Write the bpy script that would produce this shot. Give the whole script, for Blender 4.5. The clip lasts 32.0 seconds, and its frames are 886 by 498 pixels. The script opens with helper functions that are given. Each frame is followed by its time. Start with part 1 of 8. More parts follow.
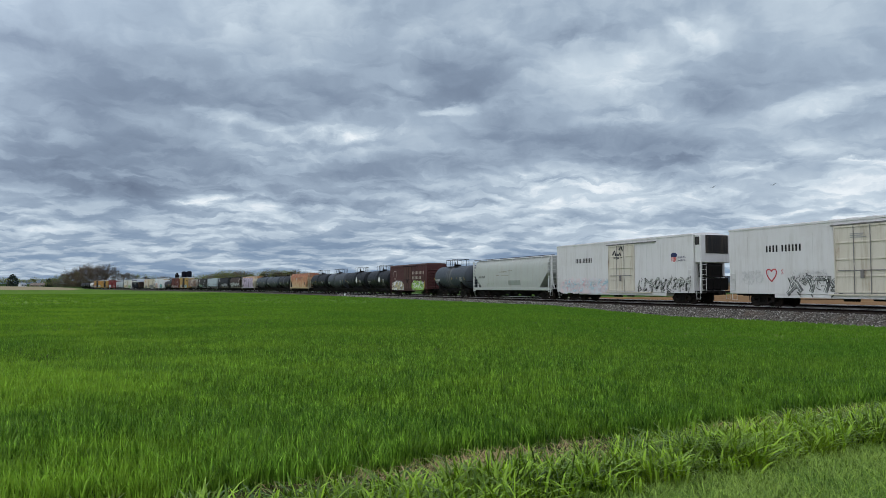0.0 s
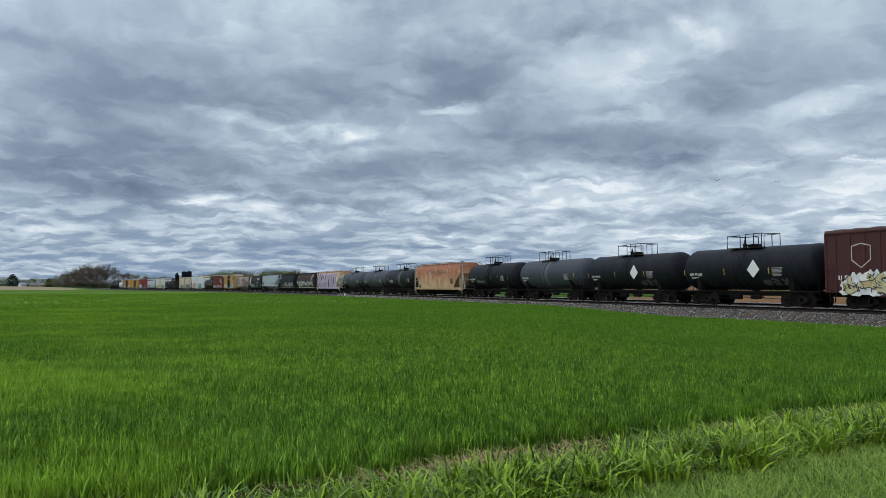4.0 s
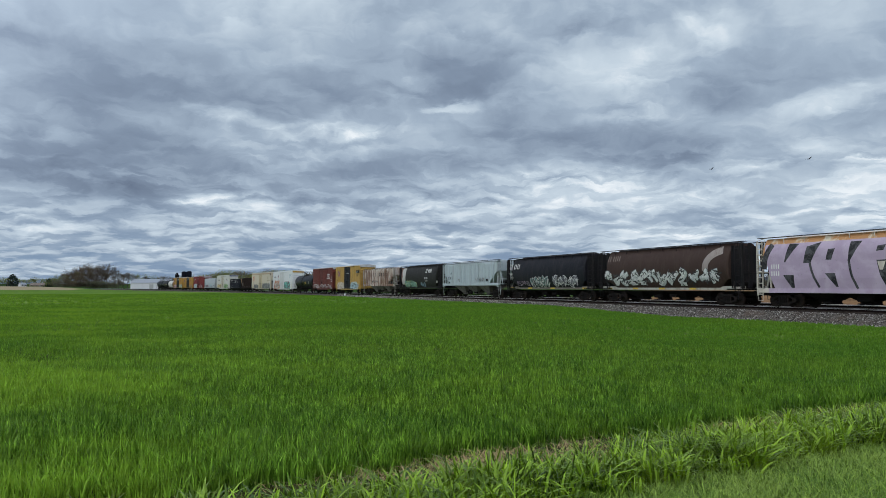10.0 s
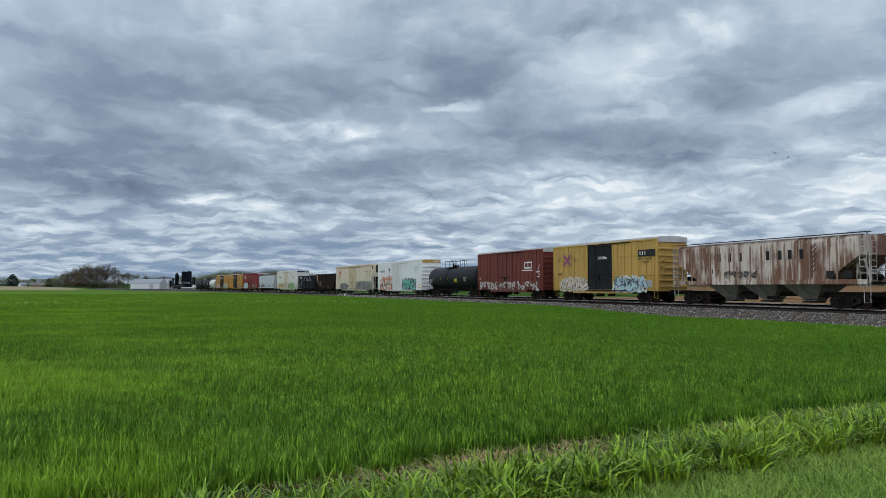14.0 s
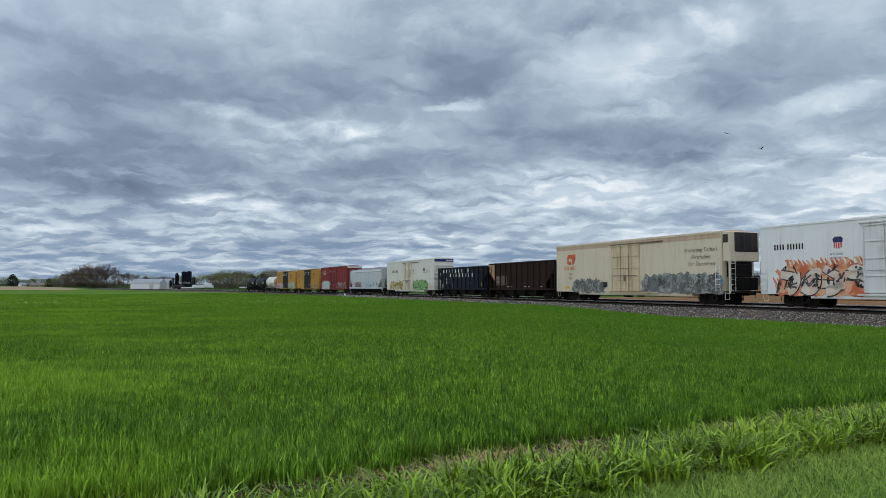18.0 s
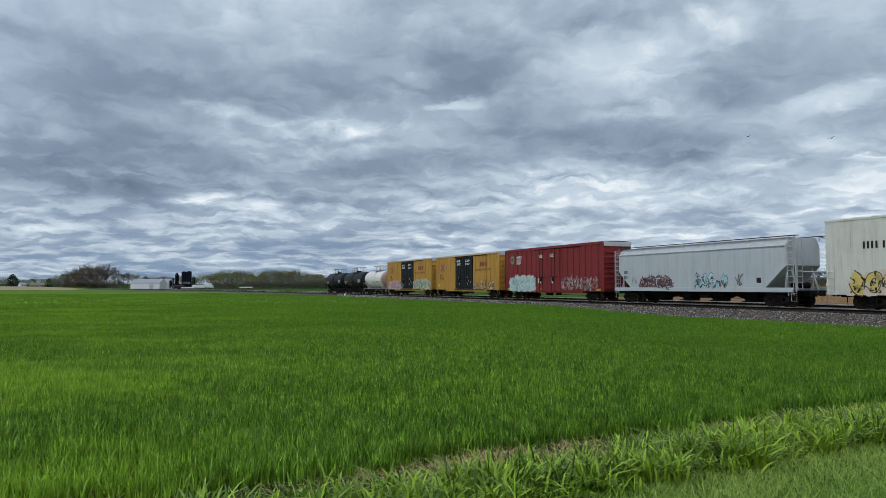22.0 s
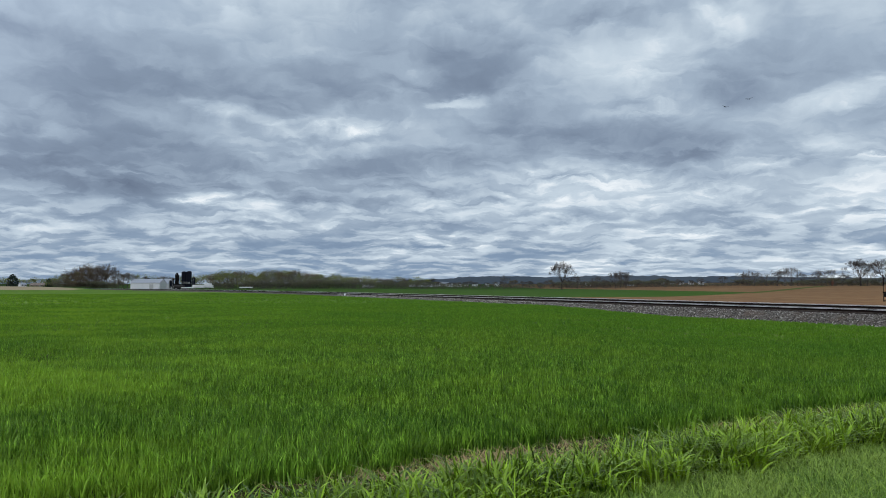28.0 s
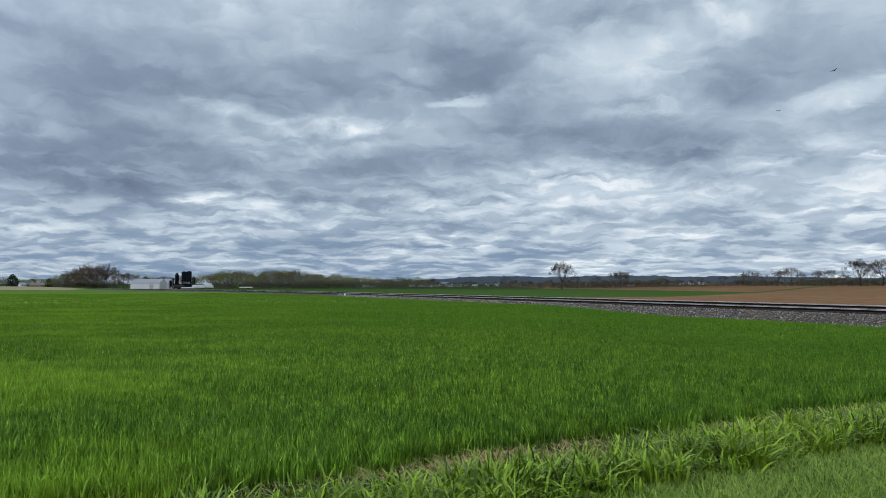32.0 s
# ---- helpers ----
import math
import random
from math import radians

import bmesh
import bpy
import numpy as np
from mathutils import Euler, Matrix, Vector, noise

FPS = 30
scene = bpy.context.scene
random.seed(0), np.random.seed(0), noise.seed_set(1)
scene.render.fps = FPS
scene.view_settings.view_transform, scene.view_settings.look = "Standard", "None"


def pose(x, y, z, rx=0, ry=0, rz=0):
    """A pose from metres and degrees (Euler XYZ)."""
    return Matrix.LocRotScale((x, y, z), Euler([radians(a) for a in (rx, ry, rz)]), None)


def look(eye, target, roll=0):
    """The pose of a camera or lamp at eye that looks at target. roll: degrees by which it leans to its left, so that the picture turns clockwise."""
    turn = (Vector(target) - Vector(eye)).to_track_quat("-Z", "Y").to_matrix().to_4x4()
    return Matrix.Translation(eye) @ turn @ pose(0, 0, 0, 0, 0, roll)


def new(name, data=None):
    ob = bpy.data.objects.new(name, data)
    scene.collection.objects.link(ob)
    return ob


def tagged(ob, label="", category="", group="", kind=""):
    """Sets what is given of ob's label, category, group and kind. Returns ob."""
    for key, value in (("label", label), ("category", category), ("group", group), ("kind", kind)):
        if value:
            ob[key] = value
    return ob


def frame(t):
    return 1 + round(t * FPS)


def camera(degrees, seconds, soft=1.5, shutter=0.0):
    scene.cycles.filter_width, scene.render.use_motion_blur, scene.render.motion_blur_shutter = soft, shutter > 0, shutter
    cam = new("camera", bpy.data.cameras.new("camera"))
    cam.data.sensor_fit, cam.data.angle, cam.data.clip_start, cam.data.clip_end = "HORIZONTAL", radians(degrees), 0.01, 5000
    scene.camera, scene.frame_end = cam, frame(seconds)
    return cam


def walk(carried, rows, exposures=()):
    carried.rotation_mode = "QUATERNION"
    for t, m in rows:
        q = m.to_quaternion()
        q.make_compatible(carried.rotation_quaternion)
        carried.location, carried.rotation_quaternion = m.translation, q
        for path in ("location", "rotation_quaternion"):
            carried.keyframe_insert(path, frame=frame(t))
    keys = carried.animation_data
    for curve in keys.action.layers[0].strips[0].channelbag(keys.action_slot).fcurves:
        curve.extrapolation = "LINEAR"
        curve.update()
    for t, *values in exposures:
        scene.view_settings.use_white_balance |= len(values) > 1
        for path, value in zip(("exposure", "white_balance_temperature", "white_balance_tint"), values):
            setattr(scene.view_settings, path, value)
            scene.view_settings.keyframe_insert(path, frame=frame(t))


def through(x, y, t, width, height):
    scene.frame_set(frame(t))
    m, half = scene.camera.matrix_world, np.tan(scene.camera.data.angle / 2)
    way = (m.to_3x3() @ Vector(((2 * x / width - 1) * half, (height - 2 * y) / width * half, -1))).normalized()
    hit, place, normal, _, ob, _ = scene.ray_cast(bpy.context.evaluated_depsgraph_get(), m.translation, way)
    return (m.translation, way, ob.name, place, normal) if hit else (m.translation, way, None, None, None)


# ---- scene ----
EYE_Z = 1.6
cam = camera(62.5, 32.0, soft=0.55)
HOME = look((0, 0, EYE_Z), (0, 100, EYE_Z + 5.166))
walk(cam, [(0.0, HOME), (32.0, HOME)], exposures=[(0.0, 0.0), (32.0, 0.0)])

# ---- world: a thin clear sky far above the cloud deck ----
world = bpy.data.worlds.new("world")
scene.world = world
world.use_nodes = True
wn = world.node_tree
sky = wn.nodes.new("ShaderNodeTexSky")
sky.sky_type, sky.sun_disc = "NISHITA", False
sky.sun_elevation, sky.sun_rotation = radians(48), radians(200)
wn.nodes["Background"].inputs["Strength"].default_value = 0.1
wn.links.new(sky.outputs[0], wn.nodes["Background"].inputs["Color"])


# ---- node helpers ----
class Mat:
    """A node material: m.n(type, inputs..., props) adds a node and returns its first output."""

    def __init__(self, name):
        self.mat = bpy.data.materials.new(name)
        self.mat.use_nodes = True
        self.t = self.mat.node_tree
        self.bsdf = self.t.nodes["Principled BSDF"]
        self.out = self.t.nodes["Material Output"]

    def put(self, socket, value):
        if isinstance(value, bpy.types.NodeSocket):
            self.t.links.new(value, socket)
        else:
            socket.default_value = value

    def node(self, kind, ins=(), **props):
        nd = self.t.nodes.new(kind)
        for k, v in props.items():
            setattr(nd, k, v)
        pairs = ins.items() if isinstance(ins, dict) else enumerate(ins)
        for k, v in pairs:
            if v is not None:
                self.put(nd.inputs[k], v)
        return nd

    def math(self, op, a, b=None, c=None, clamp=False):
        return self.node("ShaderNodeMath", (a, b, c), operation=op, use_clamp=clamp).outputs[0]

    def vec(self, op, a, b=None):
        nd = self.node("ShaderNodeVectorMath", (a, b), operation=op)
        return nd.outputs["Value"] if op in ("LENGTH", "DOT_PRODUCT", "DISTANCE") else nd.outputs[0]

    def mix(self, fac, a, b, blend="MIX"):
        nd = self.node("ShaderNodeMix", data_type="RGBA", blend_type=blend)
        for i, v in ((0, fac), (6, a), (7, b)):
            self.put(nd.inputs[i], (*v, 1) if isinstance(v, tuple) and len(v) == 3 else v)
        return nd.outputs[2]

    def noise(self, vector, scale, detail=4, rough=0.55, distort=0.0):
        return self.node("ShaderNodeTexNoise", {"Vector": vector, "Scale": scale, "Detail": detail, "Roughness": rough, "Distortion": distort}).outputs

    def ramp(self, fac, stops):
        nd = self.node("ShaderNodeValToRGB", (fac,))
        el = nd.color_ramp.elements
        while len(el) < len(stops):
            el.new(0.5)
        for e, (p, c) in zip(el, stops):
            e.position, e.color = p, (*c, 1) if isinstance(c, tuple) else (c, c, c, 1)
        return nd.outputs[0]

    def span(self, v, a, b, c=0.0, d=1.0, smooth=True):
        return self.node("ShaderNodeMapRange", {0: v, 1: a, 2: b, 3: c, 4: d}, interpolation_type="SMOOTHSTEP" if smooth else "LINEAR").outputs[0]

    def coord(self, which="Object"):
        return self.node("ShaderNodeTexCoord").outputs[which]

    def scaled(self, v, s):
        return self.node("ShaderNodeMapping", {"Vector": v, "Scale": s}).outputs[0]

    def sep(self, v):
        return self.node("ShaderNodeSeparateXYZ", (v,)).outputs

    def join(self, x, y, z):
        return self.node("ShaderNodeCombineXYZ", (x, y, z)).outputs[0]

    def bump(self, height, strength=0.3, distance=0.02):
        self.put(self.bsdf.inputs["Normal"], self.node("ShaderNodeBump", {"Strength": strength, "Distance": distance, "Height": height}).outputs[0])

    def done(self, color=None, rough=None, metal=None, spec=None):
        for k, v in (("Base Color", color), ("Roughness", rough), ("Metallic", metal), ("Specular IOR Level", spec)):
            if v is not None:
                self.put(self.bsdf.inputs[k], (*v, 1) if isinstance(v, tuple) and len(v) == 3 else v)
        return self.mat


# ---- the cloud deck: a drifting overcast sky that lights the place ----
def cloud_material():
    m = Mat("overcast_cloud")
    p = m.coord("Object")
    x, y, z = m.sep(p)
    r = m.vec("LENGTH", m.join(x, y, 0.0))
    az = m.math("ARCTAN2", x, y)
    el = m.math("ARCTAN2", z, r)
    # places on the level deck: rows of cloud crowd together and flatten towards the horizon
    puff = m.noise(m.join(az, m.math("MULTIPLY", el, 1.9), 0.0), 13.0, 6, 0.56)[0]
    heap = m.math("ADD", el, m.math("MULTIPLY", m.math("SUBTRACT", puff, 0.5), m.span(el, 0.0, 0.2, 0.012, 0.055)))
    reach = m.math("POWER", m.math("ADD", m.math("MAXIMUM", heap, 0.0), 0.09), -0.78)
    flat = m.join(m.math("MULTIPLY", m.math("SINE", az), reach), m.math("MULTIPLY", m.math("COSINE", az), reach), 0.0)
    warp = m.noise(flat, 1.3, 6, 0.58)[1]
    wx, wy, _ = m.sep(warp)
    push = m.math("ADD", m.math("MULTIPLY", el, 0.55), 0.02)
    azw = m.math("ADD", az, m.math("MULTIPLY", m.math("SUBTRACT", wx, 0.5), m.math("MULTIPLY", push, 2.4)))
    elw = m.math("ADD", el, m.math("MULTIPLY", m.math("SUBTRACT", wy, 0.5), push))
    # main cloud masses: azimuth, elevation, half width, half height, weight (dark below nought)
    total = None
    for a, e, ra, re, w in MASSES:
        d = m.vec("LENGTH", m.join(m.math("DIVIDE", m.math("SUBTRACT", azw, a), ra), m.math("DIVIDE", m.math("SUBTRACT", elw, e), re), 0.0))
        g = m.math("MULTIPLY", m.span(d, 0.35, 1.3, 1.0, 0.0), w)
        total = g if total is None else m.math("ADD", total, g)
    swirl = m.vec("ADD", flat, m.vec("MULTIPLY", m.vec("SUBTRACT", warp, (0.5, 0.5, 0.5)), (0.40, 0.34, 0.0)))
    low = m.span(el, 0.05, 0.24, 1.0, 0.0)

    def layer(under, scale, shift, lo, hi, tone, thick, lit, lean, detail):
        """One sheet of cloud over another: crisp-edged, darker where thick, bright on the shoulders."""
        q = m.vec("ADD", swirl, shift)
        n = m.math("SUBTRACT", m.noise(q, scale, detail, 0.53)[0], m.math("MULTIPLY", total, lean))
        ahead = m.math("SUBTRACT", m.noise(m.vec("ADD", q, (0.07 / scale, -0.24 / scale, 0.0)), scale, detail, 0.53)[0], m.math("MULTIPLY", total, lean))
        cover = m.span(n, lo, hi)
        shade = m.math("SUBTRACT", m.math("ADD", tone, m.math("MULTIPLY", m.math("SUBTRACT", n, ahead), lit)), m.math("MULTIPLY", m.math("SUBTRACT", n, lo), thick))
        return m.math("ADD", m.math("MULTIPLY", under, m.math("SUBTRACT", 1.0, cover)), m.math("MULTIPLY", shade, cover))

    veil = m.noise(swirl, 4.0, 5, 0.5)[0]
    v = m.math("ADD", 0.80, m.math("MULTIPLY", m.math("SUBTRACT", veil, 0.5), 0.5))
    v = layer(v, 2.6, (3.1, 0.4, 0.0), 0.40, 0.54, 0.74, 0.7, 2.2, 0.10, 6)
    v = layer(v, 1.25, (0.0, 0.0, 0.0), 0.38, 0.56, 0.71, 1.0, 1.6, 0.24, 7)
    v = m.math("ADD", v, m.math("MULTIPLY", m.span(m.noise(m.vec("ADD", swirl, (8.1, 2.2, 0.0)), 5.2, 5, 0.5)[0], 0.42, 0.60, -0.5, 0.5), m.math("ADD", 0.08, m.math("MULTIPLY", low, 0.16))))
    v = m.math("ADD", m.math("ADD", v, m.math("MULTIPLY", total, 0.55)), m.math("ADD", -0.075, m.math("MULTIPLY", m.span(az, -0.3, 0.5), m.span(el, 0.02, 0.3, 0.16, 0.04))))
    col = m.ramp(v, [(0.0, (0.140, 0.184, 0.266)), (0.3, (0.226, 0.292, 0.394)), (0.55, (0.358, 0.448, 0.560)), (0.8, (0.560, 0.660, 0.755)), (1.0, (0.84, 0.90, 0.95))])
    # thin blue-grey air shows between the far rows
    blue = m.math("MULTIPLY", m.math("MULTIPLY", m.span(el, 0.02, 0.13, 1.0, 0.0), m.span(v, 0.35, 0.62, 1.0, 0.0)), 0.55)
    col = m.mix(blue, col, (0.205, 0.315, 0.475))
    # the deck brightens towards the zenith and round the veiled sun behind the viewer
    sun = Vector((-0.52, -0.48, 0.70)).normalized()
    flatdir = m.vec("NORMALIZE", m.join(x, y, m.math("MULTIPLY", r, m.math("TANGENT", m.math("MINIMUM", el, 1.5)))))
    glow = m.span(m.vec("DOT_PRODUCT", flatdir, tuple(sun)), -0.15, 1.0, 0.0, 1.0)
    up = m.span(el, 0.36, 1.3, 0.0, 1.0)
    power = m.math("ADD", 1.0, m.math("ADD", m.math("MULTIPLY", glow, GLOW), m.math("MULTIPLY", up, ZENITH)))
    warm = m.mix(m.math("MULTIPLY", m.math("MAXIMUM", glow, up), 0.8), (1.0, 1.0, 1.0), (1.22, 1.0, 0.88))
    col = m.mix(1.0, col, warm, "MULTIPLY")
    em = m.node("ShaderNodeEmission", {"Color": col, "Strength": power})
    m.t.links.new(em.outputs[0], m.out.inputs["Surface"])
    m.mat.cycles.emission_sampling = "NONE"
    return m.mat


GLOW, ZENITH = 1.9, 1.2
MASSES = (
    (-0.491, 0.161, 0.256, 0.048, -0.24), (-0.274, 0.277, 0.372, 0.058, -0.14), (0.067, 0.297, 0.116, 0.039, -0.30), (0.229, 0.188, 0.155, 0.035, -0.36), (-0.065, 0.161, 0.201, 0.025, -0.20),
    (0.376, 0.262, 0.074, 0.022, -0.18), (0.586, 0.208, 0.070, 0.025, -0.20), (-0.235, 0.053, 0.163, 0.009, -0.16), (-0.514, 0.304, 0.070, 0.015, -0.14), (-0.135, 0.214, 0.048, 0.019, 0.24),
    (-0.286, 0.239, 0.062, 0.012, 0.20), (0.028, 0.260, 0.058, 0.012, 0.24), (0.369, 0.335, 0.089, 0.029, 0.26), (0.527, 0.242, 0.081, 0.023, 0.24), (0.431, 0.170, 0.108, 0.019, 0.22),
    (0.276, 0.122, 0.201, 0.026, 0.20), (-0.305, 0.116, 0.074, 0.011, 0.24), (-0.259, 0.378, 0.085, 0.046, 0.16), (-0.561, 0.074, 0.132, 0.008, 0.18), (0.214, 0.308, 0.062, 0.028, 0.14),
)


def build_sky():
    verts, faces, seg = [], [], 72
    radii = [4800 * math.sin(radians(a)) for a in (4, 8, 12, 18, 25, 33, 42, 51, 60, 68, 75, 80, 84, 87, 89, 90)]
    for r in radii:
        h = 420 * math.sqrt(max(0.0, 1 - (r / 4800) ** 2))
        verts += [(r * math.sin(2 * math.pi * i / seg), r * math.cos(2 * math.pi * i / seg), h) for i in range(seg)]
    verts.append((0, 0, 420.0))
    for k in range(len(radii) - 1):
        for i in range(seg):
            j = (i + 1) % seg
            faces.append((k * seg + i, k * seg + j, (k + 1) * seg + j, (k + 1) * seg + i))
    faces += [(len(verts) - 1, (i + 1) % seg, i) for i in range(seg)]
    me = bpy.data.meshes.new("sky")
    me.from_pydata(verts, [], faces)
    me.materials.append(cloud_material())
    for pl in me.polygons:
        pl.use_smooth = True
    ob = tagged(new("backdrop_sky", me), "broken grey overcast cloud deck with brighter gaps", "sky", kind="structure")
    return ob


# ---- the railway line in plan: arc length s grows away along the train's tail; off is to the far side ----
S_GRID = np.arange(-900.0, 1000.0, 1.0)
KAPPA = np.interp(S_GRID, (-41, -40, 0, 60, 120, 200, 300, 450), (0.0, 4.3e-5, 4.3e-5, 2.9e-4, 6.83e-4, 5.48e-4, 5.21e-4, 5.32e-4))
_ph = np.concatenate([[0.0], np.cumsum((KAPPA[1:] + KAPPA[:-1]) / 2)])
PHI = _ph - _ph[900] + radians(22.409)
_x = np.concatenate([[0.0], np.cumsum((-np.sin(PHI[1:]) - np.sin(PHI[:-1])) / 2)])
_y = np.concatenate([[0.0], np.cumsum((np.cos(PHI[1:]) + np.cos(PHI[:-1])) / 2)])
LINE_X, LINE_Y = _x - _x[900] + 27.716, _y - _y[900] + 37.581
RAIL_Z = EYE_Z - 1.3415


def line_at(s, off=0.0):
    ph = np.interp(s, S_GRID, PHI)
    return np.interp(s, S_GRID, LINE_X) + off * np.cos(ph), np.interp(s, S_GRID, LINE_Y) + off * np.sin(ph), ph


def line_offset(x, y):
    """Signed distance of points from the near track's centre line (far side positive)."""
    x, y = np.asarray(x, float), np.asarray(y, float)
    out = np.empty(x.shape)
    xs, ys, ph = LINE_X[::4], LINE_Y[::4], PHI[::4]
    for i in range(0, len(x), 4000):
        dx, dy = x[i:i + 4000, None] - xs, y[i:i + 4000, None] - ys
        k = np.argmin(dx * dx + dy * dy, axis=1)
        out[i:i + 4000] = dx[np.arange(len(k)), k] * np.cos(ph[k]) + dy[np.arange(len(k)), k] * np.sin(ph[k])
    return out


def train_s(q, t):
    """Where on the line the point q of the train stands at t seconds."""
    return q - (20.7545 * (t - 12) + 0.01192 * (t - 12) ** 2)


def sstep(a, b, v):
    k = np.clip((v - a) / (b - a), 0, 1)
    return k * k * (3 - 2 * k)


def ground_z(x, y, off=None):
    x, y = np.asarray(x, float), np.asarray(y, float)
    off = line_offset(x, y) if off is None else off
    r = np.hypot(x, y)
    u = x / np.maximum(y, 1.0)
    near = -0.10 * sstep(7, 40, r) - 0.48 * sstep(7, 34, r) * sstep(0.13, 0.34, u) - 0.3 * sstep(150, 420, r)
    rise = sstep(60, 330, off) * sstep(0.12, 0.42, u) * 2.75
    left = sstep(480, 680, r) * sstep(0.40, 0.60, -u) * 2.3
    far = sstep(640, 820, r) * 1.0 + sstep(900, 1700, r) * 6.5
    bed = 0.25 * sstep(3, 12, off)
    roll = 0.05 * np.sin(x * 0.11 + 1.3) * np.sin(y * 0.083) * sstep(10, 30, r) * (off < -8)
    ditch = -0.17 * sstep(-13, -4.4, off) * (1 - sstep(0.16, 0.44, u)) * (off < 0)
    return near + ditch + np.where(off > 0, bed + rise, 0) + np.maximum(left, far * (y > 0)) + roll


def mesh_object(name, verts, faces, material, smooth=False, parent=None):
    me = bpy.data.meshes.new(name)
    v = np.asarray(verts, dtype=np.float32)
    f = np.asarray(faces, dtype=np.int32)
    me.vertices.add(len(v))
    me.vertices.foreach_set("co", v.ravel())
    n = f.shape[1]
    me.loops.add(f.size)
    me.loops.foreach_set("vertex_index", f.ravel())
    me.polygons.add(len(f))
    me.polygons.foreach_set("loop_start", np.arange(0, f.size, n, dtype=np.int32))
    me.polygons.foreach_set("loop_total", np.full(len(f), n, dtype=np.int32))
    if smooth:
        me.polygons.foreach_set("use_smooth", np.ones(len(f), dtype=bool))
    me.update(calc_edges=True)
    me.materials.append(material)
    ob = new(name, me)
    ob.parent = parent
    return ob


def grid_faces(rows, cols, wrap=False):
    i, j = np.meshgrid(np.arange(rows - 1), np.arange(cols if wrap else cols - 1), indexing="ij")
    k = (j + 1) % cols
    return np.stack([i * cols + j, i * cols + k, (i + 1) * cols + k, (i + 1) * cols + j], -1).reshape(-1, 4)


# ---- ground ----
def ground_material():
    m = Mat("field_ground")
    p = m.coord("Object")
    x, y, z = m.sep(p)
    off = m.node("ShaderNodeAttribute", attribute_name="line_offset").outputs["Fac"]
    big, mid, fine = m.noise(p, 0.03, 4)[0], m.noise(p, 0.4, 5)[0], m.noise(p, 9.0, 4)[0]
    streak = m.noise(m.scaled(p, (0.5, 0.02, 1.0)), 1.0, 4)[0]
    wheat = m.mix(mid, (0.048, 0.105, 0.014), (0.078, 0.160, 0.019))
    wheat = m.mix(m.span(big, 0.35, 0.7), wheat, (0.110, 0.180, 0.022))
    wheat = m.mix(m.math("MULTIPLY", m.span(streak, 0.5, 0.75), 0.5), wheat, (0.045, 0.122, 0.010))
    tan = m.mix(m.span(mid, 0.35, 0.7), (0.135, 0.074, 0.034), (0.215, 0.124, 0.060))
    tan = m.mix(m.span(streak, 0.4, 0.7, 0.0, 0.7), tan, (0.25, 0.150, 0.076))
    tan = m.mix(m.span(big, 0.4, 0.65, 0.0, 0.6), tan, (0.150, 0.092, 0.046))
    wob = m.math("MULTIPLY", m.math("SUBTRACT", mid, 0.5), 6.0)
    wedge = m.math("MULTIPLY", m.span(m.math("ADD", x, wob), 86, 90, 1, 0), m.span(m.math("SUBTRACT", m.math("ADD", y, wob), m.math("MULTIPLY", x, 1.46)), 75, 80))
    strip = m.math("SUBTRACT", m.math("SUBTRACT", y, 200.0), m.math("MULTIPLY", m.math("SUBTRACT", x, 84.0), 1.55))
    strip = m.math("MULTIPLY", m.span(m.math("ABSOLUTE", strip), 3.0, 5.0, 1, 0), m.span(x, 82, 84))
    grass = m.mix(mid, (0.030, 0.070, 0.010), (0.050, 0.100, 0.014))
    beyond = m.mix(m.math("MAXIMUM", wedge, m.math("MULTIPLY", strip, 0.8)), tan, grass)
    leftfar = m.math("MULTIPLY", m.span(m.math("ADD", x, m.math("MULTIPLY", y, 0.50)), -6, 6, 1, 0), m.span(y, 430, 436))
    near = m.mix(leftfar, wheat, m.mix(mid, (0.27, 0.21, 0.13), (0.36, 0.30, 0.19)))
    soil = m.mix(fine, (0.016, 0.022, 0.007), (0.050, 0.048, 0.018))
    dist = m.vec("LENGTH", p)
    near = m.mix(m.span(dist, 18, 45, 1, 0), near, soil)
    verge = m.math("ADD", m.math("MULTIPLY", m.math("ADD", x, 2.06), 0.5), m.math("MULTIPLY", m.math("SUBTRACT", y, 5.5), -0.866))
    near = m.mix(m.span(verge, 1.3, 1.9), near, m.mix(fine, (0.050, 0.085, 0.018), (0.125, 0.175, 0.045)))
    col = m.mix(m.span(off, 1.0, 1.5), near, beyond)
    m.bump(m.math("ADD", m.math("MULTIPLY", mid, 3.0), fine), 0.5, 0.05)
    return m.done(col, 0.95, spec=0.03)


def build_ground():
    r = np.concatenate([[0.002, 2], np.arange(4, 40, 2), np.geomspace(40, 4790, 90)])
    a = np.concatenate([np.linspace(-0.75, 0.75, 221), np.linspace(0.8, 2 * math.pi - 0.8, 60)])
    R, A = np.meshgrid(r, a, indexing="ij")
    x, y = (R * np.sin(A) + 0.4 * np.clip(1 - R / 6, 0, 1)).ravel(), (R * np.cos(A) - 0.3 * np.clip(1 - R / 6, 0, 1)).ravel()
    off = line_offset(x, y)
    z = ground_z(x, y, off)
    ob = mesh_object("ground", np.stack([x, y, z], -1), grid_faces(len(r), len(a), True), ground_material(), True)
    at = ob.data.attributes.new("line_offset", "FLOAT", "POINT")
    at.data.foreach_set("value", off.astype(np.float32))
    tagged(ob, "level farmland of green winter wheat and tan stubble", "field", kind="structure")


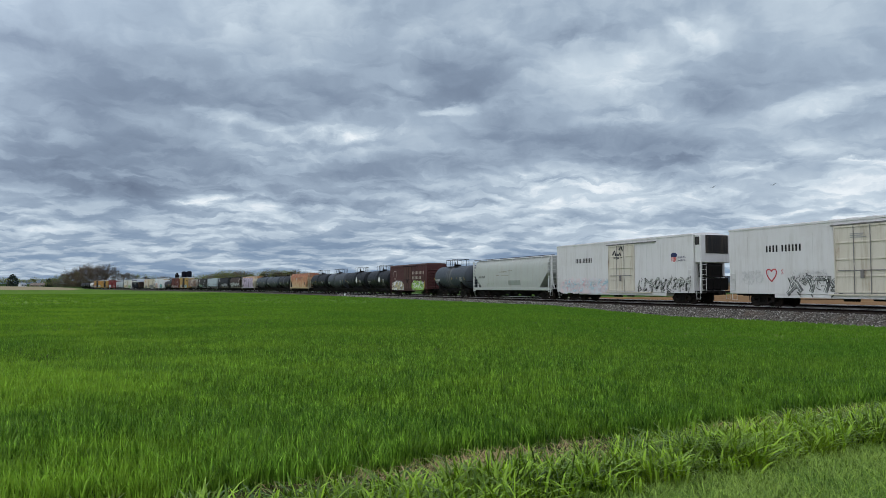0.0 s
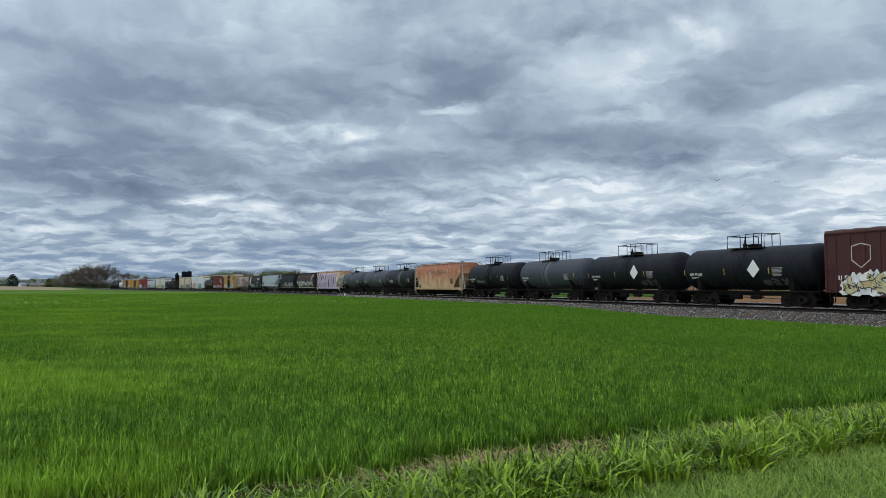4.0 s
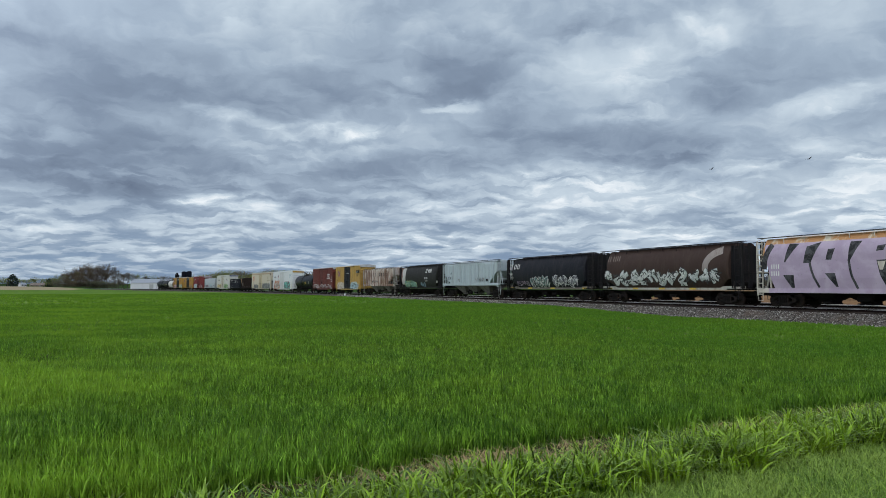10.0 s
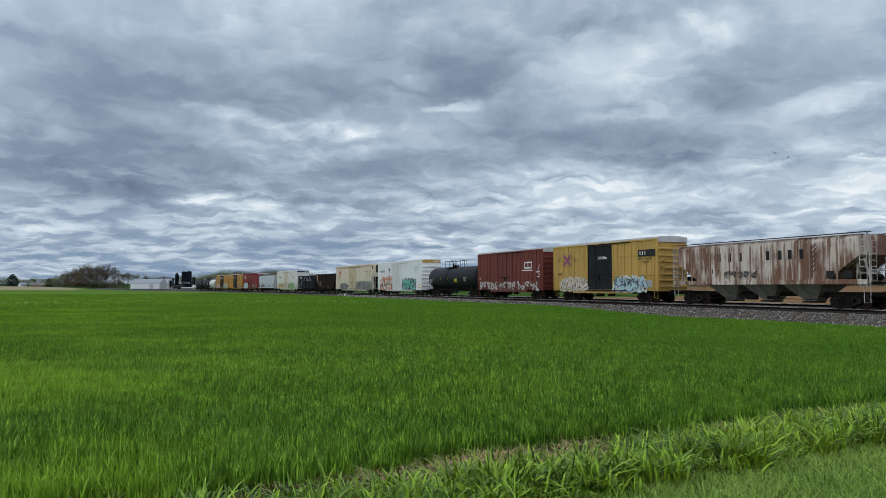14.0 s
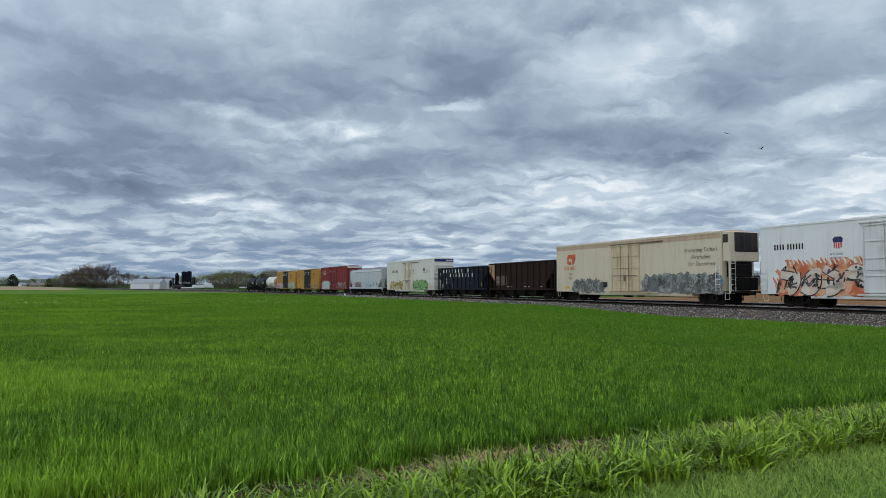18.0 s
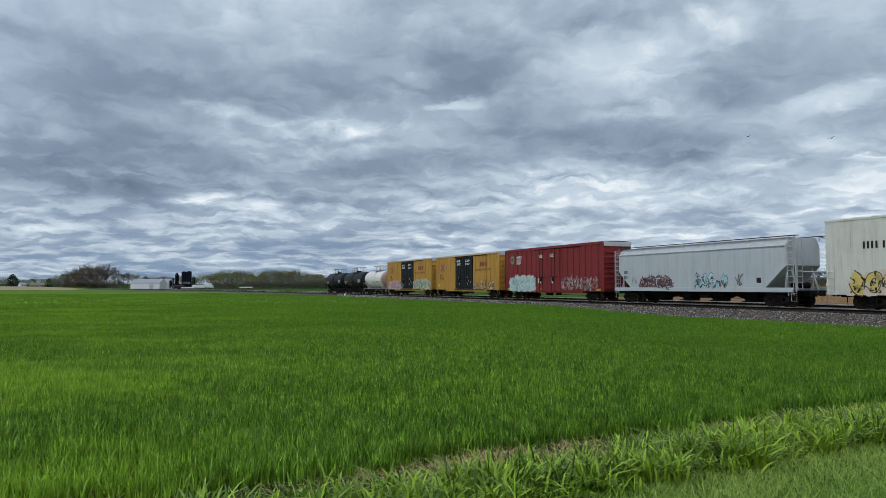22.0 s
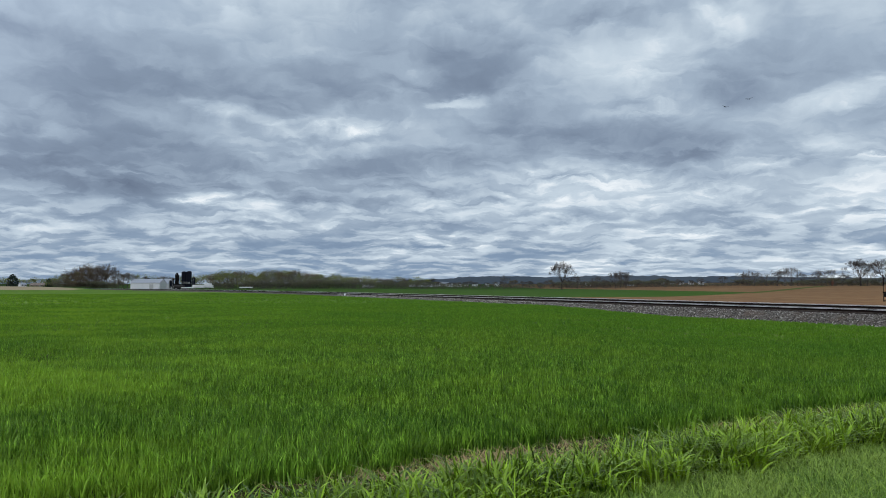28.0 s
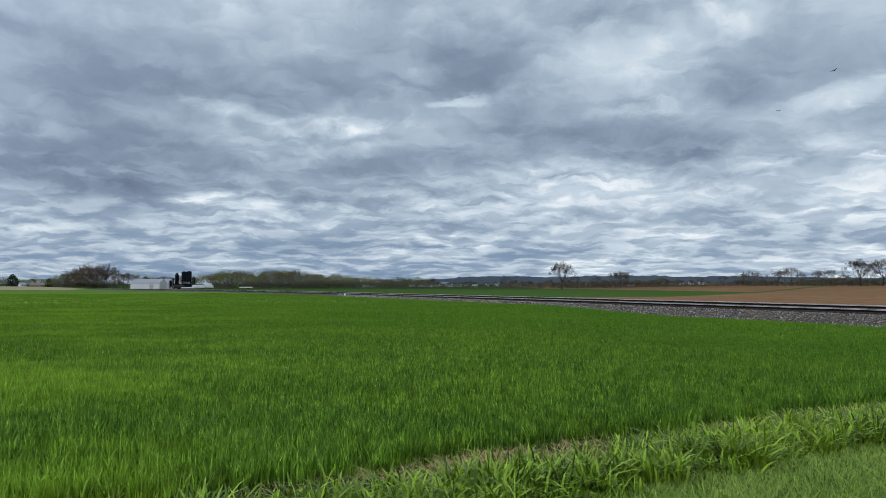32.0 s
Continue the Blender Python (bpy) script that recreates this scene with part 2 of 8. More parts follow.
# ---- railway bed ----
def ballast_material(loose):
    m = Mat("ballast_stone")
    p = m.coord("Object")
    cell = m.node("ShaderNodeTexVoronoi", {"Vector": p, "Scale": 11.0})
    isl = m.node("ShaderNodeNewGeometry").outputs["Random Per Island"]
    stain = m.noise(p, 0.6, 4)[0]
    c = m.mix(m.sep(cell.outputs["Color"])[0], (0.024, 0.021, 0.018), (0.14, 0.128, 0.112))
    if loose:
        c = m.mix(m.math("POWER", isl, 1.5), (0.03, 0.026, 0.022), (0.44, 0.42, 0.39))
    c = m.mix(m.span(stain, 0.5, 0.75, 0.0, 0.6), c, (0.11, 0.078, 0.060))
    m.bump(cell.outputs["Distance"], 0.8, 0.06)
    return m.done(c, 0.95, spec=0.06)


def sweep(name, profile, s, material, closed=False, parent=None, smooth=False):
    """A mesh that follows the line: profile is a list of (off, z)."""
    rows = []
    for off, z in profile:
        x, y, _ = line_at(s, off)
        rows.append(np.stack([x, y, np.full_like(x, z)], -1))
    v = np.stack(rows, 1).reshape(-1, 3)
    return mesh_object(name, v, grid_faces(len(s), len(profile), closed), material, smooth, parent)


def plain(name, color, rough=0.7, metal=0.0, vary=0.25, scale=6.0):
    m = Mat(name)
    p = m.coord("Object")
    nz, fine = m.noise(p, scale * 0.15, 4)[0], m.noise(p, scale * 3, 4)[0]
    dark = tuple(c * (1 - vary) for c in color)
    light = tuple(min(1, c * (1 + vary * 0.6)) for c in color)
    c = m.mix(m.math("ADD", m.math("MULTIPLY", nz, 0.6), m.math("MULTIPLY", fine, 0.4)), dark, light)
    m.bump(fine, 0.12, 0.01)
    return m.done(c, rough, metal, 0.06 if rough > 0.8 else 0.3)


TRACKS = ((0.0, 0.0), (4.5, 0.1))


def build_railway():
    s = np.concatenate([np.arange(-140, 200, 2.0), np.arange(200, 800, 6.0)])
    z0 = RAIL_Z - 0.19
    bed = sweep("railway_bed", [(-3.75, -0.95), (-1.95, z0 - 0.09), (-1.40, z0 - 0.07), (-1.27, z0 - 0.02), (1.3, z0 + 0.03), (2.2, z0 - 0.05), (3.2, z0 + 0.12), (5.8, z0 + 0.12), (6.6, z0 + 0.1), (8.8, -0.6)], s, ballast_material(False))
    tagged(bed, "grey crushed-stone ballast bed of a double railway line", "railway bed", kind="structure")
    oily = sweep("railway_bed_center", [(-1.60, z0 - 0.066), (-1.40, z0 - 0.055), (-1.275, z0 + 0.0), (-1.1, z0 + 0.036), (1.35, z0 + 0.036), (2.2, z0 - 0.02), (3.1, z0 + 0.126), (5.9, z0 + 0.126)], s, plain("oil_dark_ballast", (0.030, 0.024, 0.021), 0.95, 0.0, 0.5, 20.0))
    tagged(oily, "oil-darkened ballast between the rails", "railway bed", kind="structure")
    dark = plain("rusty_rail_web", (0.013, 0.009, 0.008), 0.9)
    shine = plain("worn_rail_head", (0.66, 0.64, 0.62), 0.35, 0.45, 0.1)
    wood = plain("weathered_tie_wood", (0.040, 0.031, 0.025), 0.9)
    tie = bpy.data.meshes.new("tie")
    bm = bmesh.new()
    bmesh.ops.create_cube(bm, size=1.0)
    bmesh.ops.scale(bm, vec=(2.6, 0.22, 0.17), verts=bm.verts)
    bmesh.ops.bevel(bm, geom=bm.edges[:], offset=0.012, segments=1, affect="EDGES")
    bm.to_mesh(tie)
    bm.free()
    tie.materials.append(wood)
    for mid, dz in TRACKS:
        tr = tagged(new("railway_track"), "steel rails with polished heads on dark wooden ties", "railway track", group="railway tracks", kind="structure")
        for side in (-0.7525, 0.7525):
            o = mid + side
            zb = RAIL_Z - 0.172 + dz
            sweep("rail", [(o - 0.07, zb), (o - 0.07, zb + 0.015), (o - 0.012, zb + 0.03), (o - 0.012, zb + 0.13), (o - 0.036, zb + 0.14), (o - 0.036, zb + 0.168),
                           (o + 0.036, zb + 0.168), (o + 0.036, zb + 0.14), (o + 0.012, zb + 0.13), (o + 0.012, zb + 0.03), (o + 0.07, zb + 0.015), (o + 0.07, zb)], s, dark, True, tr)
            sweep("rail_head", [(o - 0.0372, zb + 0.153), (o - 0.0372, zb + 0.168), (o - 0.029, zb + 0.173), (o + 0.029, zb + 0.173), (o + 0.0372, zb + 0.168), (o + 0.0372, zb + 0.153)], s, shine, True, tr)
        for i in range(240):
            x, y, ph = line_at(-22 + i * 0.53, mid)
            ob = new("tie", tie)
            ob.matrix_world = Matrix.Translation((x, y, z0 - 0.04 + dz)) @ Matrix.Rotation(ph, 4, "Z")
            ob.parent = tr


# ---- mesh helpers for things ----
def part(name, bm, material, parent, label="", smooth=None):
    """Links a bmesh (or a finished mesh) as one part under a thing or part."""
    if isinstance(bm, bmesh.types.BMesh):
        bmesh.ops.recalc_face_normals(bm, faces=bm.faces)
        me = bpy.data.meshes.new(name)
        bm.to_mesh(me)
        bm.free()
        me.materials.append(material)
        if smooth is not None:
            me.polygons.foreach_set("use_smooth", np.ones(len(me.polygons), dtype=bool))
            me.set_sharp_from_angle(angle=radians(smooth))
    else:
        me = bm
    ob = new(name, me)
    ob.parent = parent
    if label:
        ob["label"] = label
    return ob


def at(ob, x=0.0, y=0.0, z=0.0, rz=0.0):
    ob.matrix_basis = pose(x, y, z, 0, 0, rz)
    return ob


def boxes(items, bevel=0.0):
    """items: (x0, x1, y0, y1, z0, z1)."""
    bm = bmesh.new()
    for x0, x1, y0, y1, z0, z1 in items:
        v = [bm.verts.new((x, y, z)) for x in (x0, x1) for y in (y0, y1) for z in (z0, z1)]
        for f in ((0, 1, 3, 2), (4, 6, 7, 5), (0, 4, 5, 1), (2, 3, 7, 6), (0, 2, 6, 4), (1, 5, 7, 3)):
            bm.faces.new([v[i] for i in f])
    if bevel:
        bmesh.ops.bevel(bm, geom=bm.edges[:], offset=bevel, segments=1, affect="EDGES")
    return bm


def tubes(lines, radius=0.02, sides=5):
    bm = bmesh.new()
    for pts in lines:
        pts = [Vector(p) for p in pts]
        rings = []
        for i, p in enumerate(pts):
            d = (pts[min(i + 1, len(pts) - 1)] - pts[max(i - 1, 0)]).normalized()
            a = d.cross(Vector((0, 0, 1)) if abs(d.z) < 0.9 else Vector((1, 0, 0))).normalized()
            b = d.cross(a)
            rings.append([bm.verts.new(p + radius * (math.cos(k * math.tau / sides) * a + math.sin(k * math.tau / sides) * b)) for k in range(sides)])
        for r0, r1 in zip(rings, rings[1:]):
            for k in range(sides):
                bm.faces.new((r0[k], r0[(k + 1) % sides], r1[(k + 1) % sides], r1[k]))
        bm.faces.new(rings[0][::-1])
        bm.faces.new(rings[-1])
    return bm


def rods(name, lines, radius, sides, mat, parent):
    for ln in lines:
        part(name, tubes([ln], radius, sides), mat, parent)


def loft(sections, caps=True):
    bm = bmesh.new()
    rings = [[bm.verts.new(p) for p in sec] for sec in sections]
    n = len(rings[0])
    for r0, r1 in zip(rings, rings[1:]):
        for k in range(n):
            try:
                bm.faces.new((r0[k], r0[(k + 1) % n], r1[(k + 1) % n], r1[k]))
            except ValueError:
                pass
    if caps:
        bm.faces.new(rings[0][::-1])
        bm.faces.new(rings[-1])
    return bm


def lathe_x(stations, zc, sides=40):
    """A body of revolution about a level axis: stations are (x, radius)."""
    return loft([[(x, r * math.cos(k * math.tau / sides), zc + r * math.sin(k * math.tau / sides)) for k in range(sides)] for x, r in stations])


# ---- paints ----
def paint(name, color, dirt=(0.16, 0.12, 0.09), grime=0.35, rust=0.0, rough=0.6, streak=0.5, metal=0.0, fade=0.16, spec=None):
    m = Mat(name)
    spec = spec or (0.25 if max(color) > 0.05 else 0.1)
    color, dirt = tuple(0.87 * v for v in color), tuple(0.87 * v for v in dirt)
    p = m.coord("Object")
    st = m.noise(m.scaled(p, (2.2, 2.2, 0.22)), 1.6, 5, 0.65)[0]
    patch = m.noise(p, 0.55, 5, 0.6)[0]
    fine = m.noise(p, 14.0, 4, 0.6)[0]
    c = m.mix(patch, tuple(v * (1 - fade) for v in color), tuple(min(1.0, v * (1 + fade)) for v in color))
    c = m.mix(m.math("MULTIPLY", m.span(st, 0.44, 0.74), min(1.0, streak * grime * 2.6)), c, dirt)
    c = m.mix(m.math("MULTIPLY", m.span(patch, 0.46, 0.76), grime * 0.8), c, dirt)
    c = m.mix(m.math("MULTIPLY", m.span(fine, 0.58, 0.75), grime * 0.5), c, dirt)
    if rust:
        k = m.math("ADD", m.math("MULTIPLY", st, 0.6), m.math("ADD", m.math("MULTIPLY", patch, 0.5), m.math("MULTIPLY", fine, 0.25)))
        c = m.mix(m.math("MULTIPLY", m.span(k, 0.92 - 0.45 * rust, 1.0 - 0.25 * rust), 0.9), c, (0.17, 0.065, 0.028))
    m.bump(m.math("ADD", m.math("MULTIPLY", fine, 0.4), patch), 0.12, 0.02)
    return m.done(c, m.span(fine, 0.3, 0.7, rough - 0.08, rough + 0.15), metal, spec)


def two_tone(name, a, b, scale=2.5, rough=0.6):
    m = Mat(name)
    p = m.coord("Object")
    nz = m.noise(p, scale * 0.9, 5, 0.6, 0.6)[0]
    k = m.span(nz, 0.42, 0.58)
    c = m.mix(k, a, b)
    worn = m.noise(p, 9.0, 4, 0.7)[0]
    return m.done(m.mix(m.span(worn, 0.55, 0.75, 0.0, 0.5), c, (0.22, 0.2, 0.185)), rough, spec=0.25)


IRON = paint("black_underframe_iron", (0.008, 0.0076, 0.0076), (0.018, 0.014, 0.012), 0.5, 0.08, 0.85)
WHEEL_STEEL = paint("dark_wheel_steel", (0.016, 0.013, 0.012), (0.04, 0.027, 0.02), 0.5, 0.15, 0.75)
TREAD = paint("bright_wheel_tread", (0.32, 0.29, 0.27), grime=0.3, rough=0.35, metal=0.8)
TRUCK_GREY = paint("dusty_truck_casting", (0.011, 0.010, 0.0095), (0.032, 0.023, 0.018), 0.5, 0.15, 0.85)
WHITE_TRIM = paint("white_painted_trim", (0.66, 0.67, 0.66), grime=0.35, rough=0.6)
LETTER_WHITE = paint("white_lettering", (0.72, 0.72, 0.70), grime=0.15)
LETTER_BLACK = paint("black_lettering", (0.018, 0.018, 0.02), grime=0.1)
LETTER_RED = paint("red_lettering", (0.50, 0.07, 0.08), grime=0.1)
YELLOW_MARK = paint("yellow_reflector_tape", (0.62, 0.42, 0.05), grime=0.2)
GRATE = paint("dark_grating", (0.03, 0.03, 0.032), grime=0.3)
SLEEVE = paint("pale_placard", (0.34, 0.34, 0.33), grime=0.3)
BLUE_MARK = paint("navy_lettering", (0.02, 0.03, 0.10), grime=0.1)
GREY_SEAM = paint("grey_panel_seam", (0.46, 0.47, 0.46), grime=0.4)

SHARED = {}


def shared(key, make, material, smooth=None):
    if key not in SHARED:
        bm = make()
        bmesh.ops.recalc_face_normals(bm, faces=bm.faces)
        me = bpy.data.meshes.new(key)
        bm.to_mesh(me)
        bm.free()
        me.materials.append(material)
        if smooth is not None:
            me.polygons.foreach_set("use_smooth", np.ones(len(me.polygons), dtype=bool))
            me.set_sharp_from_angle(angle=radians(smooth))
        SHARED[key] = me
    return SHARED[key]


def wheel_mesh():
    def ring(y, r):
        return [(r * math.cos(k * math.tau / 24), y, r * math.sin(k * math.tau / 24)) for k in range(24)]
    return loft([ring(-0.065, 0.10), ring(-0.065, 0.14), ring(-0.02, 0.17), ring(-0.015, 0.36), ring(-0.065, 0.39), ring(-0.065, 0.458), ring(0.045, 0.465), ring(0.05, 0.49), ring(0.075, 0.488), ring(0.075, 0.2)])


def side_frame_mesh():
    """A cast side frame: a trussed arch over two journal boxes with a spring opening."""
    bm = bmesh.new()
    outer = [(-1.12, 0.40), (-1.12, 0.58), (-0.62, 0.72), (-0.35, 0.80), (0.35, 0.80), (0.62, 0.72), (1.12, 0.58), (1.12, 0.40), (0.72, 0.42), (0.36, 0.20), (-0.36, 0.20), (-0.72, 0.42)]
    holes = ([(-0.30, 0.30), (-0.30, 0.62), (0.30, 0.62), (0.30, 0.30)], )
    bars = [((-1.0, 0.50), (-0.34, 0.74), 0.13), ((1.0, 0.50), (0.34, 0.74), 0.13), ((-0.36, 0.74), (0.36, 0.74), 0.14), ((-0.9, 0.44), (-0.34, 0.24), 0.12), ((0.9, 0.44), (0.34, 0.24), 0.12),
            ((-0.36, 0.22), (0.36, 0.22), 0.11), ((-0.34, 0.22), (-0.34, 0.76), 0.11), ((0.34, 0.22), (0.34, 0.76), 0.11)]
    for (x0, z0), (x1, z1), w in bars:
        d = Vector((x1 - x0, 0, z1 - z0)).normalized()
        nrm = Vector((-d.z, 0, d.x)) * w / 2
        v = []
        for y in (-0.06, 0.06):
            for p, sgn in (((x0, z0), 1), ((x1, z1), 1), ((x1, z1), -1), ((x0, z0), -1)):
                v.append(bm.verts.new((p[0] + sgn * nrm.x, y, p[1] + sgn * nrm.z)))
        for f in ((0, 1, 2, 3), (7, 6, 5, 4), (0, 4, 5, 1), (1, 5, 6, 2), (2, 6, 7, 3), (3, 7, 4, 0)):
            bm.faces.new([v[i] for i in f])
    for cx in (-0.89, 0.89):
        ring0, ring1 = [], []
        for k in range(10):
            a = k * math.tau / 10
            ring0.append(bm.verts.new((cx + 0.15 * math.cos(a), -0.13, 0.48 + 0.15 * math.sin(a))))
            ring1.append(bm.verts.new((cx + 0.18 * math.cos(a), 0.08, 0.48 + 0.18 * math.sin(a))))
        for k in range(10):
            bm.faces.new((ring0[k], ring0[(k + 1) % 10], ring1[(k + 1) % 10], ring1[k]))
        bm.faces.new(ring0)
    return bm


def springs_mesh():
    return tubes([[(0, 0, 0.27), (0, 0, 0.62)]], 0.075, 7)


def add_truck(car, x, frame_mat=None):
    fm = frame_mat or TRUCK_GREY
    tr = at(part("truck", shared("truck_bolster", lambda: boxes([(-0.22, 0.22, -1.05, 1.05, 0.42, 0.72), (-0.5, 0.5, -0.3, 0.3, 0.5, 0.66)], 0.03), IRON), None, car), x)
    for y, rz in ((-1.03, 0), (1.03, 180)):
        at(part("side_frame", shared("side_frame_" + fm.name, side_frame_mesh, fm, 40), None, tr), 0, y, 0, rz)
        for sx in (-0.18, 0.0, 0.18):
            at(part("spring", shared("spring", springs_mesh, IRON), None, tr), sx, y, 0)
    for dx in (-0.89, 0.89):
        for y, rz in ((-0.755, 0), (0.755, 180)):
            at(part("wheel", shared("wheel", wheel_mesh, WHEEL_STEEL, 40), None, tr), dx, y, 0.46, rz)
        at(part("axle", shared("axle", lambda: tubes([[(0, -0.95, 0.46), (0, 0.95, 0.46)]], 0.08, 8), IRON), None, tr), dx)
    return tr


def coupler_mesh():
    return boxes([(-0.05, 0.62, -0.09, 0.09, 0.80, 0.98), (0.55, 0.88, -0.17, 0.12, 0.74, 1.04), (-0.1, 0.12, -0.3, 0.3, 0.7, 1.06), (0.3, 0.36, -0.55, -0.5, 0.35, 0.8)], 0.02)


def ladder(parent, x, y, z0, z1, along="x", width=0.42, mat=None, name="ladder", step=0.38):
    """Grab-iron ladder on a side (along x) or on an end (along y)."""
    mat = mat or WHITE_TRIM
    key = "%s_%.2f_%.2f_%s_%.2f" % (name, z1 - z0, width, along, step) + mat.name
    def make():
        h, a = z1 - z0, width / 2
        def P(w, d, z):
            return (w, d, z) if along == "x" else (d, w, z)
        sgn = -1 if along == "x" else 1
        ls = [[P(-a, 0.05 * sgn, 0), P(-a, 0.05 * sgn, h)], [P(a, 0.05 * sgn, 0), P(a, 0.05 * sgn, h)]]
        k = 0.1
        while k < h:
            ls.append([P(-a, 0.06 * sgn, k), P(a, 0.06 * sgn, k)])
            k += step
        return tubes(ls, 0.022, 5)
    return at(part(name, shared(key, make, mat), None, parent), x, y, z0)


def base_car(name, label, category, q_left, q_right, truck_in=1.9, sill=True, truck_mat=None):
    """Empty at rail level in the car's middle; x runs forwards, the viewer is on the -y side."""
    car = tagged(new(name), label, category, group="freight cars of the train")
    L = q_left - q_right
    CARS.append((car, q_left, q_right))
    for sgn in (-1, 1):
        add_truck(car, sgn * (L / 2 - truck_in), truck_mat)
        at(part("coupler", shared("coupler", coupler_mesh, IRON), None, car), sgn * (L / 2 - 0.1), 0, 0, 0 if sgn > 0 else 180)
    if sill:
        part("center_sill", boxes([(-L / 2 + 0.1, L / 2 - 0.1, -0.28, 0.28, 0.72, 1.02)], 0.02), IRON, car)
    part("brake_cylinder", boxes([(-1.6, -0.7, -0.9, -0.5, 0.45, 0.8)], 0.05), IRON, car)
    part("air_tank", boxes([(0.4, 1.3, -1.0, -0.75, 0.5, 0.74)], 0.05), IRON, car)
    rods("brake_rod", [[(-L / 2 + 2.6, -0.6, 0.52), (-0.7, -0.6, 0.56)], [(1.2, -0.6, 0.56), (L / 2 - 2.6, -0.6, 0.5)]], 0.02, 5, IRON, car)
    return car, L


# ---- markings that lie on a car's near side; wf(z) is the half width of the car at height z ----
def sheet(parent, name, u0, u1, z0, z1, L, mat, wf, lift=0.010, rows=8, shape=None, label="", wob=0.0, seed=1):
    """A painted patch between u0..u1 (from the car's left end) and z0..z1, lying on the side."""
    rnd = random.Random(seed)
    n = 42 if wob else 1
    bm = bmesh.new()
    grid = []
    ph = [rnd.uniform(0, math.tau) for _ in range(6)]
    lobe = [abs(math.sin(i * 0.31 + ph[0])) * 0.6 + abs(math.sin(i * 0.83 + ph[1])) * 0.5 + 0.25 * math.sin(i * 2.1 + ph[2]) - 0.9 for i in range(n + 1)]
    top = [z1 + wob * (lobe[i] - 1.2 * max(0.0, 1 - 4.0 * min(i, n - i) / n)) for i in range(n + 1)]
    bot = [z0 + wob * 0.3 * (0.4 + 0.5 * math.sin(i * 0.7 + ph[3]) + 0.3 * math.sin(i * 1.9 + ph[4])) for i in range(n + 1)]
    for j in range(rows + 1):
        row = []
        for i in range(n + 1):
            z = bot[i] + (top[i] - bot[i]) * j / rows
            sh = shape(j / rows) if shape else 0.0
            x = u0 + (u1 - u0) * i / n + (wob * rnd.uniform(-0.5, 0.5) if wob and i in (0, n) else 0) + sh - L / 2
            row.append(bm.verts.new((x, -wf(z) - lift, z)))
        grid.append(row)
    for a, b in zip(grid, grid[1:]):
        for i in range(n):
            bm.faces.new((a[i], a[i + 1], b[i + 1], b[i]))
    return part(name, bm, mat, parent, label)


def stroke_into(bm, pts, width, L, wf, lift, taper=0.0):
    """A painted stroke along pts (u, z) on the side."""
    dense = []
    for (u0, z0), (u1, z1) in zip(pts, pts[1:]):
        k = max(2, int(math.hypot(u1 - u0, z1 - z0) / 0.25))
        dense += [(u0 + (u1 - u0) * i / k, z0 + (z1 - z0) * i / k) for i in range(k)]
    dense.append(pts[-1])
    # wide strokes are cut into strips, so that they follow a rounded side
    n = 1 + int(width / 0.16)
    rows = []
    for i, (u, z) in enumerate(dense):
        a, b = dense[max(0, i - 1)], dense[min(len(dense) - 1, i + 1)]
        du, dz = b[0] - a[0], b[1] - a[1]
        l = math.hypot(du, dz) or 1.0
        w = width * (1 - taper * i / len(dense)) / 2
        row = []
        for k in range(n + 1):
            side = 1 - 2 * k / n
            uu, zz = u - side * dz / l * w, z + side * du / l * w
            row.append(bm.verts.new((uu - L / 2, -wf(zz) - lift, zz)))
        rows.append(row)
    for p, q in zip(rows, rows[1:]):
        for k in range(n):
            bm.faces.new((p[k], q[k], q[k + 1], p[k + 1]))


def wedge_into(bm, quad, L, wf, lift):
    """A painted four-sided patch: top left, top right, bottom right, bottom left, as (u, z)."""
    tl, tr, br, bl = quad
    rows = []
    for i in range(7):
        k = i / 6
        rows.append([bm.verts.new((a[0] + (b[0] - a[0]) * k - L / 2, -wf(a[1] + (b[1] - a[1]) * k) - lift, a[1] + (b[1] - a[1]) * k)) for a, b in ((tl, bl), (tr, br))])
    for a, b in zip(rows, rows[1:]):
        bm.faces.new((a[0], b[0], b[1], a[1]))


def rounded(pts):
    """Cuts the corners of a stroke twice, so that it runs as a sprayed curve."""
    for _ in range(2):
        if len(pts) > 2:
            mid = []
            for (a, b), (c, d) in zip(pts, pts[1:]):
                mid += [(0.75 * a + 0.25 * c, 0.75 * b + 0.25 * d), (0.25 * a + 0.75 * c, 0.25 * b + 0.75 * d)]
            pts = [pts[0]] + mid + [pts[-1]]
    return pts


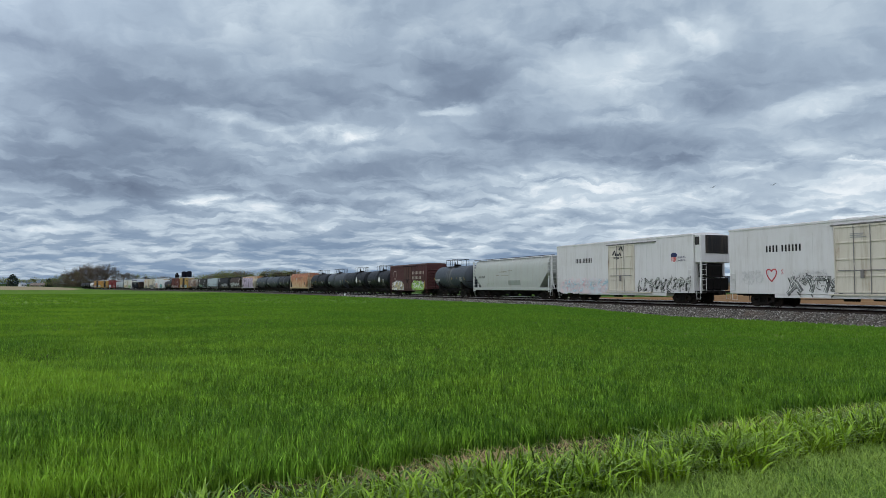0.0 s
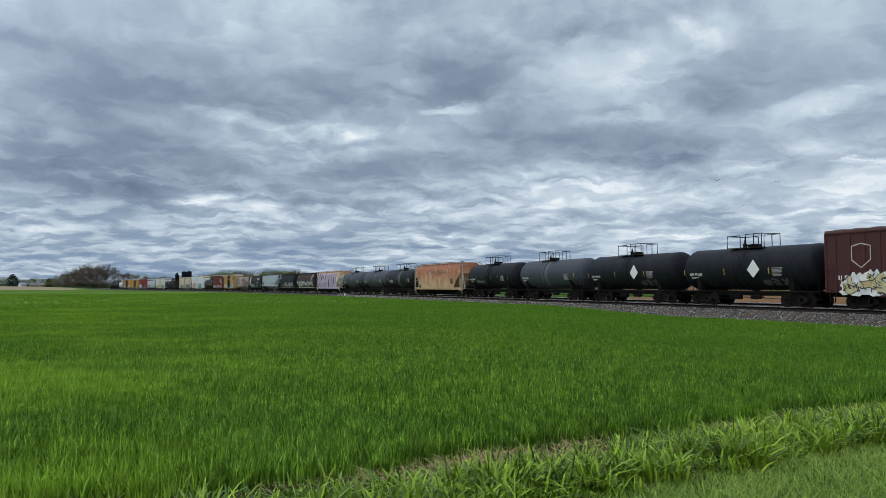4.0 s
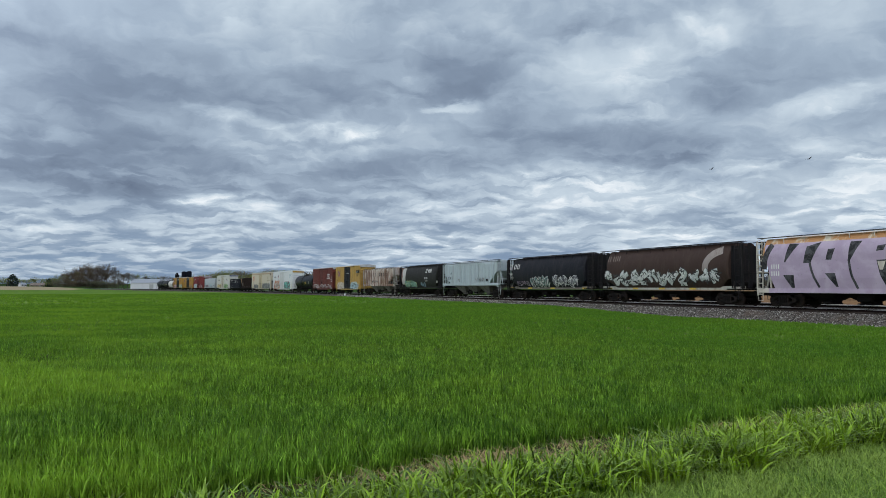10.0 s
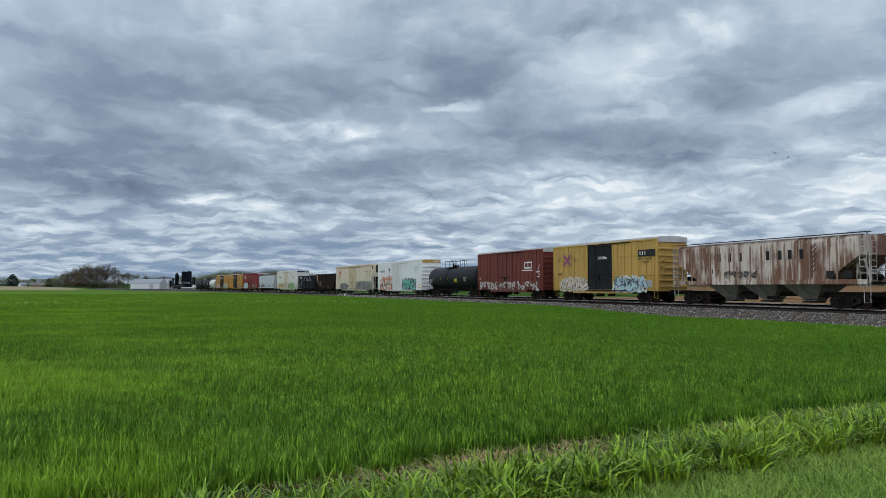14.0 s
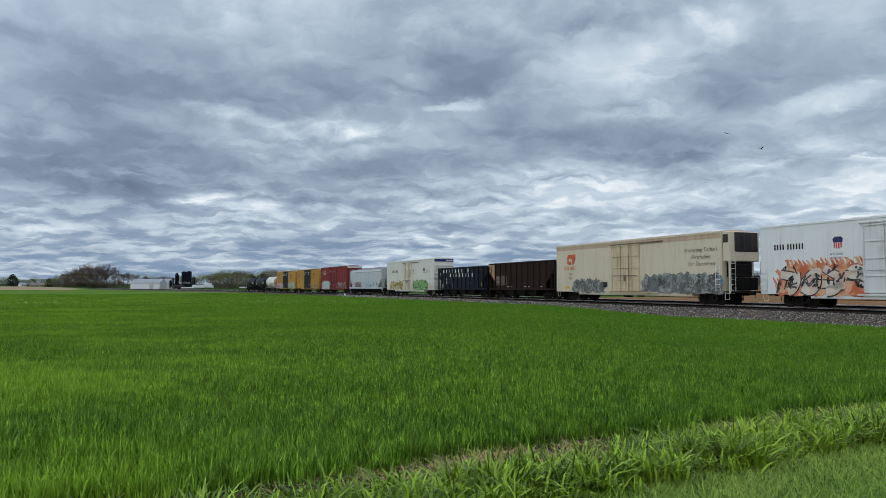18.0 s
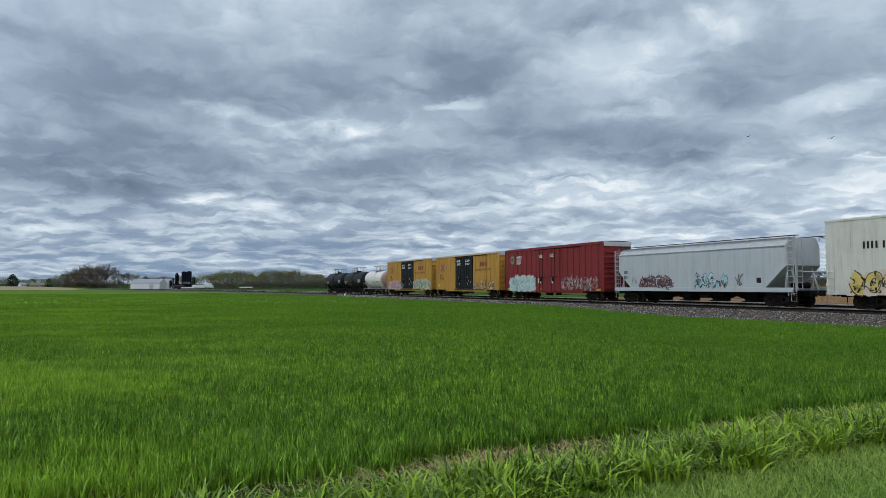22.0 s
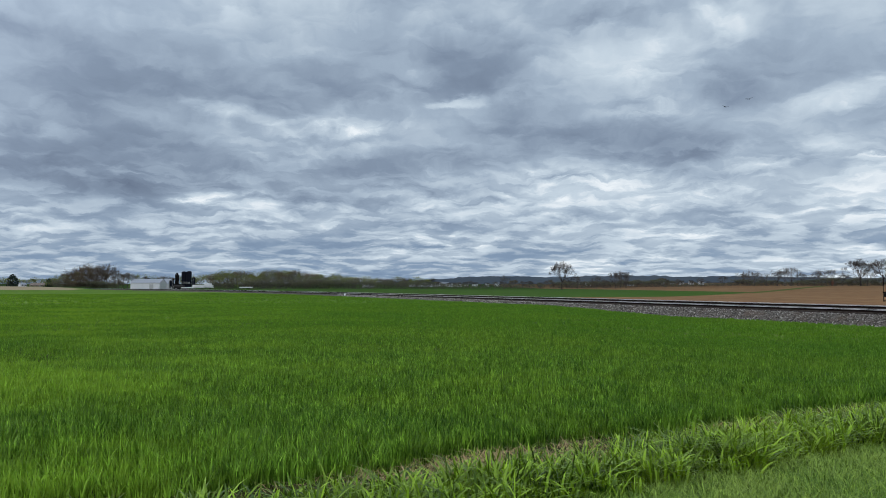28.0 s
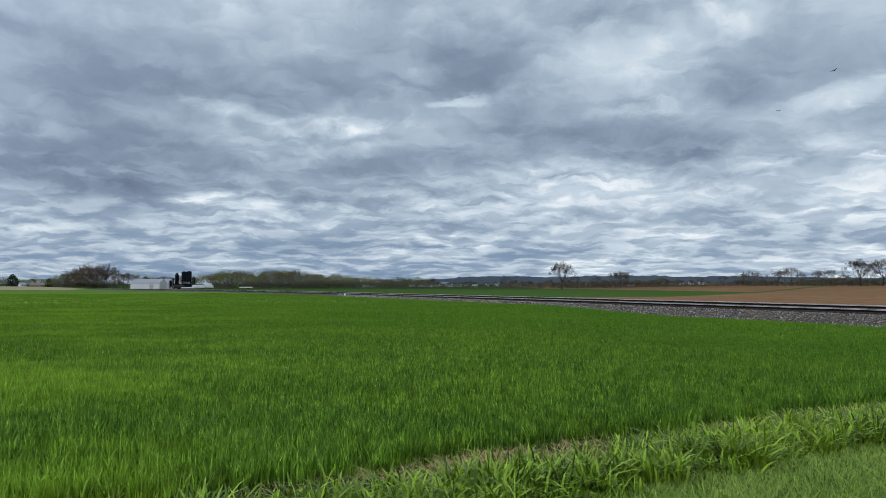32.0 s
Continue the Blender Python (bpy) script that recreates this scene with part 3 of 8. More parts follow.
def graffiti(parent, u0, u1, z0, z1, L, wf, fill, outline, letters=5, seed=1, width=0.27, cloud=None, shine=None, slant=0.12, label=""):
    """Spray-painted letter-like shapes: a cloud, broad strokes with a dark rim, thin highlights."""
    rnd = random.Random(seed)
    if cloud:
        sheet(parent, "graffiti_cloud", u0 - 0.15, u1 + 0.15, z0 - 0.05, z1 + 0.12, L, cloud, wf, 0.008, 8, wob=0.35, seed=seed)
    rim, body, hi, thin = bmesh.new(), bmesh.new(), bmesh.new(), bmesh.new()
    cw, h = (u1 - u0) / letters, z1 - z0
    for i in range(letters):
        c0 = u0 + i * cw
        def P(a, b):
            return (c0 + (0.08 + 0.9 * a) * cw + slant * h * (b - 0.5) + rnd.uniform(-0.05, 0.05) * cw, z0 + (0.08 + 0.84 * b) * h + rnd.uniform(-0.04, 0.04) * h)
        # abstract swirls, hooks and zigzags that spell nothing
        turn = rnd.uniform(0, math.tau)
        arc = [P(0.5 + 0.42 * math.cos(turn + k * 0.75), 0.5 + 0.45 * math.sin(turn + k * 0.75)) for k in range(rnd.randrange(4, 7))]
        zig = [P(rnd.random(), 0.98 - k * rnd.uniform(0.18, 0.33)) for k in range(4)]
        hook = [P(rnd.uniform(0, 0.3), rnd.random()), P(rnd.uniform(0.4, 0.7), rnd.random()), P(rnd.uniform(0.8, 1.15), rnd.random())]
        dart = [P(rnd.uniform(-0.2, 0.4), rnd.random()), P(rnd.uniform(0.6, 1.2), rnd.random())]
        kinds = ([arc, dart], [zig, hook], [arc, hook, dart], [zig, dart, [P(0.2, 0.1), P(0.9, rnd.uniform(0.0, 0.25))]], [hook, arc])
        for pts in kinds[rnd.randrange(len(kinds))]:
            wd = width * rnd.uniform(0.8, 1.15)
            pts = rounded(pts)
            lift = 0.014 + 0.0006 * i
            stroke_into(rim, pts, wd * 1.3, L, wf, lift)
            stroke_into(body, pts, wd, L, wf, lift + 0.006)
            stroke_into(hi, [(a - 0.05, b + 0.05) for a, b in pts], wd * 0.16, L, wf, lift + 0.012)
        # thin inner lines, drips and overspray flecks
        for _ in range(9):
            a, b = rnd.uniform(0, 1), rnd.uniform(0.05, 0.95)
            stroke_into(thin, rounded([P(a, b), P(a + rnd.uniform(-0.25, 0.25), b + rnd.uniform(-0.3, 0.3)), P(a + rnd.uniform(-0.1, 0.4), b + rnd.uniform(-0.2, 0.2))]), width * rnd.uniform(0.14, 0.24), L, wf, 0.034 + 0.0006 * i)
    tagged(part("graffiti_line", thin, outline, parent), kind="stuff")
    tagged(part("graffiti_outline", rim, outline, parent), kind="stuff")
    tagged(part("graffiti", body, fill, parent, label), kind="stuff")
    if shine:
        tagged(part("graffiti_highlight", hi, shine, parent), kind="stuff")
    else:
        hi.free()


def marks(parent, u, z, L, wf, words, size, mat, name="reporting_mark", gap=0.35, lift=0.012, fat=0.5):
    """Plain bars the size of characters: words is a tuple of character counts; one row."""
    bm = bmesh.new()
    x = u
    w = size * 0.62
    for n in words:
        for _ in range(n):
            for k in range(3):
                a, b = z + size * k / 3, z + size * (k + 1) / 3
                bm.faces.new([bm.verts.new((xx - L / 2, -wf(zz) - lift, zz)) for xx, zz in ((x, a), (x + w * fat, a), (x + w * fat, b), (x, b))])
            x += w
        x += w * gap * 2
    return tagged(part(name, bm, mat, parent), kind="stuff")


def fine_print(parent, u, z, L, wf, rows, width, size, mat, lift=0.012, name="small_print"):
    bm = bmesh.new()
    rnd = random.Random(int(u * 100))
    for r in range(rows):
        zz = z - r * size * 1.7
        w = width * rnd.uniform(0.7, 1.0)
        v = [bm.verts.new((xx - L / 2, -wf(z2) - lift, z2)) for xx, z2 in ((u, zz), (u + w, zz), (u + w, zz + size), (u, zz + size))]
        bm.faces.new(v)
    return tagged(part(name, bm, mat, parent), kind="stuff")


def words(parent, text, u, z, size, L, wf, mat, lift=0.014, shear=0.0, name="lettering"):
    cu = bpy.data.curves.new("lettering", "FONT")
    cu.body, cu.size, cu.shear = text, size, shear
    cu.resolution_u = 2
    tmp = bpy.data.objects.new("lettering_source", cu)
    me = bpy.data.meshes.new_from_object(tmp)
    bpy.data.objects.remove(tmp)
    bpy.data.curves.remove(cu)
    for v in me.vertices:
        x, zz = v.co.x, v.co.y
        v.co = (x + u - L / 2, -wf(z + zz) - lift, z + zz)
    me.materials.append(mat)
    return part(name, me, mat, parent)


def stripes(parent, L, wf, spots, mat=None, h=0.5, w=0.06):
    for u, z in spots:
        sheet(parent, "reflector", u, u + w, z, z + h, L, mat or YELLOW_MARK, wf, 0.012, 3)


def ring_shape(parent, u, z, r, L, wf, mat, name="emblem", inner=0.0, n=20, lift=0.012, squash=1.0):
    bm = bmesh.new()
    out = [bm.verts.new((u + r * math.cos(k * math.tau / n) - L / 2, -wf(z) - lift, z + squash * r * math.sin(k * math.tau / n))) for k in range(n)]
    if inner:
        inn = [bm.verts.new((u + inner * math.cos(k * math.tau / n) - L / 2, -wf(z) - lift, z + squash * inner * math.sin(k * math.tau / n))) for k in range(n)]
        for k in range(n):
            bm.faces.new((out[k], out[(k + 1) % n], inn[(k + 1) % n], inn[k]))
    else:
        bm.faces.new(out)
    return part(name, bm, mat, parent)


def flat_shape(parent, pts, L, wf, mat, name="emblem", lift=0.012):
    bm = bmesh.new()
    bm.faces.new([bm.verts.new((u - L / 2, -wf(z) - lift, z)) for u, z in pts])
    return part(name, bm, mat, parent)


def shield(parent, u, z, L, wf):
    """A small shield emblem: a dark crown over red and white stripes."""
    flat_shape(parent, [(u, z + 0.5), (u, z + 0.2), (u + 0.3, z), (u + 0.6, z + 0.2), (u + 0.6, z + 0.5)], L, wf, LETTER_WHITE)
    for k in range(4):
        a = u + 0.02 + k * 0.15
        flat_shape(parent, [(a, z + 0.5), (a, z + 0.2 - 0.1 * (1 - abs(a + 0.05 - u - 0.3) / 0.3)), (a + 0.1, z + 0.2 - 0.1 * (1 - abs(a + 0.05 - u - 0.3) / 0.3)), (a + 0.1, z + 0.5)], L, wf, LETTER_RED, lift=0.016)
    flat_shape(parent, [(u - 0.02, z + 0.5), (u + 0.62, z + 0.5), (u + 0.66, z + 0.72), (u + 0.5, z + 0.84), (u + 0.1, z + 0.84), (u - 0.06, z + 0.72)], L, wf, BLUE_MARK, lift=0.018)


# ---- box-shaped cars ----
def box_body(car, L, zs, ze, half, mat, roof_mat=None, rise=0.22, x0=None, x1=None, name="body"):
    x0 = -L / 2 if x0 is None else x0
    x1 = L / 2 if x1 is None else x1
    b = boxes([(x0, x1, -half, half, zs, ze)], 0.02)
    body = part(name, b, mat, car)
    sec = [(-half - 0.03, ze - 0.09), (-half - 0.03, ze + 0.02)] + [(half * k, ze + 0.03 + rise * (1 - k * k)) for k in (-0.85, -0.5, 0, 0.5, 0.85)] + [(half + 0.03, ze + 0.02), (half + 0.03, ze - 0.09)]
    roof = part("roof", loft([[(x, y, z) for y, z in sec] for x in (x0 - 0.02, x1 + 0.02)]), roof_mat or mat, car, smooth=30)
    for i in range(int((x1 - x0) / 1.25)):
        x = x0 + 0.6 + i * 1.25
        s2 = [(half * k, ze + 0.05 + rise * (1 - k * k)) for k in (-0.98, -0.5, 0, 0.5, 0.98)]
        key = "roof_rib_%.2f_%.2f_%s" % (half, ze, (roof_mat or mat).name)
        at(part("roof_rib", shared(key, lambda: tubes([[(0, y, z) for y, z in s2]], 0.016, 4), roof_mat or mat), None, roof), x)
    return body, roof


def side_posts(car, us, L, zs, ze, half, mat, w=0.11, d=0.055, name="side_post"):
    key = "%s_%.2f_%.2f_%.2f_%s" % (name, ze - zs, w, d, mat.name)
    for u in us:
        for y in (-half - d / 2, half + d / 2):
            at(part(name, shared(key, lambda: boxes([(-w / 2, w / 2, -d / 2, d / 2, 0, ze - zs)], 0.012), mat), None, car), u - L / 2, y, zs)


def end_ribs(car, L, zs, ze, half, mat, n=7):
    for sgn in (-1, 1):
        for i in range(n):
            z = zs + (ze - zs - 0.7) * (i + 0.5) / n
            at(part("end_rib", shared("end_rib_%.2f_%s" % (half, mat.name), lambda: loft([[(0, y, -0.12), (0.11, y, -0.05), (0.11, y, 0.05), (0, y, 0.12)] for y in (-half + 0.08, half - 0.08)]), mat, 20), None, car), sgn * L / 2, 0, z, 0 if sgn > 0 else 180)


def plug_door(car, u0, u1, z0, z1, L, half, mat, bar_mat, leaves=1, ribs=3, label=""):
    door = part("door", boxes([(u0 - L / 2, u1 - L / 2, -half - 0.05, -half - 0.004, z0, z1)], 0.015), mat, car, label)
    for k in range(leaves):
        a, b = u0 + (u1 - u0) * k / leaves - L / 2, u0 + (u1 - u0) * (k + 1) / leaves - L / 2
        y = -half - 0.075
        part("door_frame", boxes([(a + 0.02, a + 0.1, y - 0.025, y + 0.03, z0, z1), (b - 0.1, b - 0.02, y - 0.025, y + 0.03, z0, z1), (a + 0.1, b - 0.1, y - 0.02, y + 0.03, z1 - 0.12, z1), (a + 0.1, b - 0.1, y - 0.02, y + 0.03, z0, z0 + 0.12)], 0.008), mat, door)
        for i in range(ribs):
            z = z0 + (z1 - z0) * (i + 1) / (ribs + 1)
            part("door_rib", boxes([(a + 0.1, b - 0.1, y - 0.015, y + 0.03, z - 0.05, z + 0.05)], 0.01), mat, door)
        for f in (0.36, 0.64):
            part("lock_bar", tubes([[(a + (b - a) * f, y - 0.05, z0 - 0.06), (a + (b - a) * f, y - 0.05, z1 - 0.05)]], 0.024, 6), bar_mat, door)
        m = (a + b) / 2
        part("handle", boxes([(m - 0.12, m + 0.12, y - 0.1, y - 0.03, z0 + 0.85, z0 + 1.35)], 0.02), bar_mat, door)
        part("latch", boxes([(a + 0.3, b - 0.3, y - 0.07, y - 0.04, z0 + 1.28, z0 + 1.34)], 0.01), bar_mat, door)
    part("door_track", boxes([(u0 - 0.2 - L / 2, u1 + (u1 - u0) * 0.75 - L / 2, -half - 0.12, -half - 0.003, z1 + 0.02, z1 + 0.10)], 0.01), bar_mat, car)
    part("door_sill", boxes([(u0 - 0.4 - L / 2, u1 + (u1 - u0) * 0.6 - L / 2, -half - 0.1, -half - 0.003, z0 - 0.16, z0 - 0.06)], 0.01), mat, car)
    return door


def steps(car, L, half, z0, mat):
    for sgn in (-1, 1):
        for y in (-half + 0.1, half - 0.1):
            at(part("step", shared("step_%.2f_%s" % (z0, mat.name), lambda: tubes([[(-0.22, 0, z0), (-0.2, 0, 0.42), (0.2, 0, 0.42), (0.22, 0, z0)], [(-0.2, 0, z0 - 0.12), (0.2, 0, z0 - 0.12)]], 0.022, 5), mat), None, car), sgn * (L / 2 - 0.35), y)


def hand_brake(car, L, mat=None):
    part("brake_wheel", tubes([[(L / 2 + 0.18, 0.5 + 0.28 * math.cos(k * math.tau / 14), 2.1 + 0.28 * math.sin(k * math.tau / 14)) for k in range(15)]] + [[(L / 2 + 0.18, 0.5, 2.1), (L / 2 + 0.18, 0.5 + 0.28 * math.cos(a), 2.1 + 0.28 * math.sin(a))] for a in (0.5, 2.6, 4.7)], 0.025, 5), mat or IRON, car)


def reefer(label, qL, qR, color, door, unit, seams=True, end_band=None, grime=0.3, ze=5.32, bar=None, dirt=(0.20, 0.15, 0.10)):
    car, L = base_car("refrigerator_car", label, "rail car", qL, qR, 2.55)
    half, zs = 1.52, 0.86
    m = paint("reefer_paint", color, dirt, grime * 1.0, 0.04, streak=0.34, fade=0.08)
    bar = bar or paint("reefer_door_bar", tuple(c * 0.3 for c in color), (0.1, 0.07, 0.05), 0.5, 0.3)
    x1 = L / 2 - (0.75 if unit else 0.0)
    box_body(car, L, zs, ze, half, m, rise=0.12, x1=x1)
    part("side_sill", boxes([(-L / 2 + 3.9, L / 2 - 3.9, -half + 0.03, half - 0.03, 0.62, zs)], 0.02), m, car)
    plug_door(car, door[0], door[1], 0.98, 4.95, L, half, paint("reefer_door", (color[0] * 0.95, color[1] * 0.90, color[2] * 0.77) if grime > 0.15 else tuple(c * 0.9 for c in color), (0.24, 0.16, 0.09), min(0.8, grime * 1.7), 0.3), bar, 1, 3, "plug door with lock bars and dirty ribs")
    if seams:
        for u in np.arange(1.7, L - 1, 1.75):
            if not door[0] - 0.2 < u < door[1] + 0.2:
                sheet(car, "panel_seam", u, u + 0.02, zs + 0.05, ze - 0.6, L, GREY_SEAM, lambda z: half, 0.004, 1)
    ladder(car, -L / 2 + 0.35, -half, 1.0, 2.6, mat=WHITE_TRIM)
    ladder(car, x1 - 0.35, -half, 1.0, 2.9, mat=WHITE_TRIM)
    steps(car, L, half, 1.0, WHITE_TRIM)
    ladder(car, -L / 2 - 0.03, -1.1, 1.0, 4.0, "y", mat=WHITE_TRIM)
    if unit:
        part("corner_post", boxes([(L / 2 - 0.1, L / 2, -half, -half + 0.1, zs, 3.2)], 0.01), m, car)
        part("corner_post", boxes([(L / 2 - 0.1, L / 2, half - 0.1, half, zs, 3.2)], 0.01), m, car)
        u = part("cooling_unit", boxes([(x1 + 0.01, L / 2 - 0.08, -1.42, 1.42, 3.15, ze - 0.03)], 0.05), m, car, "white refrigeration unit with a black grille")
        g = part("grille", boxes([(L / 2 - 0.1, L / 2 - 0.02, -0.95, 1.2, 3.85, ze - 0.08)], 0.03), GRATE, u)
        for k in range(7):
            part("slat", boxes([(L / 2 - 0.02, L / 2 + 0.015, -0.85, 1.1, 3.98 + k * 0.17, 4.07 + k * 0.17)]), GRATE, u)
        part("side_vent", boxes([(x1 + 0.1, L / 2 - 0.2, -1.46, -1.41, 4.5, 5.1)], 0.02), GRATE, u)
        part("platform", boxes([(x1, L / 2 + 0.3, -1.4, 1.4, 0.9, 1.02)], 0.01), IRON, car)
        part("fuel_tank", boxes([(x1 + 0.02, L / 2 - 0.12, -0.9, 1.3, 1.1, 2.0)], 0.06), IRON, car)
        part("control_box", boxes([(x1 + 0.02, L / 2 - 0.2, -1.1, 0.8, 2.05, 3.1)], 0.04), IRON, car)
        part("guard_rail", tubes([[(L / 2 + 0.2, -1.3, 1.0), (L / 2 + 0.2, -1.3, 2.9), (L / 2 + 0.2, 0.2, 2.9)], [(L / 2 + 0.2, -1.3, 2.1), (L / 2 + 0.2, 1.2, 2.1)], [(L / 2 + 0.2, 0.2, 1.0), (L / 2 + 0.2, 0.2, 2.9)], [(L / 2 + 0.2, -0.5, 1.0), (L / 2 + 0.2, -0.5, 2.1)]], 0.035, 5), IRON, car)
        ladder(car, L / 2 + 0.02, -1.25, 1.0, 3.3, "y", mat=WHITE_TRIM)
    else:
        end_ribs(car, L, 1.2, ze, half, m, 6)
        ladder(car, L / 2 + 0.12, -1.2, 1.0, 3.0, "y", mat=WHITE_TRIM)
        hand_brake(car, L)
    if end_band:
        part("end_band", boxes([(L / 2 + 0.004, L / 2 + 0.03, -1.45, 1.45, ze - 0.42, ze - 0.06)]), end_band, car)
        part("end_lettering", boxes([(L / 2 + 0.032, L / 2 + 0.036, 0.3, 1.3, ze - 0.27, ze - 0.2)]), LETTER_WHITE, car)
    return car, L, (lambda z: half)


def boxcar(label, qL, qR, mat, ze, door, door_mat, posts, leaves=1, roof=None, zs=0.98, half=1.5, ribs=(), end_mat=None, bar=None, end_n=7, truck_in=2.1, cap=None):
    car, L = base_car("boxcar", label, "rail car", qL, qR, truck_in)
    box_body(car, L, zs, ze, half, mat, roof, 0.1)
    side_posts(car, [u for u in posts if not door[0] - 0.1 < u < door[1] + 0.1], L, zs + 0.02, ze - 0.1, half, mat)
    for z in ribs:
        for a, b in ((0.05, door[0] - 0.05), (door[1] + 0.05, L - 0.05)):
            part("side_rib", boxes([(a - L / 2, b - L / 2, -half - 0.045, -half - 0.003, z - 0.04, z + 0.04)], 0.01), mat, car)
    part("top_chord", boxes([(-L / 2, L / 2, -half - 0.07, -half - 0.003, ze - 0.2, ze - 0.095)], 0.01), mat, car)
    part("side_sill", boxes([(-L / 2 + 3.4, L / 2 - 3.4, -half - 0.02, half, 0.74, zs)], 0.02), mat, car)
    for sgn in (-1, 1):
        part("corner_post", boxes([(sgn * L / 2 - 0.07, sgn * L / 2 + 0.07, -half - 0.05, -half + 0.1, zs, ze - 0.1)], 0.02), mat, car)
    end_ribs(car, L, zs + 0.1, ze, half, end_mat or mat, end_n)
    if cap:
        part("end_cap", boxes([(L / 2 + 0.004, L / 2 + 0.1, -half, half, ze - 0.40, ze + 0.02)], 0.02), cap, car, "pale galvanized roof end")
    plug_door(car, door[0], door[1], zs + 0.12, ze - 0.28, L, half, door_mat, bar or IRON, leaves, 4)
    ladder(car, -L / 2 + 0.32, -half - 0.05, 1.1, 2.7, mat=mat)
    ladder(car, L / 2 - 0.32, -half - 0.05, 1.1, 2.5, mat=mat)
    ladder(car, L / 2 + 0.14, -1.15, 1.1, 4.2, "y", mat=mat)
    steps(car, L, half, 1.1, mat)
    hand_brake(car, L, mat)
    return car, L, (lambda z: half)


# ---- tank cars ----
def tank_car(label, qL, qR, mat, plat, band=None, frame=None, smear=None, rail_mat=None, R=1.5, zc=2.62):
    car, L = base_car("tank_car", label, "rail car", qL + 0.45, qR - 0.45, 2.3)
    T = L - 1.05
    h = 0.62
    st = [(-T / 2 + h * f, max(0.02, R * r)) for f, r in ((0.0, 0.01), (0.03, 0.25), (0.11, 0.48), (0.24, 0.68), (0.42, 0.84), (0.62, 0.94), (0.82, 0.985), (1.0, 1.0))]
    stations = st + [(-x, r) for x, r in reversed(st)]
    body = part("tank", lathe_x(stations, zc), mat, car, smooth=50)
    for x in (-T / 2 + h, T / 2 - h, -T / 6, T / 6):
        part("weld_seam", lathe_x([(x - 0.03, R + 0.002), (x - 0.012, R + 0.009), (x + 0.012, R + 0.009), (x + 0.03, R + 0.002)], zc), mat, body, smooth=50)
    pu = (plat[0] + plat[1]) / 2 - L / 2 + 0.45
    pl = (plat[1] - plat[0]) / 2
    if band:
        part("jacket_band", lathe_x([(pu + 0.25 - 0.16, R + 0.003), (pu + 0.25 - 0.13, R + 0.02), (pu + 0.25 + 0.13, R + 0.02), (pu + 0.25 + 0.16, R + 0.003)], zc), band, body, smooth=40)
        part("jacket_band", lathe_x([(pu - 0.45 - 0.08, R + 0.003), (pu - 0.45 - 0.06, R + 0.016), (pu - 0.45 + 0.06, R + 0.016), (pu - 0.45 + 0.08, R + 0.003)], zc), band, body, smooth=40)
    if smear:
        part("spill_stain", lathe_x([(pu - 0.25, R + 0.006), (pu + 0.95, R + 0.006)], zc), smear, body, smooth=40)
    fm = frame or IRON
    rm = rail_mat or IRON
    zt = zc + R
    # crossing platform over the valves, with its railing
    deck = part("platform", boxes([(pu - pl * 0.9, pu + pl * 0.9, -0.85, -0.45, zt - 0.06, zt - 0.02), (pu - pl * 0.9, pu + pl * 0.9, 0.45, 0.85, zt - 0.06, zt - 0.02)]), GRATE, car)
    r = []
    for y in (-0.85, 0.85):
        r += [[(pu - pl * 0.9, y, zt - 0.1), (pu - pl * 0.9, y, zt + 0.82), (pu - pl * 0.25, y, zt + 0.82), (pu - pl * 0.2, y, zt + 0.78), (pu - pl * 0.2, y, zt - 0.05)],
              [(pu + pl * 0.1, y, zt - 0.05), (pu + pl * 0.1, y, zt + 0.88), (pu + pl * 0.9, y, zt + 0.88), (pu + pl * 0.9, y, zt - 0.1)], [(pu - pl * 0.9, y, zt + 0.4), (pu - pl * 0.9, y, zt + 0.4 + 0.001)], [(pu + pl * 0.5, y, zt - 0.05), (pu + pl * 0.5, y, zt + 0.86)]]
    r += [[(pu + pl * 0.9, -0.85, zt + 0.88), (pu + pl * 0.9, 0.85, zt + 0.88)], [(pu - pl * 0.9, -0.85, zt + 0.82), (pu - pl * 0.9, 0.85, zt + 0.82)]]
    part("railing", tubes(r, 0.032, 5), rm, deck)
    part("manway", lathe_z(pu + 0.1, 0, zt - 0.12, [(0.42, 0), (0.42, 0.22), (0.5, 0.23), (0.5, 0.3), (0.2, 0.36), (0.02, 0.37)]), rm, car)
    part("valve", lathe_z(pu - 0.75, 0, zt - 0.1, [(0.14, 0), (0.14, 0.3), (0.2, 0.32), (0.07, 0.42), (0.05, 0.68), (0.01, 0.7)]), rm, car)
    part("valve", lathe_z(pu + 0.8, -0.2, zt - 0.1, [(0.1, 0), (0.1, 0.25), (0.02, 0.3)]), rm, car)
    # ladder that follows the shell
    lad = []
    for dx in (-0.22, 0.22):
        lad.append([(pu + 0.25 + dx, -(R + 0.1) * math.cos(a), zc + (R + 0.1) * math.sin(a)) for a in np.linspace(-0.75, 1.1, 12)])
    for a in np.linspace(-0.7, 1.05, 11):
        lad.append([(pu + 0.25 + dx, -(R + 0.1) * math.cos(a), zc + (R + 0.1) * math.sin(a)) for dx in (-0.22, 0.22)])
    part("ladder", tubes(lad, 0.02, 4), mat, car)
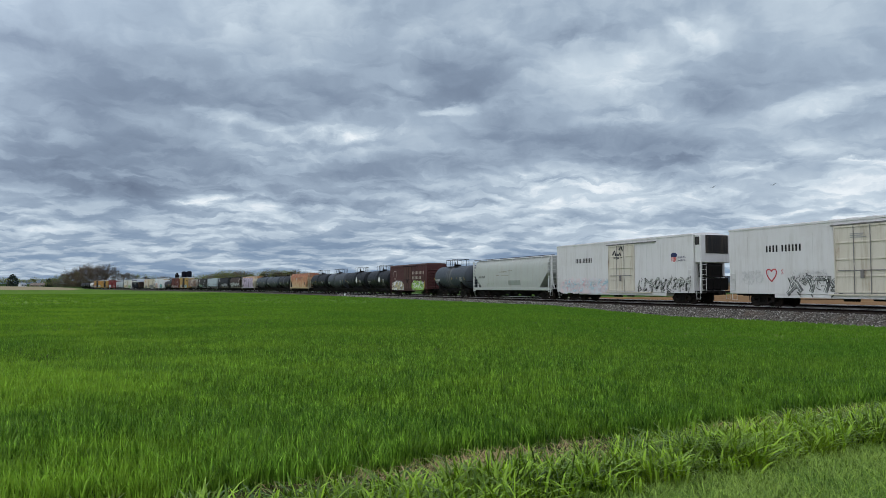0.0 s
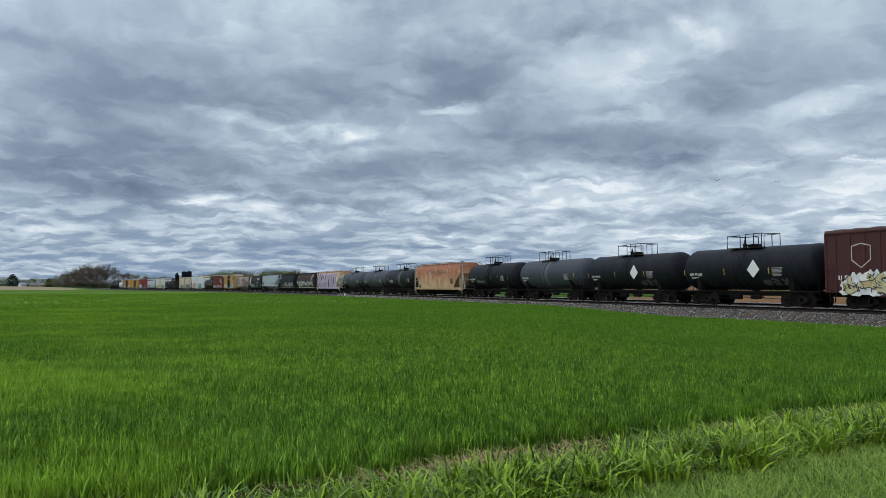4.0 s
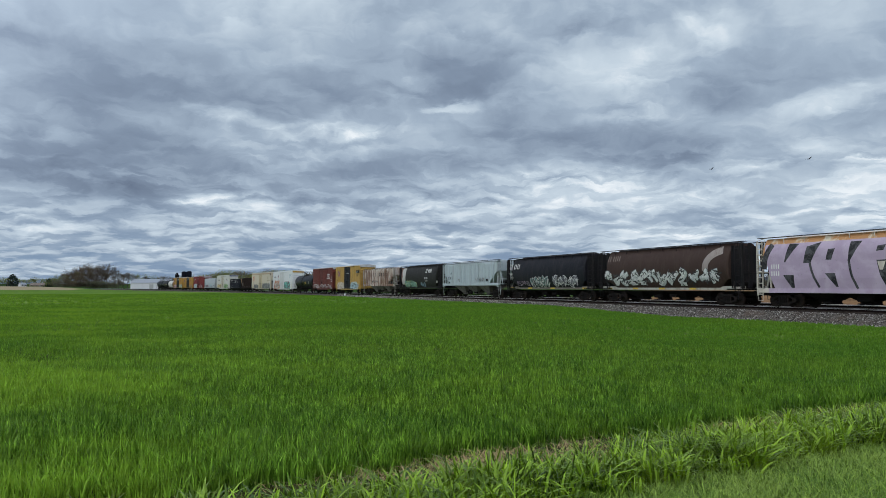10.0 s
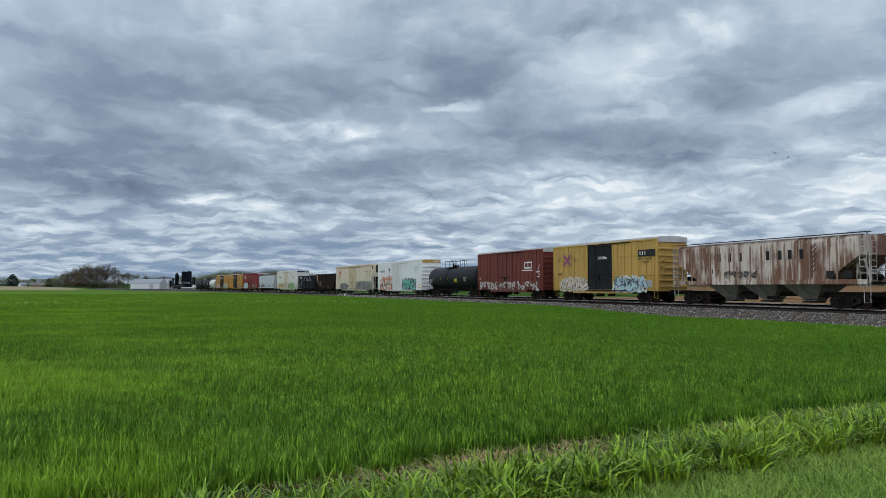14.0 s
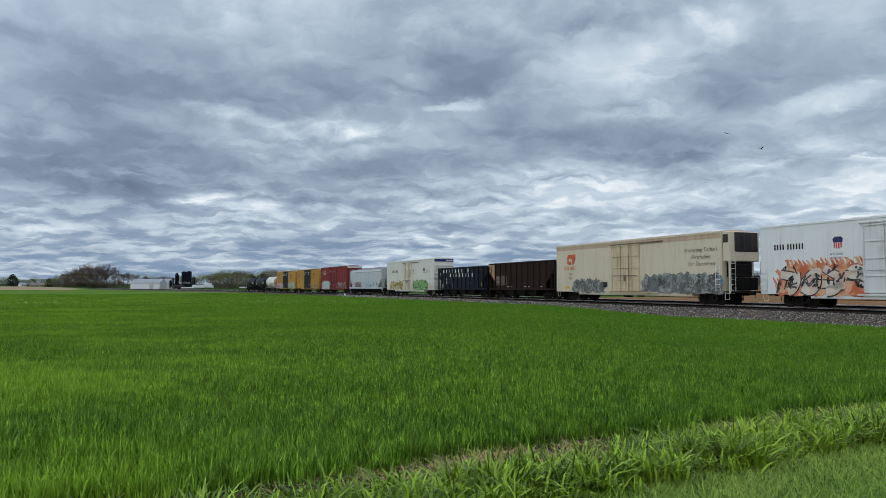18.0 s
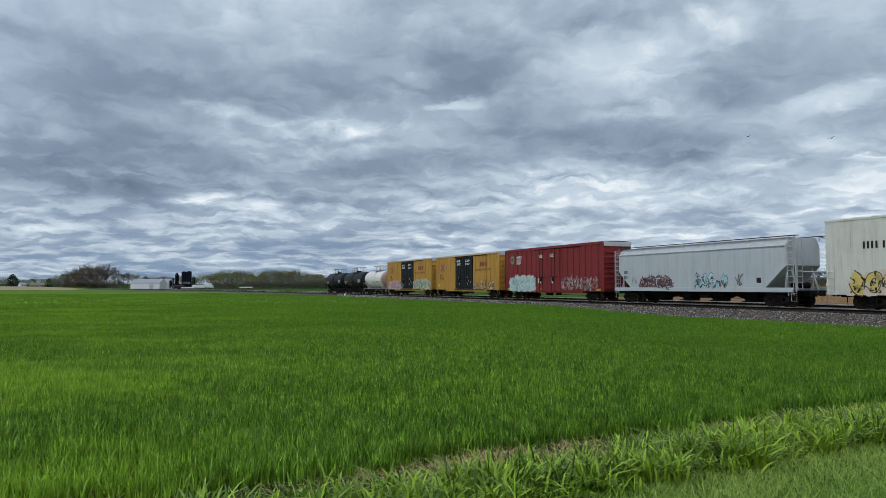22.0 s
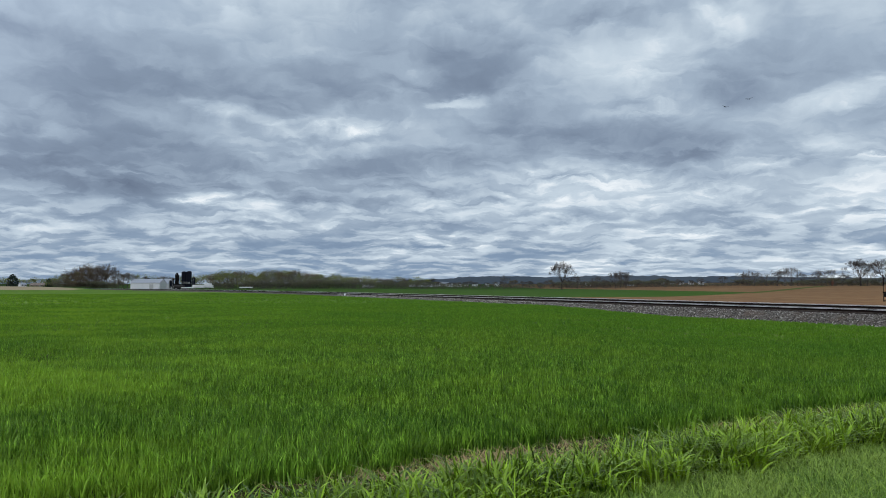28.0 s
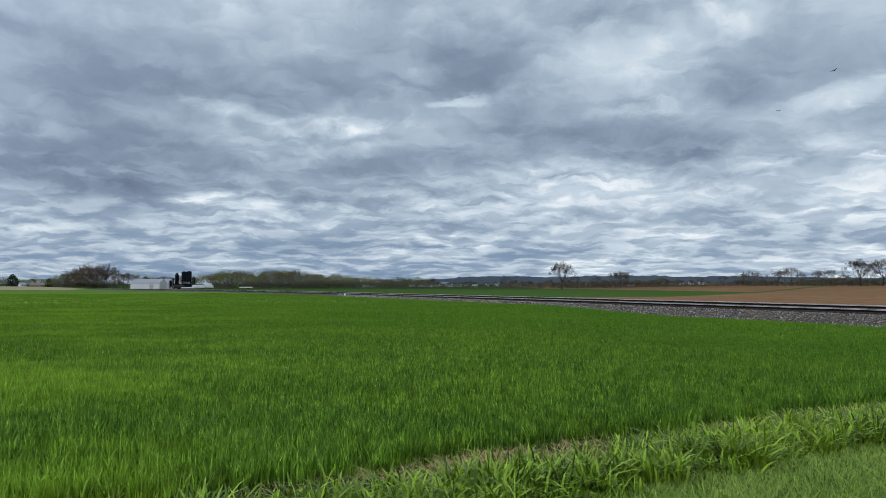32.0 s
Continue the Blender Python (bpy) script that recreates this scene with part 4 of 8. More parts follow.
    # saddles, running rails, end platforms
    for sgn in (-1, 1):
        x = sgn * (L / 2 - 2.3)
        part("saddle", loft([[(x + dx, y, z) for y, z in ((-1.25, 0.98), (-1.42, 2.0), (-1.2, 1.7), (0, 1.2), (1.2, 1.7), (1.42, 2.0), (1.25, 0.98))] for dx in (-0.2, 0.2)]), fm, car)
        part("end_platform", boxes([(min(sgn * (L / 2 - 0.1), sgn * (L / 2 - 1.35)), max(sgn * (L / 2 - 0.1), sgn * (L / 2 - 1.35)), -1.4, 1.4, 0.98, 1.06)]), fm, car)
        e = sgn * (L / 2 - 0.15)
        part("end_rail", tubes([[(e, -1.4, 0.5), (e, -1.4, 2.0), (e - sgn * 0.9, -1.4, 2.0), (e - sgn * 0.95, -1.4, 1.1)], [(e, -1.4, 0.55), (e - sgn * 0.4, -1.4, 0.55), (e - sgn * 0.4, -1.4, 1.0)], [(e, -1.4, 2.0), (e, 0.3, 2.0), (e, 0.3, 1.0)]], 0.026, 5), rm, car)
    rods("running_rail", [[(-L / 2 + 1.3, -1.42, 1.02), (L / 2 - 1.3, -1.42, 1.02)], [(-L / 2 + 1.3, 1.42, 1.02), (L / 2 - 1.3, 1.42, 1.02)]], 0.045, 5, fm, car)
    rods("brace", [[(x, -1.42, 1.02), (x + 0.28, -1.2, 1.62)] for x in (-L / 5, L / 5, -L / 14)], 0.025, 4, fm, car)
    part("bottom_outlet", lathe_z(pu + 0.2, 0, 0.45, [(0.12, 0), (0.16, 0.1), (0.16, 0.5), (0.3, 0.7)]), fm, car)
    part("hanger", tubes([[(x, -0.9, 0.55), (x, -0.9, 1.05)] for x in (-1.2, -0.6, 0.4, 0.9, 1.5)] + [[(-1.3, -0.9, 0.62), (1.6, -0.9, 0.62)]], 0.03, 4), fm, car)
    return car, L, (lambda z: math.sqrt(max(0.05, R * R - (z - zc) ** 2)) + 0.008)


def lathe_z(x, y, z, prof, sides=16):
    return loft([[(x + r * math.cos(k * math.tau / sides), y + r * math.sin(k * math.tau / sides), z + h) for k in range(sides)] for r, h in prof])


# ---- covered hoppers ----
def flow_w(z):
    if z < 1.9:
        return 1.45 + 0.13 * (z - 1.0) / 0.9
    if z < 3.2:
        return 1.58
    return 0.72 + 0.86 * math.sqrt(max(0.0, 1 - ((z - 3.2) / 1.42) ** 2))


def cyl_w(z):
    return 1.56 * math.sqrt(max(0.1, 1 - ((z - 2.75) / 2.15) ** 2))


def rib_w(z):
    return 1.50 if z < 4.24 else 1.50 - (z - 4.24) * 1.3


def curved_w(z):
    return 1.56 if z < 3.9 else 1.56 - 0.55 * ((z - 3.9) / 0.75) ** 1.6


def hopper_body(car, L, wf, z0, zt, mat, inset, slope, rise, nz=14):
    """Body with end slopes: the underside rises over the last slope metres to z0 + rise."""
    secs = []
    xe = L / 2 - inset
    xs = [-xe, -xe + 0.12] + list(np.linspace(-xe + slope, xe - slope, 9)) + [xe - 0.12, xe]
    for x in xs:
        k = max(0.0, (abs(x) - (xe - slope)) / slope)
        zb = z0 + rise * k
        sh = 0.94 if abs(x) == xe else 1.0
        zz = [zb + (zt - zb) * i / nz for i in range(nz + 1)]
        secs.append([(x, -wf(z) * sh, z) for z in zz] + [(x, wf(z) * sh, z) for z in reversed(zz)])
    return part("body", loft(secs), mat, car, smooth=35)


def covered_hopper(label, qL, qR, mat, wf, z0=1.1, zt=4.5, inset=0.9, slope=2.0, rise=1.9, bays=4, frame=None, bay_mat=None, bay_top=1.02, ribs=(), run=True, rib_mat=None, sill_mat=None, cage=False, bay_low=0.36):
    car, L = base_car("covered_hopper_car", label, "rail car", qL, qR, 1.95)
    fm = frame or mat
    hopper_body(car, L, wf, z0, zt, mat, inset, slope, rise)
    part("side_sill", boxes([(-L / 2 + 0.25, L / 2 - 0.25, -wf(z0) - 0.03, -wf(z0) + 0.12, z0 - 0.14, z0 + 0.16), (-L / 2 + 0.25, L / 2 - 0.25, wf(z0) - 0.12, wf(z0) + 0.03, z0 - 0.14, z0 + 0.16)], 0.015), sill_mat or mat, car)
    bm = bay_mat or IRON
    x0, x1 = -L / 2 + 3.35, L / 2 - 3.35
    w = (x1 - x0) / bays
    for i in range(bays):
        c = x0 + (i + 0.5) * w
        def funnel():
            return loft([[(sx * hw, sy * hy, z) for sx, sy in ((-1, -1), (1, -1), (1, 1), (-1, 1))] for hw, hy, z in ((w * 0.5, 1.30, bay_top), (w * 0.15, 0.42, bay_low + 0.10), (w * 0.15, 0.42, bay_low))])
        at(part("hopper_bay", shared("bay_%.2f_%.2f_%s_%.2f" % (w, bay_top, bm.name, bay_low), funnel, bm), None, car), c)
        at(part("outlet_gate", shared("gate_%.2f" % bay_low, lambda: boxes([(-0.40, 0.40, -0.5, 0.5, bay_low - 0.1, bay_low - 0.004), (-0.05, 0.05, -1.1, -0.504, bay_low - 0.08, bay_low + 0.0)], 0.01), IRON), None, car), c)
    for u in ribs:
        side = [(-wf(z) - 0.05, z) for z in (z0 + 0.05, 2.5, 3.9, zt - 0.12)]
        inner = [(-wf(z) + 0.02, z) for z in (zt - 0.12, 3.9, 2.5, z0 + 0.05)]
        key = "hopper_rib_%s_%.2f_%.2f" % (mat.name, zt, z0)
        at(part("side_post", shared(key, lambda: loft([[(dx, y, z) for y, z in side + inner] for dx in (-0.05, 0.05)]), rib_mat or mat), None, car), u - L / 2)
    # roof walk, hatches and their supports
    if run:
        ry = wf(zt) + 0.12
        rwalk = part("running_board", boxes([(-L / 2 + 0.1, L / 2 - 0.1, -ry - 0.16, -ry + 0.16, zt + 0.08, zt + 0.12), (-L / 2 + 0.1, L / 2 - 0.1, ry - 0.16, ry + 0.16, zt + 0.08, zt + 0.12)]), GRATE if not cage else IRON, car)
        n = int(L / 1.55)
        for i in range(n):
            x = -L / 2 + 0.7 + i * (L - 1.4) / (n - 1)
            at(part("bracket", shared("bracket_%.2f_%s" % (ry, fm.name), lambda: tubes([[(0, -ry - 0.16, zt + 0.07), (0, -wf(zt - 0.25) - 0.02, zt - 0.28)], [(0, ry + 0.16, zt + 0.07), (0, wf(zt - 0.25) + 0.02, zt - 0.28)]], 0.025, 4), fm), None, rwalk), x)
        part("roof_hatch", boxes([(-L / 2 + 1.6, L / 2 - 1.6, -0.3, 0.3, zt, zt + 0.13)], 0.03), fm, car)
    for sgn in (-1, 1):
        e = sgn * (L / 2 - 0.12)
        # end frame: posts, braces, ladders and shear plate
        part("end_frame", tubes([[(e, y, z0 - 0.1), (e, y * 0.98, zt - 0.1), (e - sgn * 0.35, y * 0.8, zt + 0.08)] for y in (-1.42, 1.42)] + [[(e, -1.4, 2.3), (e, 1.4, 2.3)]], 0.045, 5), fm, car)
        part("end_platform", boxes([(min(e, e - sgn * 1.5), max(e, e - sgn * 1.5), -1.4, 1.4, z0 - 0.1, z0 - 0.02)]), IRON, car)
        rods("slope_brace", [[(e - sgn * 0.3, y, z0), (sgn * (L / 2 - inset - 0.2), y, z0 + rise * 0.92)] for y in (-0.9, 0.9)] + [[(e - sgn * 1.0, y, z0), (e - sgn * 0.9, y, z0 + rise * 0.7)] for y in (-1.2, 1.2)], 0.06, 5, fm, car)
        ladder(car, e - sgn * 0.32, -1.46, z0 - 0.35, zt - 0.1, "x", 0.44, mat=fm)
        ladder(car, e + 0.03, -1.15 * 1.0, z0, zt - 0.1, "y", 0.44, mat=fm)
        if cage:
            for y in (-1.25, -0.55, 0.55, 1.25):
                part("end_post", boxes([(min(e, e - sgn * 0.2), max(e, e - sgn * 0.2), y - 0.09, y + 0.09, z0, zt)], 0.01), fm, car)
            part("end_sheet", boxes([(min(sgn * (L / 2 - inset), sgn * (L / 2 - inset) + sgn * 0.05), max(sgn * (L / 2 - inset), sgn * (L / 2 - inset) + sgn * 0.05), -1.2, 1.2, z0, zt - 0.15)]), fm, car)
        part("air_reservoir", tubes([[(e - sgn * 0.9, -0.7, z0 + 0.3), (e - sgn * 0.9, 0.7, z0 + 0.3)]], 0.2, 10), IRON, car)
    steps(car, L, 1.45, z0 - 0.1, fm)
    return car, L, wf


# ---- open hoppers ----
def open_hopper(label, qL, qR, mat, zt, ribs, z0=1.15, panel=None, cut=1.9):
    car, L = base_car("open_hopper_car", label, "rail car", qL, qR, 1.9)
    half = 1.48
    # side sheets: the lower corners are cut away at both ends
    for y in (-half, half):
        bm = bmesh.new()
        pts = [(-L / 2 + 0.05, zt), (-L / 2 + 0.05, zt - 0.9), (-L / 2 + cut, z0 + 0.35), (-L / 2 + cut, z0), (L / 2 - cut, z0), (L / 2 - cut, z0 + 0.35), (L / 2 - 0.05, zt - 0.9), (L / 2 - 0.05, zt)]
        f = [bm.verts.new((x, y - 0.015, z)) for x, z in pts]
        b = [bm.verts.new((x, y + 0.015, z)) for x, z in pts]
        bm.faces.new(f)
        bm.faces.new(b[::-1])
        for i in range(len(pts)):
            j = (i + 1) % len(pts)
            bm.faces.new((f[i], f[j], b[j], b[i]))
        part("side_sheet", bm, mat, car)
    for sgn in (-1, 1):
        part("slope_sheet", loft([[(sgn * (L / 2 - 0.1), y, zt - 0.8), (sgn * (L / 2 - 0.06), y, zt - 0.05), (sgn * (L / 2 - 0.14), y, zt - 0.05), (sgn * (L / 2 - 0.2), y, zt - 0.86), (sgn * (L / 2 - 4.3), y, z0 - 0.2), (sgn * (L / 2 - 4.2), y, z0 - 0.28)] for y in (-half + 0.016, half - 0.016)]), mat, car)
        part("end_post", boxes([(sgn * (L / 2 - 0.12) - 0.07, sgn * (L / 2 - 0.12) + 0.07, y - 0.07, y + 0.07, 1.02, zt) for y in (-1.4, 1.4)], 0.01), mat, car)
        rods("end_brace", [[(sgn * (L / 2 - 0.9), y, 1.05), (sgn * (L / 2 - 0.9), y, zt - 1.5)] for y in (-1.35, 1.35)], 0.05, 5, mat, car)
        part("end_platform", boxes([(min(sgn * (L / 2 - 0.1), sgn * (L / 2 - 2.2)), max(sgn * (L / 2 - 0.1), sgn * (L / 2 - 2.2)), -1.4, 1.4, 0.98, 1.06)]), IRON, car)
        ladder(car, sgn * (L / 2 - 0.5), -half - 0.02, 1.0, zt - 0.3, mat=mat)
    part("top_chord", boxes([(-L / 2, L / 2, y - 0.08, y + 0.08, zt - 0.02, zt + 0.09) for y in (-half, half)] + [(sx - 0.06, sx + 0.06, -half + 0.08, half - 0.08, zt - 0.02, zt + 0.09) for sx in (-L / 2 + 0.06, L / 2 - 0.06)], 0.012), mat, car)
    part("side_sill", boxes([(-L / 2 + 0.1, L / 2 - 0.1, y - 0.07, y + 0.07, 0.98, z0) for y in (-half, half)], 0.012), mat, car)
    side_posts(car, ribs, L, z0, zt, half + 0.012, mat, 0.12, 0.12)
    for i in range(3):
        c = (i - 1) * (L - 7.2) / 3
        at(part("hopper_bay", shared("open_bay_%.1f" % L, lambda: loft([[(sx * hw, sy * hy, z) for sx, sy in ((-1, -1), (1, -1), (1, 1), (-1, 1))] for hw, hy, z in ((1.3, 1.35, 1.1), (0.5, 1.2, 0.4), (0.5, 1.2, 0.32))]), IRON), None, car), c)
    part("coal_load_floor", boxes([(-L / 2 + 3.5, L / 2 - 3.5, -half + 0.03, half - 0.03, 1.05, 1.2)]), IRON, car)
    steps(car, L, half, 1.05, mat)
    hand_brake(car, L)
    return car, L, (lambda z: half + 0.02)


# ---- the train, from its leading car to its last ----
CARS = []


def tank_marks(car, L, wf, mark_u=1.4, mark=(4, 6), size=0.2, mat=None, reflect=(), placard=None, prints=True):
    mat = mat or LETTER_WHITE
    marks(car, mark_u, 2.15, L, wf, mark, size, mat)
    if prints:
        fine_print(car, mark_u + 0.1, 2.0, L, wf, 2, 1.1, 0.04, mat)
    stripes(car, L, wf, [(u, 2.2) for u in reflect], h=0.42)
    if placard:
        fine_print(car, placard, 2.55, L, wf, 7, 0.9, 0.05, SLEEVE)


def freight_train():
    spray_black = two_tone("spray_black", (0.012, 0.012, 0.014), (0.06, 0.06, 0.065))
    spray_white = two_tone("spray_white", (0.68, 0.68, 0.66), (0.52, 0.53, 0.54))
    spray_grey = two_tone("spray_grey", (0.10, 0.105, 0.105), (0.24, 0.25, 0.24), 1.6)
    pale_blue = two_tone("spray_pale_blue", (0.30, 0.45, 0.52), (0.52, 0.50, 0.52), 1.5)

    # two white refrigerator cars in front
    white = (0.62, 0.61, 0.61)
    car, L, wf = reefer("white refrigerator car with red heart and faded graffiti", -231.5, -251.7, white, (8.5, 12.3), True, grime=0.2)
    marks(car, 3.3, 3.62, L, wf, (4, 6), 0.44, LETTER_BLACK)
    bm = bmesh.new()
    heart = [(3.72 + 0.42 * math.sin(a) ** 3, 2.15 + 0.36 * (0.81 * math.cos(a) - 0.31 * math.cos(2 * a) - 0.13 * math.cos(3 * a)) * 1.35) for a in np.linspace(math.pi, 3 * math.pi, 25)]
    stroke_into(bm, heart, 0.09, L, wf, 0.014)
    part("painted_heart", bm, LETTER_RED, car, "spray-painted red heart outline")
    words(car, "S", 4.5, 2.15, 0.45, L, wf, LETTER_RED)
    faint = two_tone("spray_faint_grey", (0.46, 0.46, 0.47), (0.55, 0.52, 0.53))
    graffiti(car, 1.0, 3.0, 1.4, 2.5, L, wf, faint, GREY_SEAM, 3, 3, 0.08)
    graffiti(car, 5.2, 8.0, 1.4, 2.5, L, wf, faint, GREY_SEAM, 4, 4, 0.07)
    graffiti(car, 4.9, 9.2, 0.7, 2.1, L, wf, spray_grey, spray_black, 4, 5, 0.24, shine=spray_white)
    fine_print(car, 9.6, 4.4, L, lambda z: 1.585, 3, 1.1, 0.06, SLEEVE)

    car, L, wf = reefer("white refrigerator car with black end cooling unit and scrawled graffiti", -208.4, -228.6, white, (8.7, 12.4), True, grime=0.2)
    marks(car, 3.4, 3.56, L, wf, (4, 6), 0.42, LETTER_BLACK)
    graffiti(car, 0.8, 8.6, 0.72, 2.1, L, wf, pale_blue, two_tone("spray_rose", (0.55, 0.36, 0.37), (0.48, 0.47, 0.5)), 8, 6, 0.26, cloud=two_tone("spray_haze", (0.50, 0.52, 0.55), (0.56, 0.47, 0.48), 1.0), shine=spray_white)
    graffiti(car, 12.7, 19.2, 0.75, 2.15, L, wf, two_tone("spray_olive_black", (0.03, 0.03, 0.028), (0.34, 0.35, 0.32), 2.2), spray_black, 9, 7, 0.16, shine=spray_white)
    shield(car, 17.0, 3.15, L, wf)
    words(car, "BUILDING", 17.75, 3.55, 0.2, L, wf, BLUE_MARK)
    words(car, "AMERICA", 17.75, 3.3, 0.2, L, wf, BLUE_MARK)
    bm = bmesh.new()
    rnd = random.Random(4)
    for k in range(5):
        a, b = 9.3 + rnd.uniform(0, 1.1), 3.7 + rnd.uniform(0, 1.0)
        stroke_into(bm, [(a, b), (a + 0.3, b + 0.35), (a + 0.5, b - 0.1)], 0.16, L, lambda z: 1.585, 0.01)
    part("spray_tag", bm, spray_black, car)

    # pale covered hopper
    hop = paint("pale_hopper_paint", (0.40, 0.42, 0.395), (0.25, 0.21, 0.15), 0.28, 0.04, streak=0.25)
    car, L, wf = covered_hopper("pale grey-green centre-flow covered hopper car with rust streaks", -188.5, -207.3, hop, flow_w, 1.1, 4.5, 0.75, 1.9, 1.7, 4, WHITE_TRIM)
    marks(car, 2.0, 2.36, L, wf, (4, 6), 0.26, LETTER_BLACK)
    sheet(car, "paint_patch", 9.6, 12.4, 1.5, 2.05, L, paint("grey_paint_patch", (0.25, 0.29, 0.26), grime=0.3), wf)
    sheet(car, "paint_patch", 4.0, 6.0, 1.4, 1.8, L, paint("pale_paint_patch", (0.4, 0.43, 0.39), grime=0.3), wf)
    rust_line = paint("rust_scrape", (0.15, 0.095, 0.055), grime=0.5)
    for u0, u1, z in ((7.2, 8.1, 3.02), (8.2, 9.1, 3.06), (8.0, 8.5, 2.92), (6.6, 7.4, 2.62), (7.6, 9.6, 2.57), (9.5, 10.5, 3.12), (8.9, 9.3, 2.98)):
        sheet(car, "rust_scrape", u0, u1, z, z + 0.035, L, rust_line, wf, 0.009, 2)

    # blue-grey tank
    blue_grey = paint("blue_grey_tank_paint", (0.042, 0.052, 0.066), (0.03, 0.03, 0.032), 0.35, 0.02, 0.5)
    grey_band = paint("grey_wrap", (0.105, 0.112, 0.12), grime=0.3)
    black_tank = paint("black_tank_paint", (0.009, 0.011, 0.015), (0.028, 0.028, 0.03), 0.35, 0.02, 0.45)
    grey_tank = paint("worn_grey_tank_paint", (0.040, 0.049, 0.062), (0.036, 0.040, 0.046), 0.4, 0.02, 0.5)
    car, L, wf = tank_car("blue-grey tank car with a pale wrap band", -175.5, -186.6, blue_grey, (3.0, 7.1), grey_band, smear=grey_band)
    tank_marks(car, L, wf, 1.2, (4, 6), 0.24, reflect=(1.0, 6.9, 8.6, 10.8), placard=9.4)

    # brown boxcar
    brown = paint("faded_oxide_boxcar_paint", (0.072, 0.020, 0.020), (0.045, 0.028, 0.024), 0.5, 0.15)
    brown_door = paint("rusty_oxide_door", (0.075, 0.028, 0.022), (0.05, 0.035, 0.03), 0.6, 0.3)
    cream = paint("faded_cream_lettering", (0.50, 0.44, 0.38), grime=0.4)
    car, L, wf = boxcar("faded oxide-brown boxcar with yellow-green graffiti", -157.3, -173.2, brown, 4.68, (6.45, 9.7), brown_door, [0.7 + 0.95 * k for k in range(17)], roof=paint("dull_roof", (0.10, 0.055, 0.052), grime=0.4))
    for z, n in ((3.2, 9), (2.46, 7)):
        for k in range(n):
            marks(car, 10.1 + k * 0.55, z, L, lambda zz: 1.56, (1,), 0.44, cream, "lettering", fat=0.8)
    bm = bmesh.new()
    stroke_into(bm, [(1.8, 3.7), (1.8, 2.9), (2.4, 2.45), (3.0, 2.9), (3.0, 3.7), (2.4, 3.85), (1.8, 3.7)], 0.07, L, lambda z: 1.56, 0.012)
    part("shield_outline", bm, cream, car)
    wl = lambda z: 1.565
    lime = two_tone("spray_lime", (0.26, 0.46, 0.05), (0.18, 0.34, 0.05))
    graffiti(car, 10.1, 14.6, 0.85, 2.15, L, wl, lime, spray_white, 3, 8, 0.5, cloud=lime, shine=spray_black)
    graffiti(car, 1.2, 6.3, 0.85, 2.15, L, wl, two_tone("spray_buff", (0.40, 0.34, 0.16), (0.5, 0.45, 0.28)), spray_black, 5, 9, 0.3, cloud=spray_white)
    marks(car, 0.9, 1.75, L, wl, (2, 2), 0.25, LETTER_WHITE)
    sheet(car, "reflector", 15.0, 15.12, 1.2, 2.2, L, YELLOW_MARK, wl, 0.02, 2)

    # four tanks
    for qa, qb, mt, pl, sm, lab, refl, pla in (
            (-144.3, -156.4, black_tank, (4.1, 7.6), None, "black tank car with a white diamond sign", (0.9, 5.0, 9.0), 9.3),
            (-131.3, -143.4, black_tank, (4.1, 7.6), None, "black tank car with a white diamond sign", (0.9, 5.0, 9.0), 9.3),
            (-118.1, -130.4, grey_tank, (3.5, 7.1), grey_band, "worn grey tank car with a pale scuffed band", (11.6,), 9.8),
            (-104.7, -117.2, black_tank, (4.0, 7.6), None, "black tank car with yellow reflector stripes", (2.9, 4.8, 7.2, 9.0, 11.4), 9.6)):
        car, L, wf = tank_car(lab, qa, qb, mt, pl, mt, smear=sm)
        tank_marks(car, L, wf, 1.5, (4, 6), 0.2, reflect=refl, placard=pla)
        if "diamond" in lab:
            flat_shape(car, [(7.2, 2.5), (7.75, 1.95), (8.3, 2.5), (7.75, 3.2)], L, lambda z: wf(2.62) + 0.02, LETTER_WHITE, "diamond_sign")
            graffiti(car, 8.2, 10.6, 1.4, 1.95, L, wf, grey_band, spray_black, 3, 12, 0.1)
        elif "yellow" in lab:
            graffiti(car, 3.2, 5.4, 1.75, 2.15, L, wf, SLEEVE, spray_black, 4, 13, 0.07)

    # orange rusted hopper
    m = Mat("rusted_orange_hopper_paint")
    p = m.coord("Object")
    x, y, z = m.sep(p)
    st = m.noise(m.scaled(p, (1.1, 1.0, 0.14)), 1.3, 6, 0.7)[0]
    pt = m.noise(p, 0.7, 5, 0.6)[0]
    k = m.math("ADD", m.math("MULTIPLY", m.math("SUBTRACT", z, 1.6), 0.22), m.math("ADD", m.math("MULTIPLY", m.math("SUBTRACT", st, 0.5), 1.5), m.math("MULTIPLY", m.math("SUBTRACT", pt, 0.5), 1.3)))
    c = m.ramp(m.math("ADD", k, 0.22), [(0.0, (0.49, 0.38, 0.24)), (0.3, (0.44, 0.26, 0.13)), (0.55, (0.36, 0.16, 0.08)), (0.85, (0.26, 0.085, 0.05)), (1.0, (0.40, 0.21, 0.13))])
    c = m.mix(m.span(pt, 0.62, 0.78, 0.0, 0.75), c, (0.12, 0.05, 0.03))
    m.bump(st, 0.2, 0.02)
    rusty = m.done(c, 0.85)
    buff = paint("dirty_cream_frame", (0.50, 0.45, 0.35), (0.22, 0.13, 0.07), 0.5, 0.2)
    car, L, wf = covered_hopper("rust-orange covered hopper car with streaked faded paint", -86.0, -103.2, rusty, flow_w, 1.08, 4.5, 0.7, 2.3, 2.0, 4, buff, sill_mat=paint("buff_side_sill", (0.44, 0.32, 0.16), (0.2, 0.1, 0.05), 0.5, 0.3))
